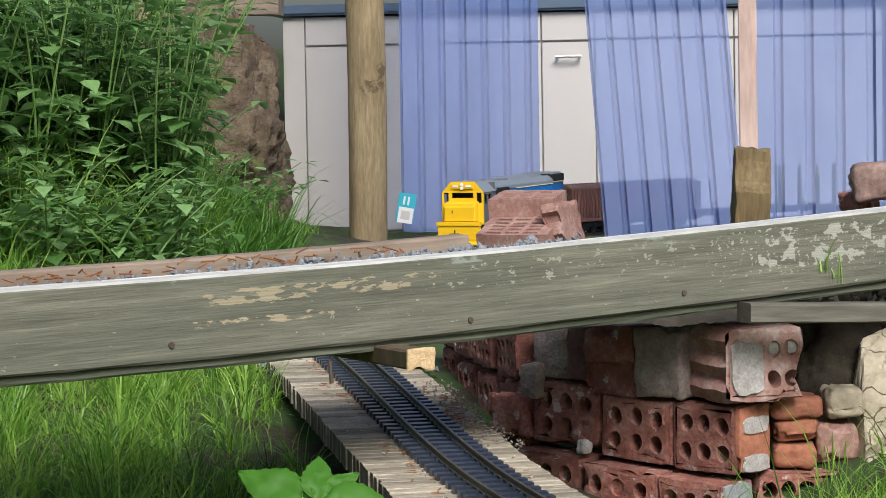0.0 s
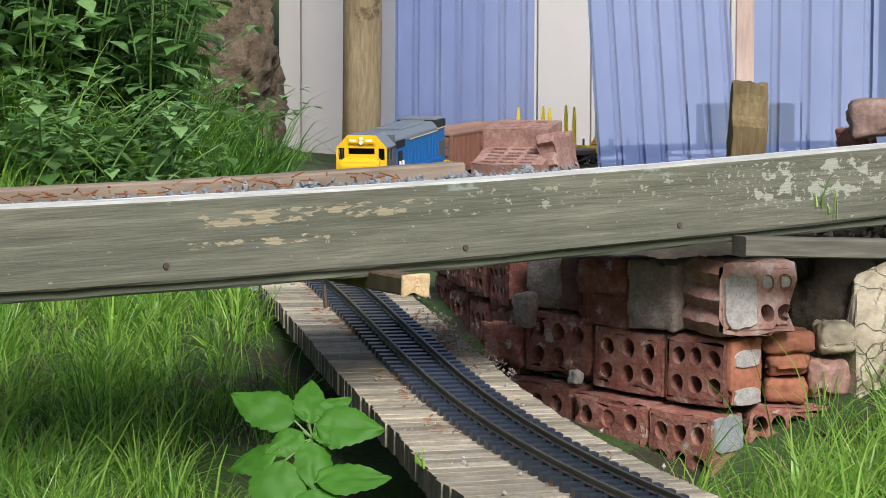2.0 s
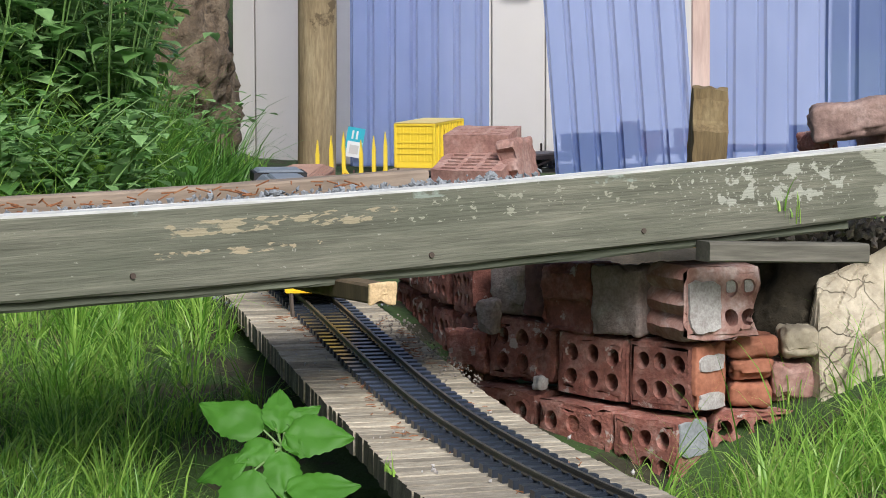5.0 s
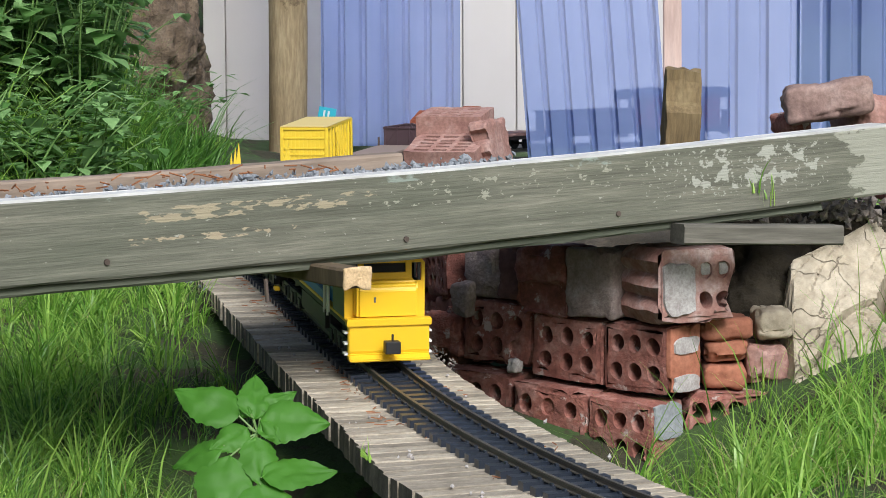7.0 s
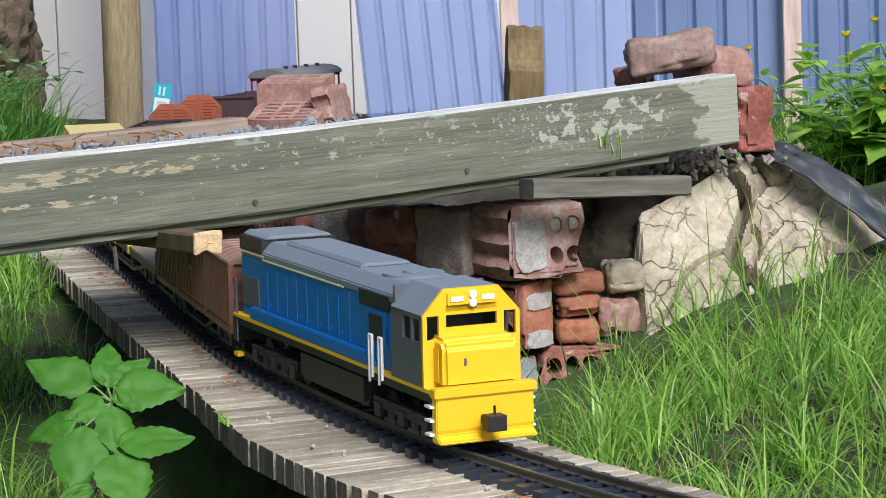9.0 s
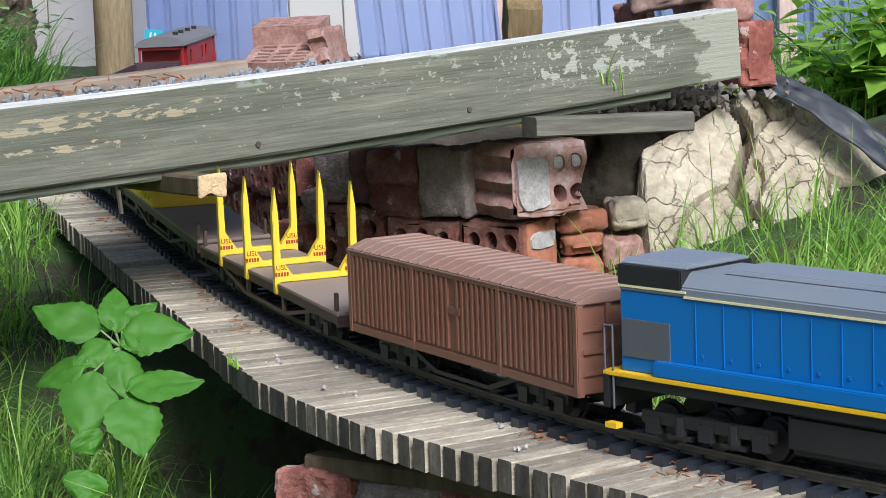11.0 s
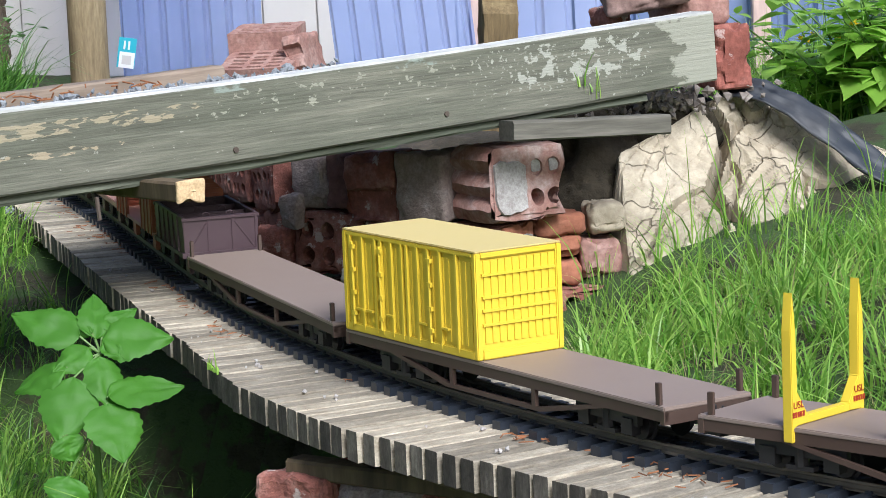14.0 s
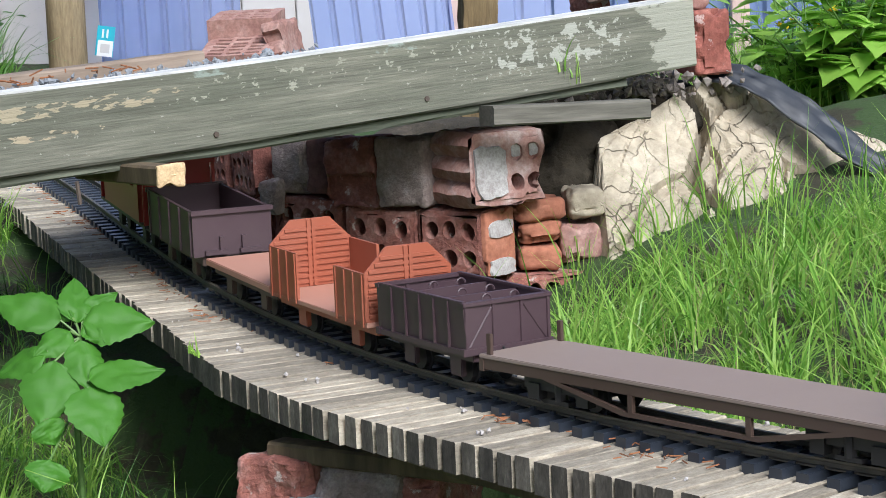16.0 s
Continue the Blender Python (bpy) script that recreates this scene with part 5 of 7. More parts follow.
GRASS = "long bright green grass growing beside the deck"
blades("grass", sow(30000, -1.7, 0.4, 1.95, 4.6, 1, free_left), (0.03, 0.08), (0.0012, 0.0026), M["grass"], GRASS, 2, 1.0)
tufts("grass", 1900, -1.7, 0.3, 1.95, 4.5, 5, free_left, (0.08, 0.15), (0.0020, 0.0042), M["grass"], "arching tufts of bright green grass beside the deck")
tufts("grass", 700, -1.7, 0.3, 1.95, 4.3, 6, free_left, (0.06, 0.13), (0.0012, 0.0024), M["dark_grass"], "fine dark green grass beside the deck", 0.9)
blades("grass", sow(3200, -1.6, 0.3, 1.95, 4.2, 8, free_left), (0.04, 0.11), (0.001, 0.002), M["dry_grass"], "dry straw-coloured grass among the green", 9, 1.2)
# the deck's shade is put into these blades as a darker green
blades("grass", sow(11000, -0.80, 0.35, 1.95, 3.4, 7, lambda x, y, d, s: (s < 0) & (d > 0.12) & (d < 0.6)), (0.03, 0.09), (0.0012, 0.0022), M["dark_grass"], "thin grass beside the deck, its shade put into a darker green", 10, 1.1)
blades("grass", sow(12000, 0.0, 1.7, 1.7, 3.62, 11, free_right), (0.03, 0.08), (0.0014, 0.0030), M["grass"], "thick bright green grass between the track and the clay bank", 12, 1.0)
tufts("grass", 1000, 0.0, 1.6, 1.75, 3.62, 15, free_right, (0.08, 0.15), (0.0020, 0.0044), M["grass"], "arching tufts of bright green grass before the clay bank")
tufts("grass", 26, 0.20, 0.75, 3.36, 3.56, 17, lambda x, y, d, s: d > 0.2, (0.08, 0.16), (0.0018, 0.0034), M["grass"], "tall grass rising before the clay bank", 0.8, (7, 16))
tufts("grass", 16, -0.02, 0.22, 3.02, 3.36, 20, lambda x, y, d, s: d > 0.24, (0.08, 0.16), (0.0018, 0.0034), M["grass"], "grass growing at the foot of the brick wall", 0.8, (5, 13))
blades("grass", sow(2600, 0.0, 1.5, 1.8, 3.5, 18, free_right), (0.05, 0.13), (0.001, 0.002), M["dry_grass"], "dry straw-coloured grass before the clay bank", 19, 1.2)
tufts("grass", 110, -1.55, -0.98, 4.5, 5.7, 21, lambda x, y, d, s: (d > 0.24) & (x > -1.55 + (5.7 - y) * 0.12), (0.12, 0.27), (0.003, 0.006), M["grass"], "long grass hanging from the weedy bank", 1.15)
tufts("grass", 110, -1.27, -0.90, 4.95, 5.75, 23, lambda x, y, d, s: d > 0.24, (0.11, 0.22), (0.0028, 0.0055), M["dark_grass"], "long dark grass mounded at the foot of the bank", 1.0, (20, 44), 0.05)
blades("grass", sow(8000, 0.5, 2.0, 4.25, 5.6, 25, lambda x, y, d, s: (clay_height(x, y) < ground_height(x, y) + 0.03) | (y > 4.3)), (0.08, 0.2), (0.002, 0.004), M["grass"], "green grass behind the clay bank", 26, 0.6)
blades("grass", sow(4500, -2.2, -1.45, 7.3, 8.6, 28, lambda x, y, d, s: x < -1.5), (0.05, 0.14), (0.003, 0.006), M["grass"], "grass and moss on the far bank", 29, 0.8)

blades("grass", sow(5200, -1.75, -0.9, 5.6, 7.75, 51, lambda x, y, d, s: (d > 0.22) & (x < -1.2)), (0.03, 0.08), (0.003, 0.005), M["grass"], "short rough grass between the line and the cabinet", 52, 0.9)
STALKS = [(-0.80 + 0.055 * k + 0.03 * math.sin(k * 5.1), 2.30 + 0.16 * math.sin(k * 2.3), height_at(-0.80 + 0.055 * k, 2.3) - 0.01) for k in range(9)]
blades("grass_stalks", STALKS, (0.22, 0.30), (0.0013, 0.0022), M["grass"], "tall thin grass stalks rising before the bridge", 33, 0.28)


# -- leafy plants
def leaf_faces(bm, base, way, up, length, width, fold=0.25, droop=0.25, wave=0.0, mid_index=0):
    """A pointed leaf from base along way, folded along its midrib."""
    way, up = Vector(way).normalized(), Vector(up).normalized()
    side = way.cross(up).normalized()
    up = side.cross(way).normalized()
    prof = ((0.0, 0.05), (0.1, 0.62), (0.25, 0.97), (0.42, 0.96), (0.62, 0.66), (0.82, 0.27), (1.0, 0.0))
    mids, ls, rs = [], [], []
    for u, w in prof:
        c = Vector(base) + way * (length * u) - up * (droop * length * u * u)
        mids.append(bm.verts.new(c))
        k = w * width / 2
        wv = wave * math.sin(u * 19)
        if w > 0.001:
            ls.append(bm.verts.new(c + side * (k * (1 + wv)) + up * (k * fold)))
            rs.append(bm.verts.new(c - side * (k * (1 - wv)) + up * (k * fold)))
    for k in range(len(prof) - 2):
        bm.faces.new((mids[k], mids[k + 1], ls[k + 1], ls[k]))
        bm.faces.new((mids[k + 1], mids[k], rs[k], rs[k + 1]))
    bm.faces.new((mids[-2], mids[-1], ls[-1]))
    bm.faces.new((mids[-1], mids[-2], rs[-1]))


def make_weed(seed, height, leaf, mat, label, name="weed_plant", category="plant", flowers=0):
    rng = random.Random(seed)
    t = thing(name, label, category, Matrix.Translation((0, 0, -50)), group=label)
    stem, fol = bmesh.new(), bmesh.new()
    tips = []
    for k in range(rng.randint(3, 5)):
        a = rng.uniform(0, 6.28)
        lean = Vector((math.cos(a), math.sin(a), 0)) * rng.uniform(0.03, 0.16)
        h = height * rng.uniform(0.65, 1.05)
        prev = Vector((0, 0, 0))
        n = 9
        for i in range(1, n + 1):
            u = i / n
            p = Vector((lean.x * (0.2 * u + u * u * 1.4), lean.y * (0.2 * u + u * u * 1.4), h * u))
            rod(stem, prev, p, 0.0035 * (1.1 - 0.7 * u), 5)
            if u > 0.12:
                tw = rng.uniform(0, 3.14) if i == 1 else (i * 1.57 + rng.uniform(-0.5, 0.5))
                for q in (0, math.pi):
                    d = Vector((math.cos(tw + q), math.sin(tw + q), rng.uniform(-0.25, 0.35)))
                    size = leaf * (1.15 - 0.55 * u) * rng.uniform(0.7, 1.15)
                    leaf_faces(fol, p + d * 0.012, d, Vector((0, 0, 1)) + d * 0.2, size, size * rng.uniform(0.66, 0.9), 0.08, rng.uniform(0.10, 0.45))
                    if rng.random() < 0.55:
                        d2 = Vector((d.x + rng.uniform(-0.6, 0.6), d.y + rng.uniform(-0.6, 0.6), rng.uniform(-0.1, 0.6)))
                        leaf_faces(fol, p + d * 0.02, d2, Vector((0, 0, 1)), size * 0.7, size * 0.38, 0.2, rng.uniform(0.2, 0.5))
            prev = p
        tips.append(prev)
    part("foliage", fol, M[mat], t, smooth=True)
    stalks = stem
    for k in range(flowers):
        bm = bmesh.new()
        p = rng.choice(tips) + Vector((rng.uniform(-0.03, 0.03), rng.uniform(-0.03, 0.03), rng.uniform(0.02, 0.06)))
        rod(stalks, p - Vector((0, 0, 0.10)), p, 0.0010, 5)
        for i in range(14):
            a = math.tau * i / 14
            leaf_faces(bm, p, (math.cos(a), math.sin(a), 0.45 + 0.9 * (i % 2)), (0, 0, 1), 0.016, 0.008, 0.1, 0.2)
        part("flower", bm, M["flower"], t, "yellow daisy flower")
    part("stem", stem, M["stem"], t)
    return t


def plant_out(kinds, spots, seed):
    rng = random.Random(seed)
    used = set()
    for x, y in spots:
        k = rng.randrange(len(kinds))
        m = pose(x, y, height_at(x, y) - 0.01, rng.uniform(-8, 8), rng.uniform(-8, 8), rng.uniform(0, 360))
        if k not in used:
            used.add(k)
            kinds[k].matrix_world = m
        else:
            copy_thing(kinds[k], m)
    for k, ob in enumerate(kinds):
        if k not in used:
            for o in (*ob.children_recursive, ob):
                bpy.data.objects.remove(o)


rng = random.Random(77)
weeds = [make_weed(100 + k, h, 0.078, "leaf", "dark green leafy weed growing on the bank") for k, h in enumerate((0.42, 0.5, 0.58, 0.66, 0.74))]
plant_out(weeds, [(lambda y: (rng.uniform(-2.1, -0.20 * y - 0.04), y))(rng.uniform(4.9, 6.3)) for _ in range(110)] + [(rng.uniform(-1.95, -1.15), rng.uniform(4.5, 5.0)) for _ in range(20)], 5)
small = [make_weed(200 + k, h, 0.06, "leaf", "small leafy weed at the foot of the bank") for k, h in enumerate((0.16, 0.22))]
plant_out(small, [(rng.uniform(-1.5, -0.95), rng.uniform(4.35, 4.9)) for _ in range(26)] + [(rng.uniform(-1.9, -1.55), rng.uniform(7.4, 8.2)) for _ in range(9)] + [(rng.uniform(-1.62, -1.34), rng.uniform(7.0, 7.3)) for _ in range(14)], 6)
bright = [make_weed(300 + k, h, 0.095, "bright_leaf", "bright green weed with yellow daisy flowers", flowers=f) for k, (h, f) in enumerate(((0.16, 2), (0.21, 1), (0.25, 2)))]
plant_out(bright, [(rng.uniform(0.70, 1.4), rng.uniform(4.25, 4.9)) for _ in range(64)], 7)


def quilted_leaf(bm, base, way, up, length, width, fold, droop, seed):
    """A broad pointed leaf with a sunken midrib, side veins, a toothed rim and a drooping tip."""
    way, up = Vector(way).normalized(), Vector(up).normalized()
    side = way.cross(up).normalized()
    up = side.cross(way).normalized()
    n, m = 26, 6
    rows = []
    for i in range(n + 1):
        u = i / n
        half = width * 0.5 * (math.sin(math.pi * min(1.0, u ** 0.72)) ** 0.8 if 0 < u < 1 else 0.02) * (1 - 0.22 * u) * 1.36
        half *= 1 + 0.05 * math.sin(u * 46 + seed) + 0.06 * noise.noise((u * 5, seed, 0))
        mid = Vector(base) + way * (length * u) - up * (droop * length * u * u)
        row = []
        for j in range(-m, m + 1):
            s = j / m
            quilt = abs(math.sin((u * 6.5 - abs(s) * 1.3) * math.pi)) ** 0.6 * 0.0012 * min(1.0, 5 * abs(s)) * (1.1 - abs(s))
            curl = fold * half * abs(s) - 0.25 * half * abs(s) ** 3 + 0.004 * noise.noise((u * 4 + seed, s * 2, 0.5))
            row.append(bm.verts.new(mid + side * (half * s) + up * (curl + quilt)))
        rows.append(row)
    for a, b in zip(rows, rows[1:]):
        for j in range(2 * m):
            bm.faces.new((a[j], a[j + 1], b[j + 1], b[j]))


def make_broad_plant():
    """Broad-leaved plant before the deck: leaves by where they start and end round its heart (metres across and up the view)."""
    heart = Vector((-0.386, 2.75, 0.022))
    foot = Vector((-0.40, 2.77, height_at(-0.40, 2.77)))
    t = thing("broad_leaved_plant", "bright green broad-leaved plant growing beside the deck", "plant")
    k = 0.000625
    leaves = ((-36, 34, -165, 88, 72, 0.2), (-8, 28, -12, 122, 52, -0.1), (4, 26, 132, 26, 78, 0.3), (-18, 14, -82, -28, 50, 0.4), (0, -4, 28, -92, 58, 0.0), (-14, 38, -52, 62, 26, 0.5), (6, 22, 46, -12, 30, -0.4), (4, 44, 62, 74, 36, 0.8),
              (-58, -20, -162, -50, 62, 0.9), (-44, -38, -66, -142, 86, -0.2), (18, -86, 50, -188, 84, 0.1), (18, -74, 150, -62, 68, 0.6), (-58, -138, -38, -186, 52, 0.9), (-44, -204, -52, -256, 64, 0.5))
    stem = bmesh.new()
    mid = Vector((-0.40, 2.765, -0.06))
    rod(stem, foot, mid, 0.004, 7)
    rod(stem, mid, heart, 0.003, 7)

    def spot(x, z, depth=0.0):
        return heart + Vector((x * k, z * k * 0.8 + depth, z * k * 0.9))

    for i, (x0, z0, x1, z1, w, flat) in enumerate(leaves):
        a, b = spot(x0, z0, -0.01), spot(x1, z1, -0.01 + 0.02 * (flat > 0.55))
        rod(stem, heart if z0 > -40 else mid, a, 0.0014, 5)
        bm = bmesh.new()
        quilted_leaf(bm, a, b - a, Vector((0.35 * math.sin(i * 2.1), -0.75 + 0.3 * flat, 0.65)), (b - a).length, w * k, 0.16 + 0.14 * math.sin(i * 1.3), 0.10 + 0.12 * math.sin(i * 1.7), i)
        part("leaf", bm, M["broad_leaf"], t, smooth=True)
    part("stem", stem, M["stem"], t)


def veined_leaf():
    m = leafy("veined_bright_leaf", (0.034, 0.14, 0.008), (0.066, 0.22, 0.014), 0.62, 0.28, 0.25)
    nt = m.node_tree
    co = nt.nodes.new("ShaderNodeTexCoord").outputs["Object"]
    n = noisy(nt, co, 150.0, 4.0)
    bumped(nt, nt.nodes["Principled BSDF"], n, 0.35, 0.001)
    return m


M["broad_leaf"] = veined_leaf()
make_broad_plant()


blades("grass", [tuple(BEAM_M @ Vector((1.50 + 0.02 * math.sin(k * 2.3), -0.004, 0.0 + 0.01 * (k % 3)))) for k in range(9)], (0.03, 0.065), (0.0018, 0.003), M["grass"], "few grass blades growing against the beam", 44, 0.5)
blades("grass", [tuple(line_frame(1.13 + 0.006 * k) @ Vector((0, -0.148, -0.02))) for k in range(7)], (0.012, 0.03), (0.003, 0.005), M["bright_leaf"], "tiny seedling at the edge of the deck", 45, 0.8)


# -- the train; each vehicle stands on z = 0 at the railhead, x forward, y to its left
def wheelset(bm, x, r=0.016):
    for side in (-1, 1):
        rod(bm, (x, side * 0.019, r), (x, side * 0.0255, r), r, 14)
        rod(bm, (x, side * 0.0185, r), (x, side * 0.0205, r), r + 0.003, 14)
    rod(bm, (x, -0.02, r), (x, 0.02, r), 0.003, 6)


def bogie(parent, x, axles=(-0.036, 0.036), r=0.016, half=0.036):
    for a in axles:
        bm = bmesh.new()
        wheelset(bm, a, r)
        w = part("wheelset", shaped(bm), M["black"], parent)
        w.location.x = x
    bm = bmesh.new()
    lo, hi = axles[0] - 0.014, axles[-1] + 0.014
    for side in (-1, 1):
        y = side * half
        box(bm, lo, hi, y - 0.003, y + 0.003, r + 0.002, r + 0.013)
        for a in axles:
            box(bm, a - 0.008, a + 0.008, y - 0.005, y + 0.005, r - 0.007, r + 0.008)
        for k in range(len(axles) - 1):
            m = (axles[k] + axles[k + 1]) / 2
            rod(bm, (m, y, r - 0.006), (m, y, r + 0.012), 0.006, 8)
            box(bm, m - 0.014, m + 0.014, y - 0.004, y + 0.004, r - 0.009, r - 0.005)
    box(bm, -0.012, 0.012, -half, half, r + 0.004, r + 0.014)
    f = part("bogie_frame", shaped(bm), M["black"], parent)
    f.location.x = x


def coupler(parent, x, z=0.03, way=1):
    bm = bmesh.new()
    box(bm, min(x, x + way * 0.022), max(x, x + way * 0.022), -0.006, 0.006, z - 0.004, z + 0.005)
    box(bm, min(x + way * 0.014, x + way * 0.03), max(x + way * 0.014, x + way * 0.03), -0.011, 0.009, z - 0.008, z + 0.008)
    rod(bm, (x + way * 0.02, 0.0, z), (x + way * 0.02, 0, z + 0.017), 0.0018, 6)
    part("coupler", shaped(bm, 0.0012, 1), M["black"], parent, "black knuckle coupler")


def make_loco():
    t = thing("diesel_locomotive", "model diesel locomotive with blue sides, grey roof and yellow cab front", "locomotive")
    L = 0.618
    f = L / 2 - 0.006
    # frame and sill
    bm = bmesh.new()
    box(bm, -f + 0.008, f - 0.008, -0.050, 0.050, 0.050, 0.060)
    part("underframe", shaped(bm, 0.001), M["black"], t)
    bm = bmesh.new()
    box(bm, -f, f - 0.006, -0.0535, 0.0535, 0.060, 0.0645)
    part("yellow_sill", shaped(bm, 0.0006), M["yellow"], t, "yellow sill line")
    # pilot
    bm = bmesh.new()
    prism(bm, ((f, 0.064), (f, 0.026), (f - 0.002, 0.021), (f + 0.008, 0.0155), (f + 0.008, 0.0125), (f - 0.012, 0.0125), (f - 0.012, 0.064)), -0.0535, 0.0535)
    box(bm, f - 0.012, f + 0.003, -0.056, 0.056, 0.058, 0.068)
    part("pilot", shaped(bm, 0.0012), M["yellow"], t, "yellow snow plough pilot")
    for side in (-1, 1):
        for k in range(3):
            bm = bmesh.new()
            box(bm, f - 0.020, f - 0.006, side * 0.054 - 0.004, side * 0.054 + 0.004, 0.020 + k * 0.014, 0.0225 + k * 0.014)
            part("step", shaped(bm), M["white"], t, "white step edge")
    coupler(t, f + 0.001, 0.034)
    coupler(t, -f, 0.034, -1)
    # nose
    bm = bmesh.new()
    prism(bm, ((f - 0.008, 0.0655), (f - 0.008, 0.106), (f - 0.014, 0.1140), (f - 0.044, 0.1160), (f - 0.044, 0.0655)), -0.041, 0.041)
    nose = part("nose", shaped(bm, 0.004, 3), M["yellow"], t, "yellow short nose")
    bm = bmesh.new()
    box(bm, f - 0.040, f - 0.018, -0.0424, -0.0414, 0.07, 0.105)
    part("nose_door", shaped(bm, 0.0008), M["yellow"], nose)
    bm = bmesh.new()
    box(bm, f - 0.0085, f - 0.0070, -0.019, -0.0165, 0.088, 0.095)
    part("catch", bm, M["dark_grey"], nose)
    # cab: outline in y and z
    c0, c1 = f - 0.112, f - 0.030
    out = ((-0.0535, 0.0645), (-0.0535, 0.136), (-0.030, 0.1625), (0.030, 0.1625), (0.0535, 0.136), (0.0535, 0.0645))

    def slab(bm, x0, x1, o):
        a, b = [bm.verts.new((x0, y, z)) for y, z in o], [bm.verts.new((x1, y, z)) for y, z in o]
        for k in range(len(o)):
            bm.faces.new((a[k], a[(k + 1) % len(o)], b[(k + 1) % len(o)], b[k]))
        bm.faces.new(a[::-1])
        bm.faces.new(b)

    # front wall built round its windows
    bm = bmesh.new()
    x0, x1 = c1 - 0.004, c1
    for y0, y1, z0, z1 in ((-0.0535, 0.0535, 0.0645, 0.106), (-0.0535, -0.049, 0.106, 0.136), (0.049, 0.0535, 0.106, 0.136), (-0.036, -0.028, 0.106, 0.136), (0.028, 0.036, 0.106, 0.136),
                           (-0.028, 0.028, 0.106, 0.1235), (-0.028, 0.028, 0.1395, 0.146), (-0.049, -0.036, 0.106, 0.112), (0.036, 0.049, 0.106, 0.112)):
        box(bm, x0, x1, y0, y1, z0, z1)
    slab(bm, x0, x1, ((-0.0535, 0.136), (-0.030, 0.1625), (0.030, 0.1625), (0.0535, 0.136)))
    box(bm, x1, x1 + 0.003, -0.027, 0.027, 0.146, 0.158)
    bmesh.ops.remove_doubles(bm, verts=bm.verts, dist=0.0001)
    front = part("cab_front", shaped(bm), M["yellow"], t, "yellow cab front with windows")
    bm = bmesh.new()
    for y0, y1 in ((-0.024, -0.010), (0.010, 0.024)):
        box(bm, x1 + 0.003, x1 + 0.0042, y0, y1, 0.1495, 0.1545)
    part("number_box", shaped(bm), M["white"], front, "white number box")
    for z in (0.156, 0.1475):
        bm = bmesh.new()
        rod(bm, (x1 + 0.002, 0.0, z), (x1 + 0.0055, 0.0, z), 0.0042, 12)
        part("headlight", shaped(bm), M["white"], front, "round white headlight")
    # side walls with window openings
    for side in (-1, 1):
        y0, y1 = sorted((side * 0.0535, side * 0.0505))
        bm = bmesh.new()
        for a, b, z0, z1 in ((c0, c1 - 0.004, 0.0645, 0.109), (c0, c0 + 0.030, 0.109, 0.137), (c0 + 0.050, c0 + 0.054, 0.109, 0.137), (c0 + 0.073, c1 - 0.004, 0.109, 0.137), (c0, c1 - 0.004, 0.132, 0.137)):
            box(bm, a, b, y0, y1, z0, z1)
        part("cab_side", shaped(bm), M["dark_grey"], t, "dark grey cab side")
    bm = bmesh.new()
    slab(bm, c0, c1 - 0.004, ((-0.0535, 0.1365), (-0.030, 0.1625), (0.030, 0.1625), (0.0535, 0.1365), (0.050, 0.1365), (0.029, 0.1595), (-0.029, 0.1595), (-0.050, 0.1365)))
    part("cab_roof", shaped(bm), M["loco_grey"], t, "grey cab roof")
    bm = bmesh.new()
    box(bm, c0, c0 + 0.004, -0.050, 0.050, 0.0645, 0.158)
    box(bm, c0 + 0.004, c1 - 0.005, -0.050, 0.050, 0.0655, 0.098)
    part("cab_interior", shaped(bm), M["dark_grey"], t)
    # long hood: blue sides, grey shoulders and roof
    h0, hx = -f + 0.016, f - 0.129
    bm = bmesh.new()
    box(bm, h0, c0 - 0.001, -0.0455, 0.0455, 0.0645, 0.137)
    hood = part("hood", shaped(bm, 0.001), M["blue"], t, "blue engine hood side")
    bm = bmesh.new()
    slab(bm, h0, c0 - 0.001, ((-0.0465, 0.1372), (-0.0465, 0.1455), (-0.034, 0.1580), (0.034, 0.1580), (0.0465, 0.1455), (0.0465, 0.1372)))
    slab(bm, h0 + 0.11, hx - 0.12, ((-0.03, 0.158), (-0.026, 0.1625), (0.026, 0.1625), (0.03, 0.158)))
    part("hood_roof", shaped(bm, 0.0012), M["loco_grey"], t, "grey hood roof")
    bm = bmesh.new()
    box(bm, h0 - 0.001, h0 + 0.075, -0.0475, 0.0475, 0.143, 0.1605)
    box(bm, hx - 0.085, hx - 0.002, -0.0472, 0.0472, 0.126, 0.1435)
    pieces("grille", shaped(bm, 0.001), M["black"], t, "black radiator grille")
    bm = bmesh.new()
    slab(bm, h0 - 0.002, h0 + 0.077, ((-0.042, 0.1605), (-0.036, 0.165), (0.036, 0.165), (0.042, 0.1605)))
    part("radiator_top", shaped(bm, 0.001), M["loco_grey"], t)
    bm = bmesh.new()
    rod(bm, (hx - 0.045, 0, 0.1575), (hx - 0.045, 0, 0.1605), 0.033, 24)
    rod(bm, (hx - 0.045, 0, 0.1605), (hx - 0.045, 0, 0.1625), 0.012, 12)
    part("roof_fan", shaped(bm, 0.0005), M["loco_grey"], t, "round grey roof fan")
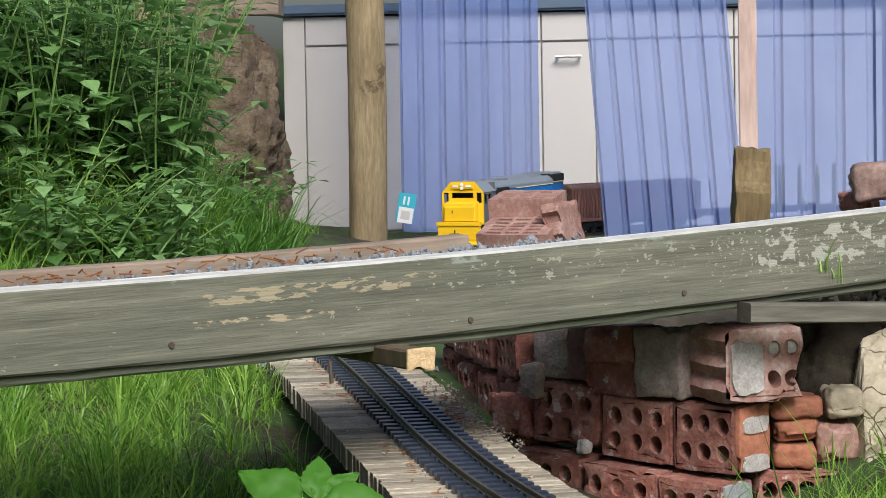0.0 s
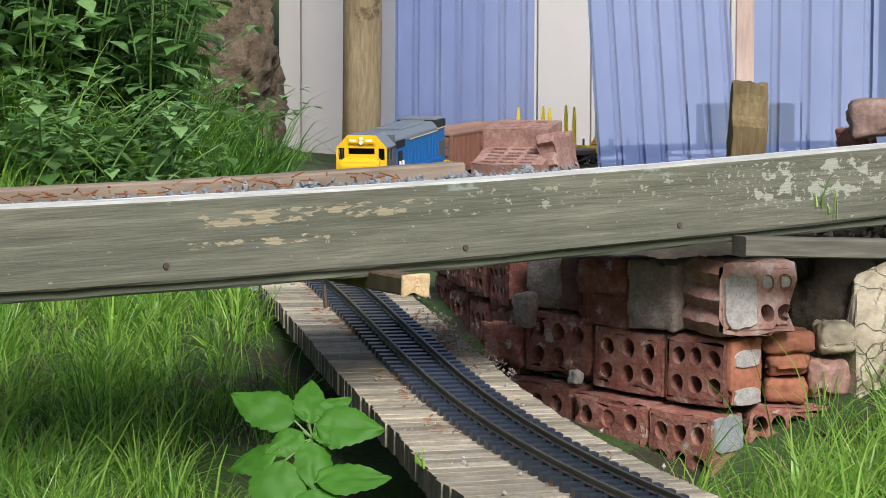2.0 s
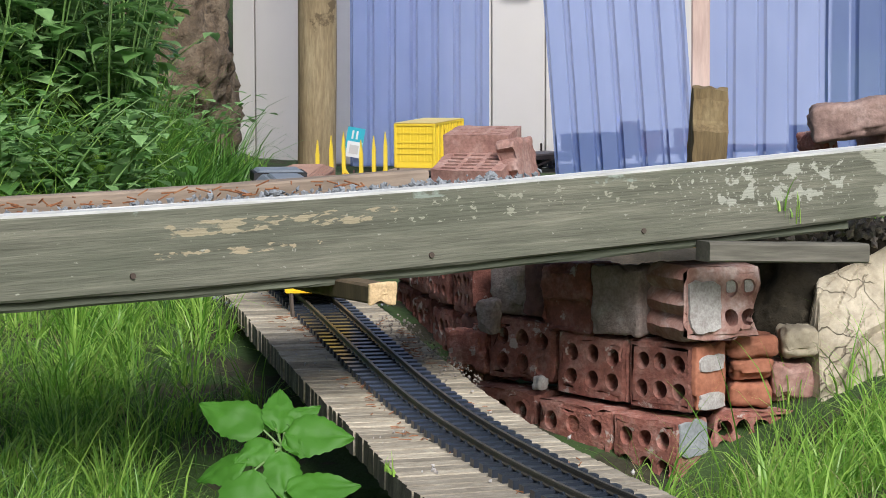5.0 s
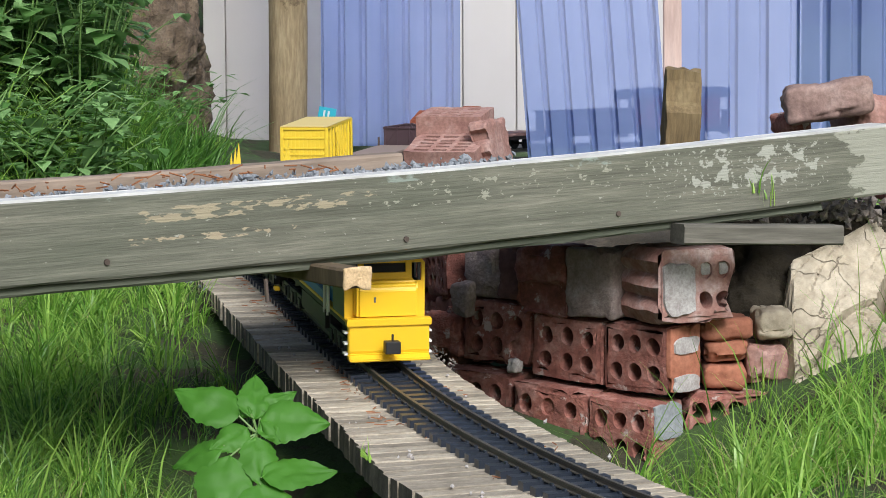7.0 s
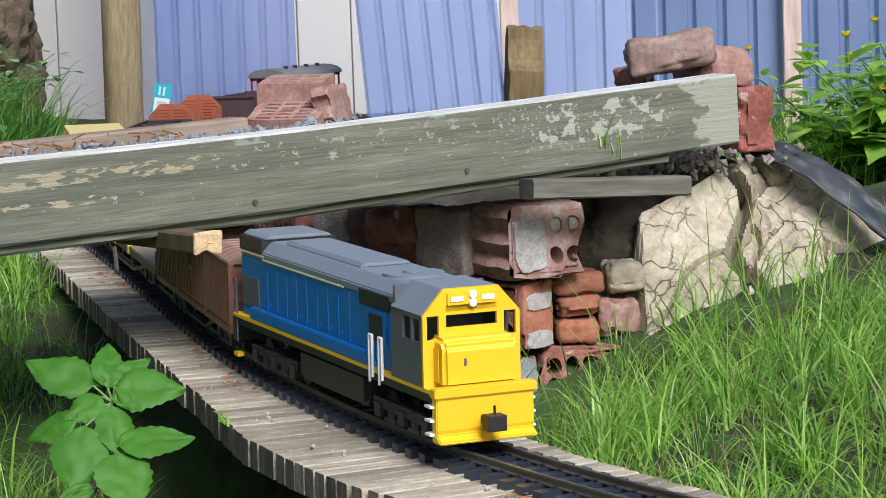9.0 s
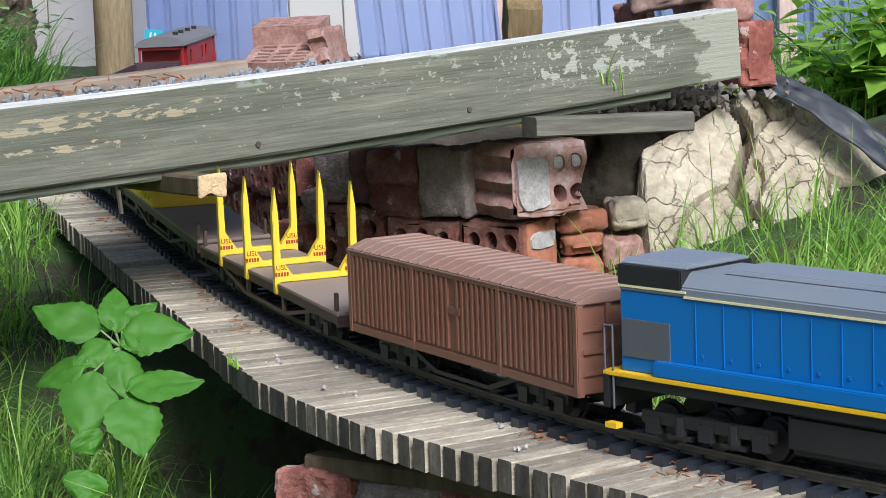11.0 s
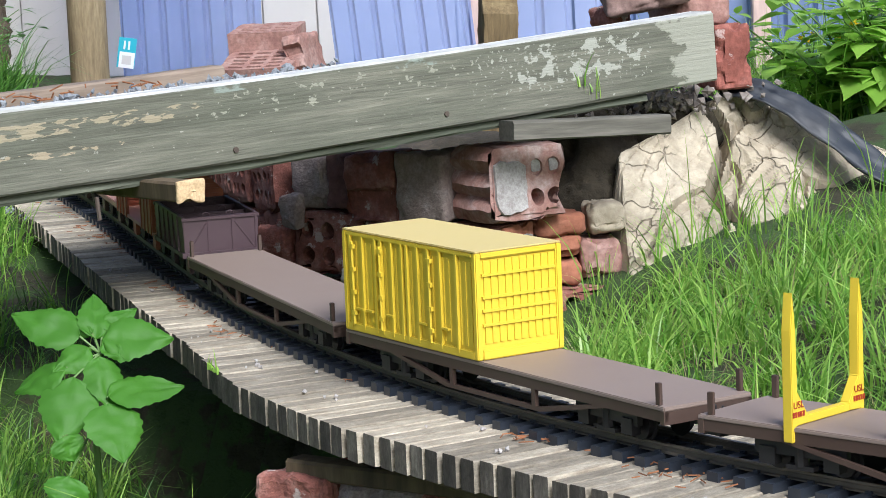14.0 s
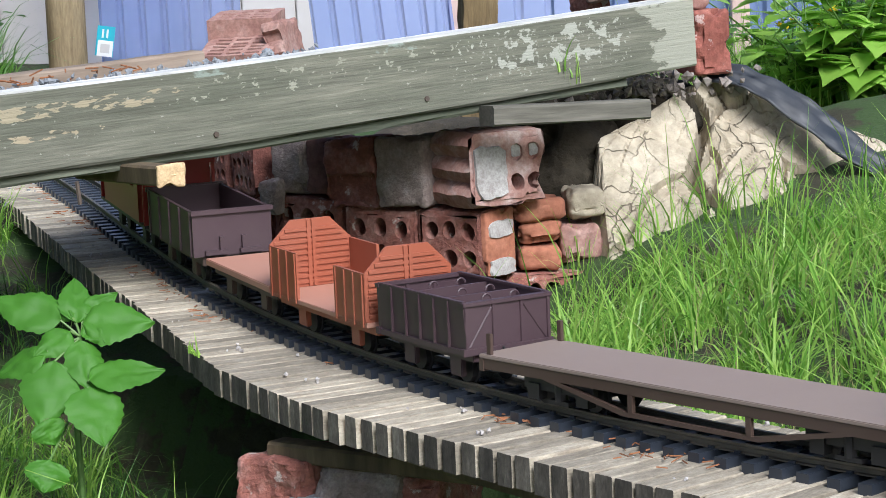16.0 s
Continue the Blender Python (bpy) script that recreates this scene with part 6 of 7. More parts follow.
    for side in (-1, 1):
        bm = bmesh.new()
        y0, y1 = sorted((side * 0.0458, side * 0.0473))
        box(bm, h0 + 0.078, hx - 0.13, y0, y1, 0.1365, 0.1385)
        box(bm, h0 + 0.0, h0 + 0.08, y0, y1, 0.1405, 0.1425)
        part("cream_line", shaped(bm), M["cream"], t, "cream lining")
        bm = bmesh.new()
        y0, y1 = sorted((side * 0.045, side * 0.0535))
        prism(bm, ((h0 + 0.045, 0.0646), (h0 + 0.045, 0.0785), (hx - 0.05, 0.0785), (hx - 0.04, 0.0646)), y0, y1)
        part("battery_box", shaped(bm, 0.0012), M["blue"], t, "blue walkway box")
        bm = bmesh.new()
        y0, y1 = sorted((side * 0.0455, side * 0.0475))
        box(bm, hx - 0.062, hx - 0.012, y0, y1, 0.09, 0.124)
        part("door_frame", shaped(bm, 0.0008), M["blue"], hood)
        bm = bmesh.new()
        y0, y1 = sorted((side * 0.0475, side * 0.0485))
        box(bm, hx - 0.055, hx - 0.02, y0, y1, 0.092, 0.120)
        part("louvre", shaped(bm), M["black"], hood, "dark louvre")
        bm = bmesh.new()
        for k in range(9):
            x = h0 + 0.09 + k * 0.032
            y0, y1 = sorted((side * 0.0455, side * 0.0465))
            box(bm, x, x + 0.0006, y0, y1, 0.08, 0.134)
            box(bm, x + 0.006, x + 0.009, y0, y1 if side > 0 else y1, 0.086, 0.089)
        part("hood_seams", shaped(bm), M["blue"], hood)
        bm = bmesh.new()
        y0, y1 = sorted((side * 0.0455, side * 0.0467))
        box(bm, h0 + 0.003, h0 + 0.06, y0, y1, 0.078, 0.112)
        part("side_grille", shaped(bm), M["dark_grey"], hood, "dark side grille")
        for x in (hx - 0.004, hx - 0.03):
            bm = bmesh.new()
            y = side * 0.0555
            rod(bm, (x, y, 0.056), (x, y, 0.1), 0.0016, 6)
            rod(bm, (x - 0.008, y, 0.05), (x - 0.008, y, 0.1), 0.0016, 6)
            rod(bm, (x, y, 0.1), (x - 0.008, y, 0.1), 0.0016, 6)
            part("handrail", shaped(bm), M["white"], t, "white handrail")
        bm = bmesh.new()
        y = side * 0.052
        for x in (-f + 0.002, -f + 0.012):
            rod(bm, (x, y, 0.03), (x, y, 0.105), 0.0011, 6)
        rod(bm, (-f + 0.002, y, 0.105), (-f + 0.012, y, 0.105), 0.0011, 6)
        part("handrail", shaped(bm), M["dark_grey"], t, "grey handrail")
    # tanks, bogies
    bm = bmesh.new()
    box(bm, -0.100, 0.100, -0.046, 0.046, 0.014, 0.052)
    part("fuel_tank", shaped(bm, 0.006), M["black"], t, "black fuel tank")
    for x in (-0.19, 0.19):
        bogie(t, x, (-0.062, 0.0, 0.062), 0.018, 0.040)
    bm = bmesh.new()
    box(bm, -f, -f + 0.008, -0.0535, 0.0535, 0.03, 0.062)
    part("rear_headstock", shaped(bm, 0.001), M["black"], t)
    for side in (-1, 1):
        bm = bmesh.new()
        box(bm, -f + 0.002, -f + 0.016, side * 0.05 - 0.004, side * 0.05 + 0.004, 0.012, 0.017)
        part("rear_step", shaped(bm), M["yellow"], t, "yellow step")
    return t, L


def flat_frame(t, L, W=0.098, top=0.043):
    bm = bmesh.new()
    box(bm, -L / 2, L / 2, -W / 2, W / 2, top - 0.004, top)
    part("deck", shaped(bm, 0.0008), M["deck_brown"], t, "grey-brown deck")
    for side in (-1, 1):
        bm = bmesh.new()
        y0, y1 = sorted((side * (W / 2 - 0.001), side * (W / 2 - 0.005)))
        box(bm, -L / 2, L / 2, y0, y1, top - 0.014, top - 0.004)
        # truss below the middle
        prism(bm, ((-L * 0.34, top - 0.014), (-L * 0.30, top - 0.014), (-L * 0.14, top - 0.030), (L * 0.14, top - 0.030), (L * 0.30, top - 0.014), (L * 0.34, top - 0.014), (L * 0.15, top - 0.034), (-L * 0.15, top - 0.034)), y0, y1)
        for x in (-L * 0.13, L * 0.13):
            box(bm, x - 0.003, x + 0.003, y0, y1, top - 0.031, top - 0.013)
        part("side_sill", shaped(bm), M["frame_brown"], t, "dark brown trussed side sill")
    bm = bmesh.new()
    box(bm, -L / 2 + 0.002, L / 2 - 0.002, -0.012, 0.012, top - 0.016, top - 0.004)
    for x in (-L / 2 + 0.003, L / 2 - 0.003):
        box(bm, x - 0.003, x + 0.003, -W / 2, W / 2, top - 0.016, top - 0.004)
    part("centre_sill", shaped(bm), M["frame_brown"], t)
    for e in (-1, 1):
        for side in (-1, 1):
            bm = bmesh.new()
            x, y = e * (L / 2 - 0.012), side * (W / 2 - 0.004)
            box(bm, x - 0.003, x + 0.003, y - 0.002, y + 0.002, top, top + 0.02)
            part("stake", shaped(bm, 0.0005), M["frame_brown"], t)
        bogie(t, e * (L / 2 - 0.10), (-0.033, 0.033), 0.014, 0.036)
        coupler(t, e * L / 2, 0.024, e)


def make_flat(label):
    t = thing("flat_wagon", label, "flat wagon", group="wagons of the train")
    flat_frame(t, 0.55)
    return t, 0.55


def bolster(parent, x, W=0.098):
    bm = bmesh.new()
    d = 0.005
    for side in (-1, 1):
        y = side * (W / 2 + 0.002)
        o = ((y, 0.030), (y, 0.124), (y - side * 0.004, 0.156), (y - side * 0.007, 0.124), (y - side * 0.008, 0.072), (y - side * 0.022, 0.051), (y - side * 0.022, 0.044), (y - side * 0.006, 0.0435), (y - side * 0.006, 0.030))
        a, b = [bm.verts.new((x - d, q, z)) for q, z in o], [bm.verts.new((x + d, q, z)) for q, z in o]
        for k in range(len(o)):
            bm.faces.new((a[k], a[(k + 1) % len(o)], b[(k + 1) % len(o)], b[k]))
        bm.faces.new(a[::-1])
        bm.faces.new(b)
    box(bm, x - 0.0045, x + 0.0045, -W / 2 + 0.018, W / 2 - 0.018, 0.0435, 0.0505)
    bol = part("bolster", shaped(bm, 0.0008), M["cont_yellow"], parent, "yellow timber bolster with tall stakes")
    return bol


def lettering(parent, text, m, size, mat):
    cu = bpy.data.curves.new("lettering", "FONT")
    cu.body, cu.size, cu.extrude, cu.align_x = text, size, 0.0002, "CENTER"
    tmp = bpy.data.objects.new("lettering", cu)
    me = bpy.data.meshes.new_from_object(tmp)
    bpy.data.objects.remove(tmp)
    me.materials.clear()
    me.materials.append(mat)
    ob = new("lettering", me)
    ob.parent = parent
    ob.matrix_basis = m
    return tagged(ob, "dark red lettering")


def make_log_flat():
    t = thing("log_wagon", "brown flat wagon with three yellow log bolsters", "log wagon", group="wagons of the train")
    flat_frame(t, 0.55)
    for x in (-0.178, -0.066, 0.053):
        b = bolster(t, x)
        for side in (-1, 1):
            y = side * 0.046
            lettering(b, "USL", pose(x + 0.0054, y * 0.93, 0.0585, 90, 0, 90), 0.0085, M["red_ink"])
            bm = bmesh.new()
            for k in range(5):
                box(bm, x + 0.005, x + 0.0056, y * 0.93 - 0.0078 + k * 0.0034, y * 0.93 - 0.0055 + k * 0.0034, 0.051, 0.0555)
            part("small_print", bm, M["red_ink"], b)
    return t, 0.55


def make_container():
    L, W, H = 0.255, 0.102, 0.107
    t = thing("shipping_container", "lemon yellow ribbed model shipping container on the flat wagon", "container")
    bm = bmesh.new()
    box(bm, -L / 2 + 0.003, L / 2 - 0.003, -W / 2 + 0.003, W / 2 - 0.003, 0.0005, H - 0.001)
    part("shell", shaped(bm), M["cont_yellow"], t)
    bm = bmesh.new()
    box(bm, -L / 2, L / 2, -W / 2, W / 2, H - 0.002, H)
    part("roof", shaped(bm, 0.0012), M["cont_pale"], t, "pale yellow roof")
    bm = bmesh.new()
    for x0, x1 in ((-L / 2, -L / 2 + 0.007), (L / 2 - 0.007, L / 2)):
        for y0, y1 in ((-W / 2, -W / 2 + 0.007), (W / 2 - 0.007, W / 2)):
            box(bm, x0, x1, y0, y1, 0, H - 0.0018)
    for y0, y1 in ((-W / 2, -W / 2 + 0.003), (W / 2 - 0.003, W / 2)):
        box(bm, -L / 2 + 0.006, L / 2 - 0.006, y0, y1, 0, 0.009)
        box(bm, -L / 2 + 0.006, L / 2 - 0.006, y0, y1, H - 0.007, H - 0.0018)
    for x0, x1 in ((-L / 2, -L / 2 + 0.003), (L / 2 - 0.003, L / 2)):
        box(bm, x0, x1, -W / 2 + 0.006, W / 2 - 0.006, 0, 0.010)
        box(bm, x0, x1, -W / 2 + 0.006, W / 2 - 0.006, H - 0.008, H - 0.0018)
    part("frame", shaped(bm, 0.0012), M["cont_yellow"], t)
    for e in (-1, 1):
        bm = bmesh.new()
        x0, x1 = sorted((e * (L / 2 - 0.0035), e * (L / 2 - 0.0015)))
        for k in range(10):
            y = -W / 2 + 0.013 + k * (W - 0.026) / 9
            box(bm, x0, x1, y - 0.0022, y + 0.0022, 0.016, H - 0.01)
        x0, x1 = sorted((e * (L / 2 - 0.003), e * (L / 2 - 0.0002)))
        for z in (0.034, 0.048, 0.061, 0.083):
            box(bm, x0, x1, -W / 2 + 0.008, W / 2 - 0.008, z - 0.0013, z + 0.0013)
        pieces("end_rib", shaped(bm), M["cont_yellow"], t)
    for side in (-1, 1):
        bm = bmesh.new()
        y0, y1 = sorted((side * (W / 2 - 0.0035), side * (W / 2 - 0.0008)))
        for k in range(24):
            x = -L / 2 + 0.013 + k * (L - 0.026) / 23
            box(bm, x - 0.002, x + 0.002, y0, (y0 + y1) / 2 if side > 0 else y1, 0.012, H - 0.012) if side > 0 else box(bm, x - 0.002, x + 0.002, (y0 + y1) / 2, y1, 0.012, H - 0.012)
        part("side_ribs", shaped(bm), M["cont_yellow"], t)
    for side in (-1, 1):
        bm = bmesh.new()
        y = side * (W / 2 + 0.0005)
        for k, x in enumerate((-0.112, -0.088, -0.062, -0.050, -0.030, -0.010, 0.0, 0.020, 0.040, 0.062, 0.092)):
            box(bm, x - 0.0018, x + 0.0018, min(y, y - side * 0.003), max(y, y - side * 0.003), 0.004, H - 0.006)
        for x in (-0.105, -0.05, 0.045):
            rod(bm, (x, y + side * 0.0008, 0.008), (x, y + side * 0.0008, H - 0.012), 0.0015, 6)
            for z in (0.02, 0.042, 0.066, 0.09):
                box(bm, x - 0.0035, x + 0.0035, min(y - side * 0.001, y + side * 0.002), max(y - side * 0.001, y + side * 0.002), z - 0.0022, z + 0.0022)
        for x in (-0.095, -0.075, -0.035, 0.03, 0.07):
            box(bm, x - 0.007, x + 0.007, min(y - side * 0.002, y + side * 0.001), max(y - side * 0.002, y + side * 0.001), 0.024, 0.026)
        part("lock_gear", shaped(bm), M["cont_yellow"], t, "raised door bars")
    return t, L


def make_boxcar():
    t = thing("box_wagon", "long brown ribbed box wagon with a ridged roof", "box wagon", group="wagons of the train")
    L, W = 0.448, 0.104
    bm = bmesh.new()
    box(bm, -L / 2 + 0.002, L / 2 - 0.002, -W / 2 + 0.002, W / 2 - 0.002, 0.032, 0.118)
    part("body", shaped(bm, 0.001), M["brown"], t)
    bm = bmesh.new()
    o = ((-W / 2 - 0.001, 0.116), (-W / 2 - 0.001, 0.1195), (-0.03, 0.1275), (0.03, 0.1275), (W / 2 + 0.001, 0.1195), (W / 2 + 0.001, 0.116))
    a, b = [bm.verts.new((-L / 2 - 0.002, y, z)) for y, z in o], [bm.verts.new((L / 2 + 0.002, y, z)) for y, z in o]
    for k in range(6):
        bm.faces.new((a[k], a[(k + 1) % 6], b[(k + 1) % 6], b[k]))
    bm.faces.new(a[::-1])
    bm.faces.new(b)
    shaped(bm, 0.001)
    part("roof", bm, M["roof_brown"], t, "ridged brown roof")
    bm = bmesh.new()
    for k in range(22):
        x = -L / 2 + 0.012 + k * (L - 0.024) / 21
        prism(bm, ((x - 0.0022, 0.1272), (x + 0.0022, 0.1272), (x + 0.001, 0.1288), (x - 0.001, 0.1288)), -0.03, 0.03)
        for side in (-1, 1):
            q = [bm.verts.new((x + dx, side * yy, zz)) for dx in (-0.0015, 0.0015) for yy, zz in ((0.03, 0.1288), (W / 2, 0.121), (W / 2, 0.119), (0.03, 0.1268))]
            for f in ((0, 1, 2, 3), (7, 6, 5, 4), (0, 4, 5, 1), (1, 5, 6, 2)):
                bm.faces.new([q[i] for i in f])
    part("roof_ribs", shaped(bm), M["roof_brown"], t)
    bm = bmesh.new()
    for side in (-1, 1):
        y0, y1 = sorted((side * (W / 2 - 0.003), side * (W / 2 + 0.0006)))
        for k in range(44):
            x = -L / 2 + 0.010 + k * (L - 0.02) / 43
            if abs(x) < 0.012 and k % 2:
                continue
            box(bm, x - 0.0018, x + 0.0018, y0, y1, 0.042, 0.113)
        box(bm, -L / 2, L / 2, y0, y1, 0.031, 0.039)
        box(bm, -L / 2, L / 2, y0, y1, 0.1135, 0.1165)
        for x in (-L / 2 + 0.003, L / 2 - 0.003, -0.085, 0.085):
            box(bm, x - 0.003, x + 0.003, y0 - 0.0006, y1 + 0.0006, 0.031, 0.1165)
        box(bm, -0.011, 0.011, y0, y1 + (0.0005 if side > 0 else 0), 0.078, 0.085)
    part("side_ribs", shaped(bm), M["brown"], t)
    bm = bmesh.new()
    for e in (-1, 1):
        x0, x1 = sorted((e * (L / 2 - 0.003), e * (L / 2 + 0.001)))
        for y in (-W / 2 + 0.003, -0.018, 0.018, W / 2 - 0.003):
            box(bm, x0, x1, y - 0.003, y + 0.003, 0.031, 0.116)
        for z in (0.052, 0.072, 0.093):
            box(bm, x0, x1, -W / 2 + 0.004, W / 2 - 0.004, z - 0.002, z + 0.002)
    pieces("end_rib", shaped(bm), M["brown"], t)
    bm = bmesh.new()
    box(bm, -L / 2 + 0.002, L / 2 - 0.002, -0.014, 0.014, 0.020, 0.032)
    for side in (-1, 1):
        y0, y1 = sorted((side * 0.046, side * 0.043))
        prism(bm, ((-0.12, 0.032), (-0.105, 0.032), (-0.05, 0.014), (0.05, 0.014), (0.105, 0.032), (0.12, 0.032), (0.055, 0.010), (-0.055, 0.010)), y0, y1)
    part("underframe", shaped(bm), M["black"], t, "black trussed underframe")
    for e in (-1, 1):
        bogie(t, e * (L / 2 - 0.085), (-0.032, 0.032), 0.014, 0.036)
        coupler(t, e * L / 2, 0.024, e)
    return t, L


def four_wheeler(t, L, mat):
    for x in (-L * 0.27, L * 0.27):
        bm = bmesh.new()
        wheelset(bm, x, 0.014)
        part("wheelset", shaped(bm), M["black"], t)
    bm = bmesh.new()
    box(bm, -L / 2 + 0.002, L / 2 - 0.002, -0.038, 0.038, 0.026, 0.038)
    for side in (-1, 1):
        for x in (-L * 0.27, L * 0.27):
            box(bm, x - 0.011, x + 0.011, side * 0.034 - 0.003, side * 0.034 + 0.003, 0.008, 0.028)
    part("underframe", shaped(bm, 0.001), M[mat], t)
    for e in (-1, 1):
        coupler(t, e * L / 2, 0.024, e)


def make_hopper():
    t = thing("open_wagon", "purple-brown open mineral wagon with divided sloping sides", "open wagon", group="wagons of the train")
    L = 0.165
    four_wheeler(t, L, "purple")
    bm = bmesh.new()
    b0, t0, zb, zt, th = 0.0480, 0.0500, 0.037, 0.085, 0.003
    for e in (-1, 1):
        bm = bmesh.new()
        for yb, yt in ((e * b0, e * t0),):
            q = [bm.verts.new((x, yy, z)) for x in (-L / 2, L / 2) for yy, z in ((yb, zb), (yt, zt), (yt - e * th, zt), (yb - e * th, zb))]
            for f in ((0, 1, 2, 3), (4, 7, 6, 5), (0, 4, 5, 1), (1, 5, 6, 2), (2, 6, 7, 3), (3, 7, 4, 0)):
                bm.faces.new([q[i] for i in f])
            part("side", shaped(bm), M["purple"], t)
    for x in (-L / 2, -L / 6, L / 6, L / 2):
        bm = bmesh.new()
        q = [bm.verts.new((x + dx, yy, z)) for dx in (-0.0015, 0.0015) for yy, z in ((-b0, zb), (-t0, zt - 0.002), (t0, zt - 0.002), (b0, zb))]
        for f in ((0, 1, 2, 3), (4, 7, 6, 5), (1, 5, 6, 2), (0, 4, 5, 1), (2, 6, 7, 3), (3, 7, 4, 0)):
            bm.faces.new([q[i] for i in f])
        part("partition", shaped(bm), M["purple"], t)
    bm = bmesh.new()
    box(bm, -L / 2, L / 2, -b0, b0, zb, zb + 0.012)
    part("floor", shaped(bm), M["purple"], t)
    bm = bmesh.new()
    for x in (-L / 2, L / 2):
        box(bm, x - 0.004, x + 0.004, -t0 - 0.001, t0 + 0.001, zt - 0.003, zt + 0.001)
        box(bm, x - 0.004, x + 0.004, -b0 - 0.004, b0 + 0.004, zb - 0.003, zb + 0.004)
        for y in (-0.047, -0.016, 0.016, 0.047):
            box(bm, x - 0.0030, x + 0.0030, y - 0.0018, y + 0.0018, zb, zt)
        for e in (-1, 1):
            rod(bm, (x + 0.0012 * (1 if x > 0 else -1), e * 0.018, zt - 0.006), (x + 0.0012 * (1 if x > 0 else -1), e * 0.044, zb + 0.005), 0.0016, 5)
    for side in (-1, 1):
        box(bm, -L / 2, L / 2, min(side * t0, side * (t0 - 0.005)), max(side * t0, side * (t0 - 0.005)), zt - 0.001, zt + 0.002)
        for x in (-L / 3, -L / 6, 0, L / 6, L / 3):
            box(bm, x - 0.0015, x + 0.0015, min(side * b0, side * (t0 + 0.0012)), max(side * b0, side * (t0 + 0.0012)), zb, zt)
        box(bm, -L / 2, L / 2, min(side * b0, side * (b0 + 0.003)), max(side * b0, side * (b0 + 0.003)), zb - 0.003, zb + 0.003)
    part("ribs", shaped(bm, 0.0005), M["purple"], t)
    for x in (-L / 6, L / 6, L / 2 - 0.01):
        for y in (-0.016, 0.016):
            bm = bmesh.new()
            for k in range(6):
                a, b = math.pi * k / 6, math.pi * (k + 1) / 6
                rod(bm, (x, y + math.cos(a) * 0.005, zt + math.sin(a) * 0.005), (x, y + math.cos(b) * 0.005, zt + math.sin(b) * 0.005), 0.0011, 5)
            part("lifting_ring", bm, M["purple"], t)
    return t, L


def make_gable_wagon():
    t = thing("gable_wagon", "rust-red open wagon with two slatted house-shaped ends", "gable wagon", group="wagons of the train")
    L, W = 0.26, 0.1
    four_wheeler(t, L, "rust")
    bm = bmesh.new()
    box(bm, -L / 2, L / 2, -W / 2, W / 2, 0.036, 0.041)
    part("floor", shaped(bm, 0.0006), M["rust_floor"], t, "pale rust floor")
    for x0 in (-L / 2 + 0.002, L / 2 - 0.007):
        bm = bmesh.new()
        o = ((-W / 2, 0.041), (-W / 2, 0.092), (-0.024, 0.118), (0.024, 0.118), (W / 2, 0.092), (W / 2, 0.041))
        a, b = [bm.verts.new((x0 + 0.001, y, z)) for y, z in o], [bm.verts.new((x0 + 0.004, y, z)) for y, z in o]
        for k in range(6):
            bm.faces.new((a[k], a[(k + 1) % 6], b[(k + 1) % 6], b[k]))
        bm.faces.new(a[::-1])
        bm.faces.new(b)
        gable = part("gable_end", shaped(bm, 0.0006), M["rust"], t, "slatted house-shaped end")
        bm = bmesh.new()
        for k in range(10):
            z = 0.047 + k * 0.0066
            hw = W / 2 - 0.004 if z < 0.092 else W / 2 - 0.004 - (z - 0.092)
            for xa, xb in ((x0 - 0.0008, x0 + 0.0015), (x0 + 0.0035, x0 + 0.0058)):
                box(bm, xa, xb, -hw, hw, z - 0.0018, z + 0.0018)
        for y in (-0.003, 0.003):
            box(bm, x0 - 0.0015, x0 + 0.0065, y - 0.002, y + 0.002, 0.042, 0.117)
        part("slats", shaped(bm), M["rust"], gable)
        inner = 1 if x0 < 0 else -1
        for side in (-1, 1):
            bm = bmesh.new()
            xa, xb = sorted((x0 + 0.002, x0 + 0.002 + inner * 0.075))
            y0, y1 = sorted((side * W / 2, side * (W / 2 - 0.003)))
            box(bm, xa, xb, y0, y1, 0.036, 0.092)
            for k in range(4):
                x = xa + 0.004 + k * (xb - xa - 0.008) / 3
                box(bm, x - 0.0015, x + 0.0015, min(side * W / 2, side * (W / 2 + 0.0015)), max(side * W / 2, side * (W / 2 + 0.0015)), 0.036, 0.091)
            part("side_panel", shaped(bm), M["rust"], t)
    return t, L


def make_low_flat():
    t = thing("low_wagon", "short low wagon with a pale rust-red bare floor", "low wagon", group="wagons of the train")
    L = 0.235
    four_wheeler(t, L, "frame_brown")
    bm = bmesh.new()
    box(bm, -L / 2, L / 2, -0.048, 0.048, 0.036, 0.044)
    part("floor", shaped(bm, 0.001), M["rust_floor"], t)
    return t, L


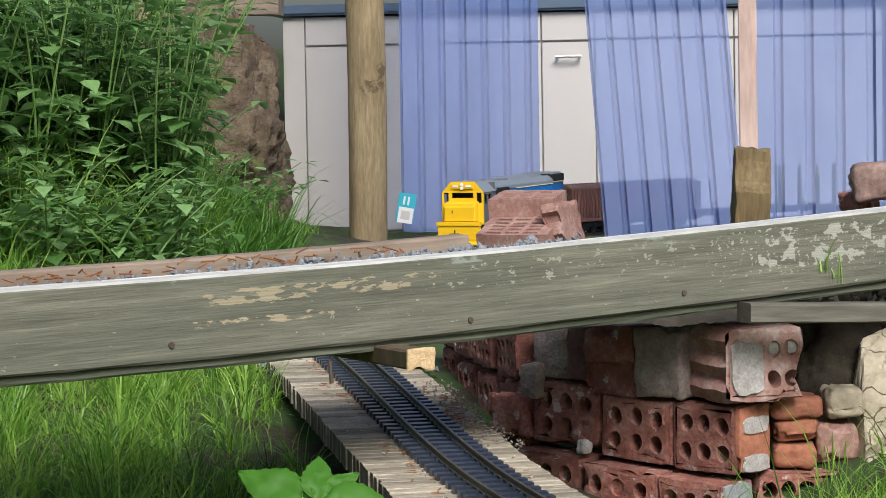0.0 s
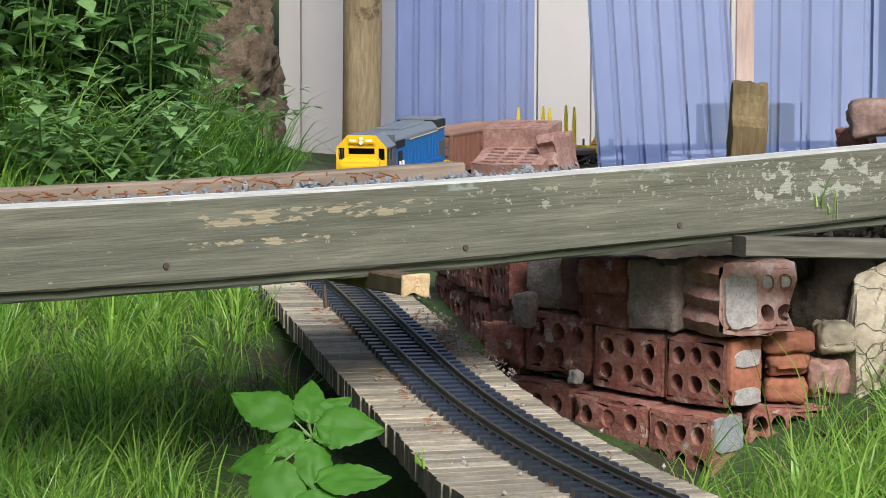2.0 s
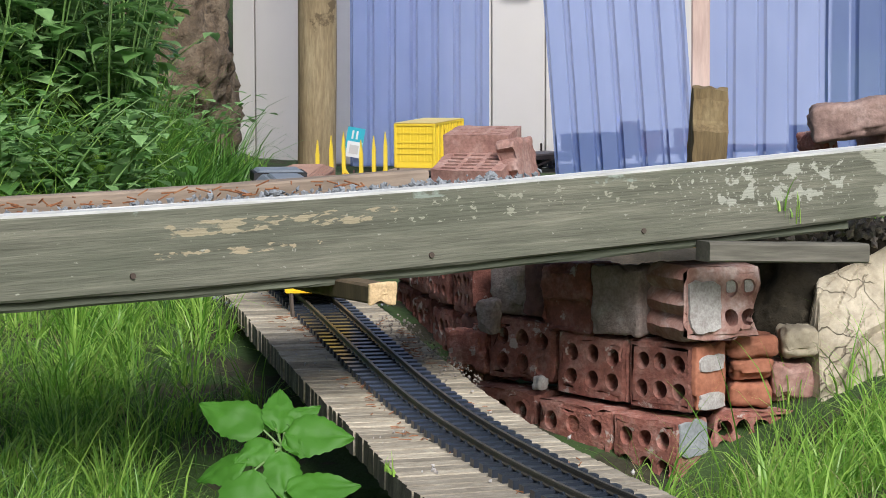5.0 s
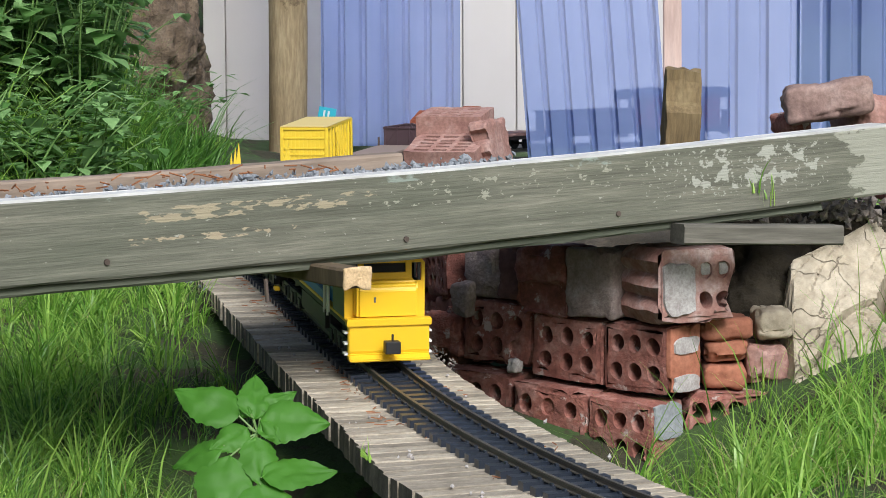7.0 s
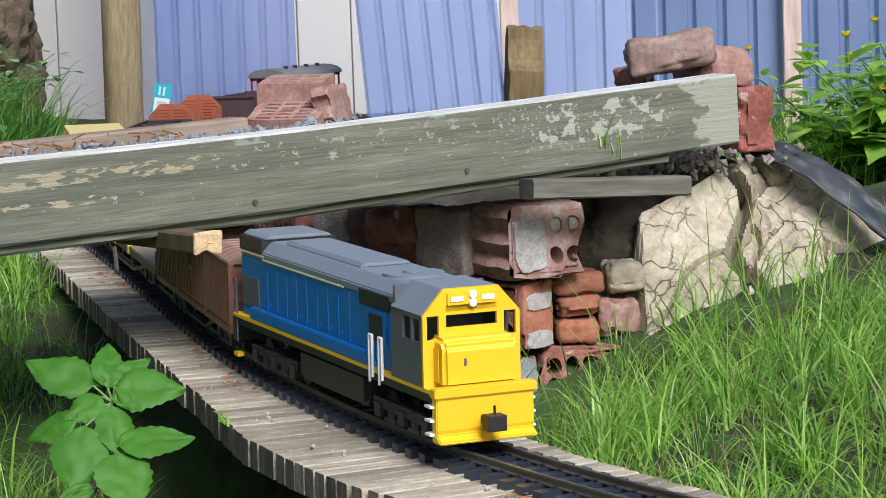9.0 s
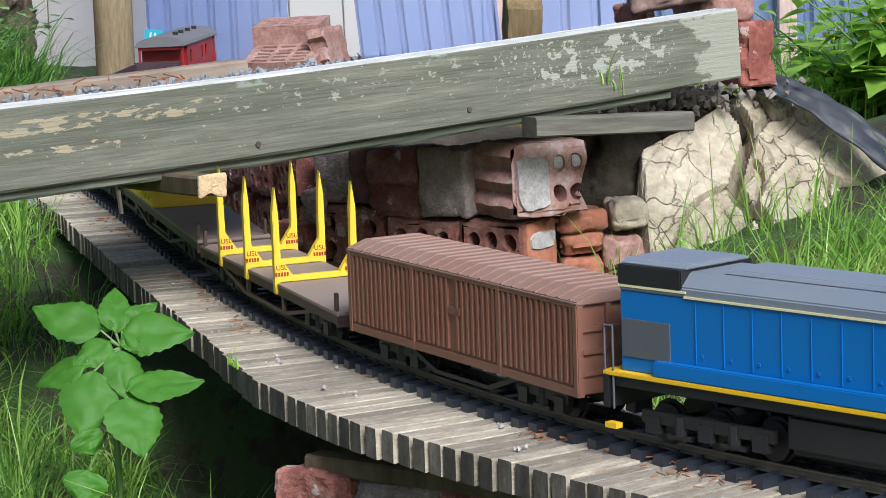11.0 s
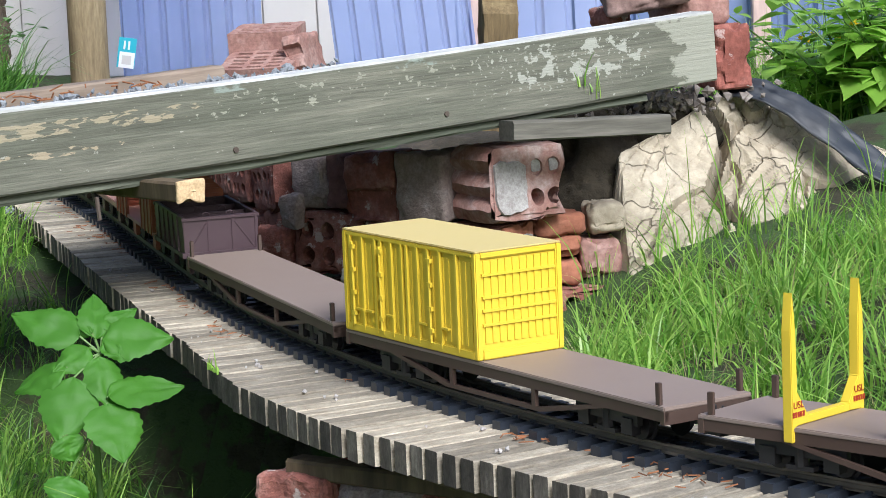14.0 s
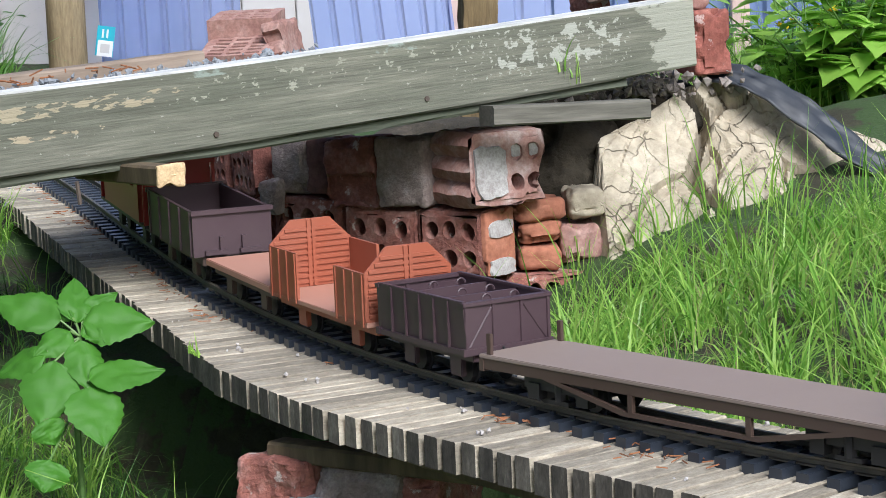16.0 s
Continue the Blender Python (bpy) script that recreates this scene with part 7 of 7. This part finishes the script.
def make_dark_open():
    t = thing("open_wagon", "dark purple-brown open wagon with plain high sides", "open wagon", group="wagons of the train")
    L = 0.235
    four_wheeler(t, L, "frame_brown")
    for y0, y1 in ((-0.05, -0.046), (0.046, 0.05)):
        bm = bmesh.new()
        box(bm, -L / 2, L / 2, y0, y1, 0.038, 0.094)
        part("side", shaped(bm), M["purple"], t)
    for x0, x1 in ((-L / 2, -L / 2 + 0.004), (L / 2 - 0.004, L / 2)):
        bm = bmesh.new()
        box(bm, x0, x1, -0.046, 0.046, 0.038, 0.094)
        part("end", shaped(bm), M["purple"], t)
    bm = bmesh.new()
    box(bm, -L / 2 + 0.004, L / 2 - 0.004, -0.046, 0.046, 0.038, 0.044)
    part("floor", shaped(bm), M["purple"], t)
    bm = bmesh.new()
    for x in (-L / 2 - 0.001, L / 2 + 0.001):
        for y in (-0.014, 0.014):
            box(bm, x - 0.004, x + 0.004, y - 0.003, y + 0.003, 0.04, 0.062)
        box(bm, x - 0.006, x + 0.006, -0.036, -0.008, 0.040, 0.046)
        box(bm, x - 0.006, x + 0.006, 0.008, 0.036, 0.040, 0.046)
        box(bm, x - 0.003, x + 0.003, -0.052, 0.052, 0.090, 0.096)
    for y in (-0.0505, 0.0505):
        for k in range(5):
            x = -L / 2 + 0.01 + k * (L - 0.02) / 4
            box(bm, x - 0.0025, x + 0.0025, y - 0.0015, y + 0.0015, 0.038, 0.093)
    pieces("fitting", shaped(bm, 0.0004), M["purple"], t)
    return t, L


def make_guard_van():
    t = thing("guards_van", "deep red guards van with a grey arched roof", "guards van", group="wagons of the train")
    L, W = 0.30, 0.1
    four_wheeler(t, L, "black")
    bm = bmesh.new()
    x0, x1 = -L / 2 + 0.03, L / 2 - 0.035
    for y0, y1 in ((-W / 2, -W / 2 + 0.003), (W / 2 - 0.003, W / 2)):
        for a, b, z0, z1 in ((x0, x1, 0.040, 0.085), (x0, x1, 0.112, 0.126), (x0, x0 + 0.05, 0.085, 0.112), (x0 + 0.07, x0 + 0.085, 0.085, 0.112), (x0 + 0.105, x1 - 0.045, 0.085, 0.112), (x1 - 0.025, x1, 0.085, 0.112)):
            box(bm, a, b, y0, y1, z0, z1)
    for x in (x0, x1 - 0.003):
        box(bm, x, x + 0.003, -W / 2, W / 2, 0.04, 0.126)
    part("body", shaped(bm), M["van_red"], t)
    bm = bmesh.new()
    for x in (-L / 2 + 0.002, L / 2 - 0.006):
        for y in (-W / 2 + 0.001, W / 2 - 0.005):
            box(bm, x, x + 0.004, y, y + 0.004, 0.04, 0.126)
        box(bm, x, x + 0.004, -W / 2, W / 2, 0.118, 0.126)
        for y0, y1 in ((-W / 2, -0.016), (0.016, W / 2)):
            box(bm, x, x + 0.003, y0, y1, 0.04, 0.085)
    pieces("platform_end", shaped(bm), M["van_red"], t)
    bm = bmesh.new()
    box(bm, -L / 2, L / 2, -W / 2, W / 2, 0.036, 0.040)
    box(bm, x0 + 0.004, x1 - 0.004, -0.046, 0.046, 0.04, 0.12)
    part("floor", shaped(bm), M["black"], t)
    bm = bmesh.new()
    o = [(W / 2 + 0.004, 0.125)] + [(math.cos(math.pi * k / 10) * (W / 2 + 0.004), 0.127 + math.sin(math.pi * k / 10) * 0.020) for k in range(11)] + [(-W / 2 - 0.004, 0.125)]
    a, b = [bm.verts.new((-L / 2 - 0.004, y, z)) for y, z in o], [bm.verts.new((L / 2 + 0.004, y, z)) for y, z in o]
    for k in range(len(o)):
        bm.faces.new((a[k], a[(k + 1) % len(o)], b[(k + 1) % len(o)], b[k]))
    bm.faces.new(a[::-1])
    bm.faces.new(b)
    part("roof", shaped(bm), M["dark_grey_roof"], t, "grey arched roof")
    for x in (-0.08, -0.02, 0.04, 0.09):
        bm = bmesh.new()
        rod(bm, (x, 0.02, 0.144), (x, 0.02, 0.152), 0.006, 8)
        part("roof_vent", shaped(bm), M["black"], t, "small black roof vent")
    return t, L


M["cream"] = paint("cream_line_paint", (0.72, 0.66, 0.36), 0.5, 0.03)
# container roof: a paler yellow than its walls
M["cont_pale"] = paint("pale_roof_yellow", (0.62, 0.49, 0.19), 0.6, 0.08)
M["roof_brown"] = paint("dusty_brown_roof", (0.24, 0.13, 0.095), 0.65, 0.25)
M["dark_grey_roof"] = paint("weathered_grey_roof", (0.13, 0.13, 0.14), 0.6, 0.2)

TRAIN = []
offset = 0.0
for make, gap in ((make_loco, 0.025), (make_boxcar, 0.037), (make_log_flat, 0.03)):
    v, n = make()
    TRAIN.append((v, offset + n / 2, n * 0.56))
    offset += n + gap
v, n = make_flat("brown flat wagon carrying a yellow container at its rear")
flat_mid = offset + n / 2
TRAIN.append((v, flat_mid, n * 0.62))
box_car, nb = make_container()
CARGO = (box_car, n / 2 - nb / 2 - 0.004)
offset += n + 0.03
v, n = make_flat("empty brown flat wagon with trussed side sills")
TRAIN.append((v, offset + n / 2, n * 0.62))
offset += n + 0.028
for make, gap in ((make_hopper, 0.02), (make_gable_wagon, 0.006), (make_low_flat, 0.045), (make_dark_open, 0.03), (make_guard_van, 0.0)):
    v, n = make()
    TRAIN.append((v, offset + n / 2, n * 0.54))
    offset += n + gap

# seconds, and how far the locomotive's front is past the bridge
RUN = ((0.0, -2.0), (1.0, -1.57), (2.0, -1.16), (3.0, -0.76), (4.0, -0.375), (5.0, 0.0), (6.25, 0.45), (7.5, 0.905), (8.0, 1.095), (8.5, 1.305), (9.0, 1.515), (10.0, 1.945), (11.0, 2.36),
       (12.5, 2.928), (13.5, 3.338), (14.5, 3.79), (15.0, 4.0), (16.0, 4.448))


def vehicle_pose(s, base):
    a, b = on_line(s - base / 2), on_line(s + base / 2)
    x = (b - a).normalized()
    y = Vector((0, 0, 1)).cross(x).normalized()
    m = Matrix((x, y, x.cross(y))).transposed().to_4x4()
    m.translation = (a + b) / 2
    return m


def motions():
    ts, ss = [r[0] for r in RUN], [r[1] for r in RUN]
    for v, back, base in TRAIN:
        rows = []
        for k in range(65):
            t = k * 0.25
            rows.append((t, vehicle_pose(float(np.interp(t, ts, ss)) - back, base)))
        walk(v, rows)
        if abs(back - flat_mid) < 1e-6:
            walk(CARGO[0], [(t, m @ Matrix.Translation((-CARGO[1], 0, 0.0435))) for t, m in rows])


motions()
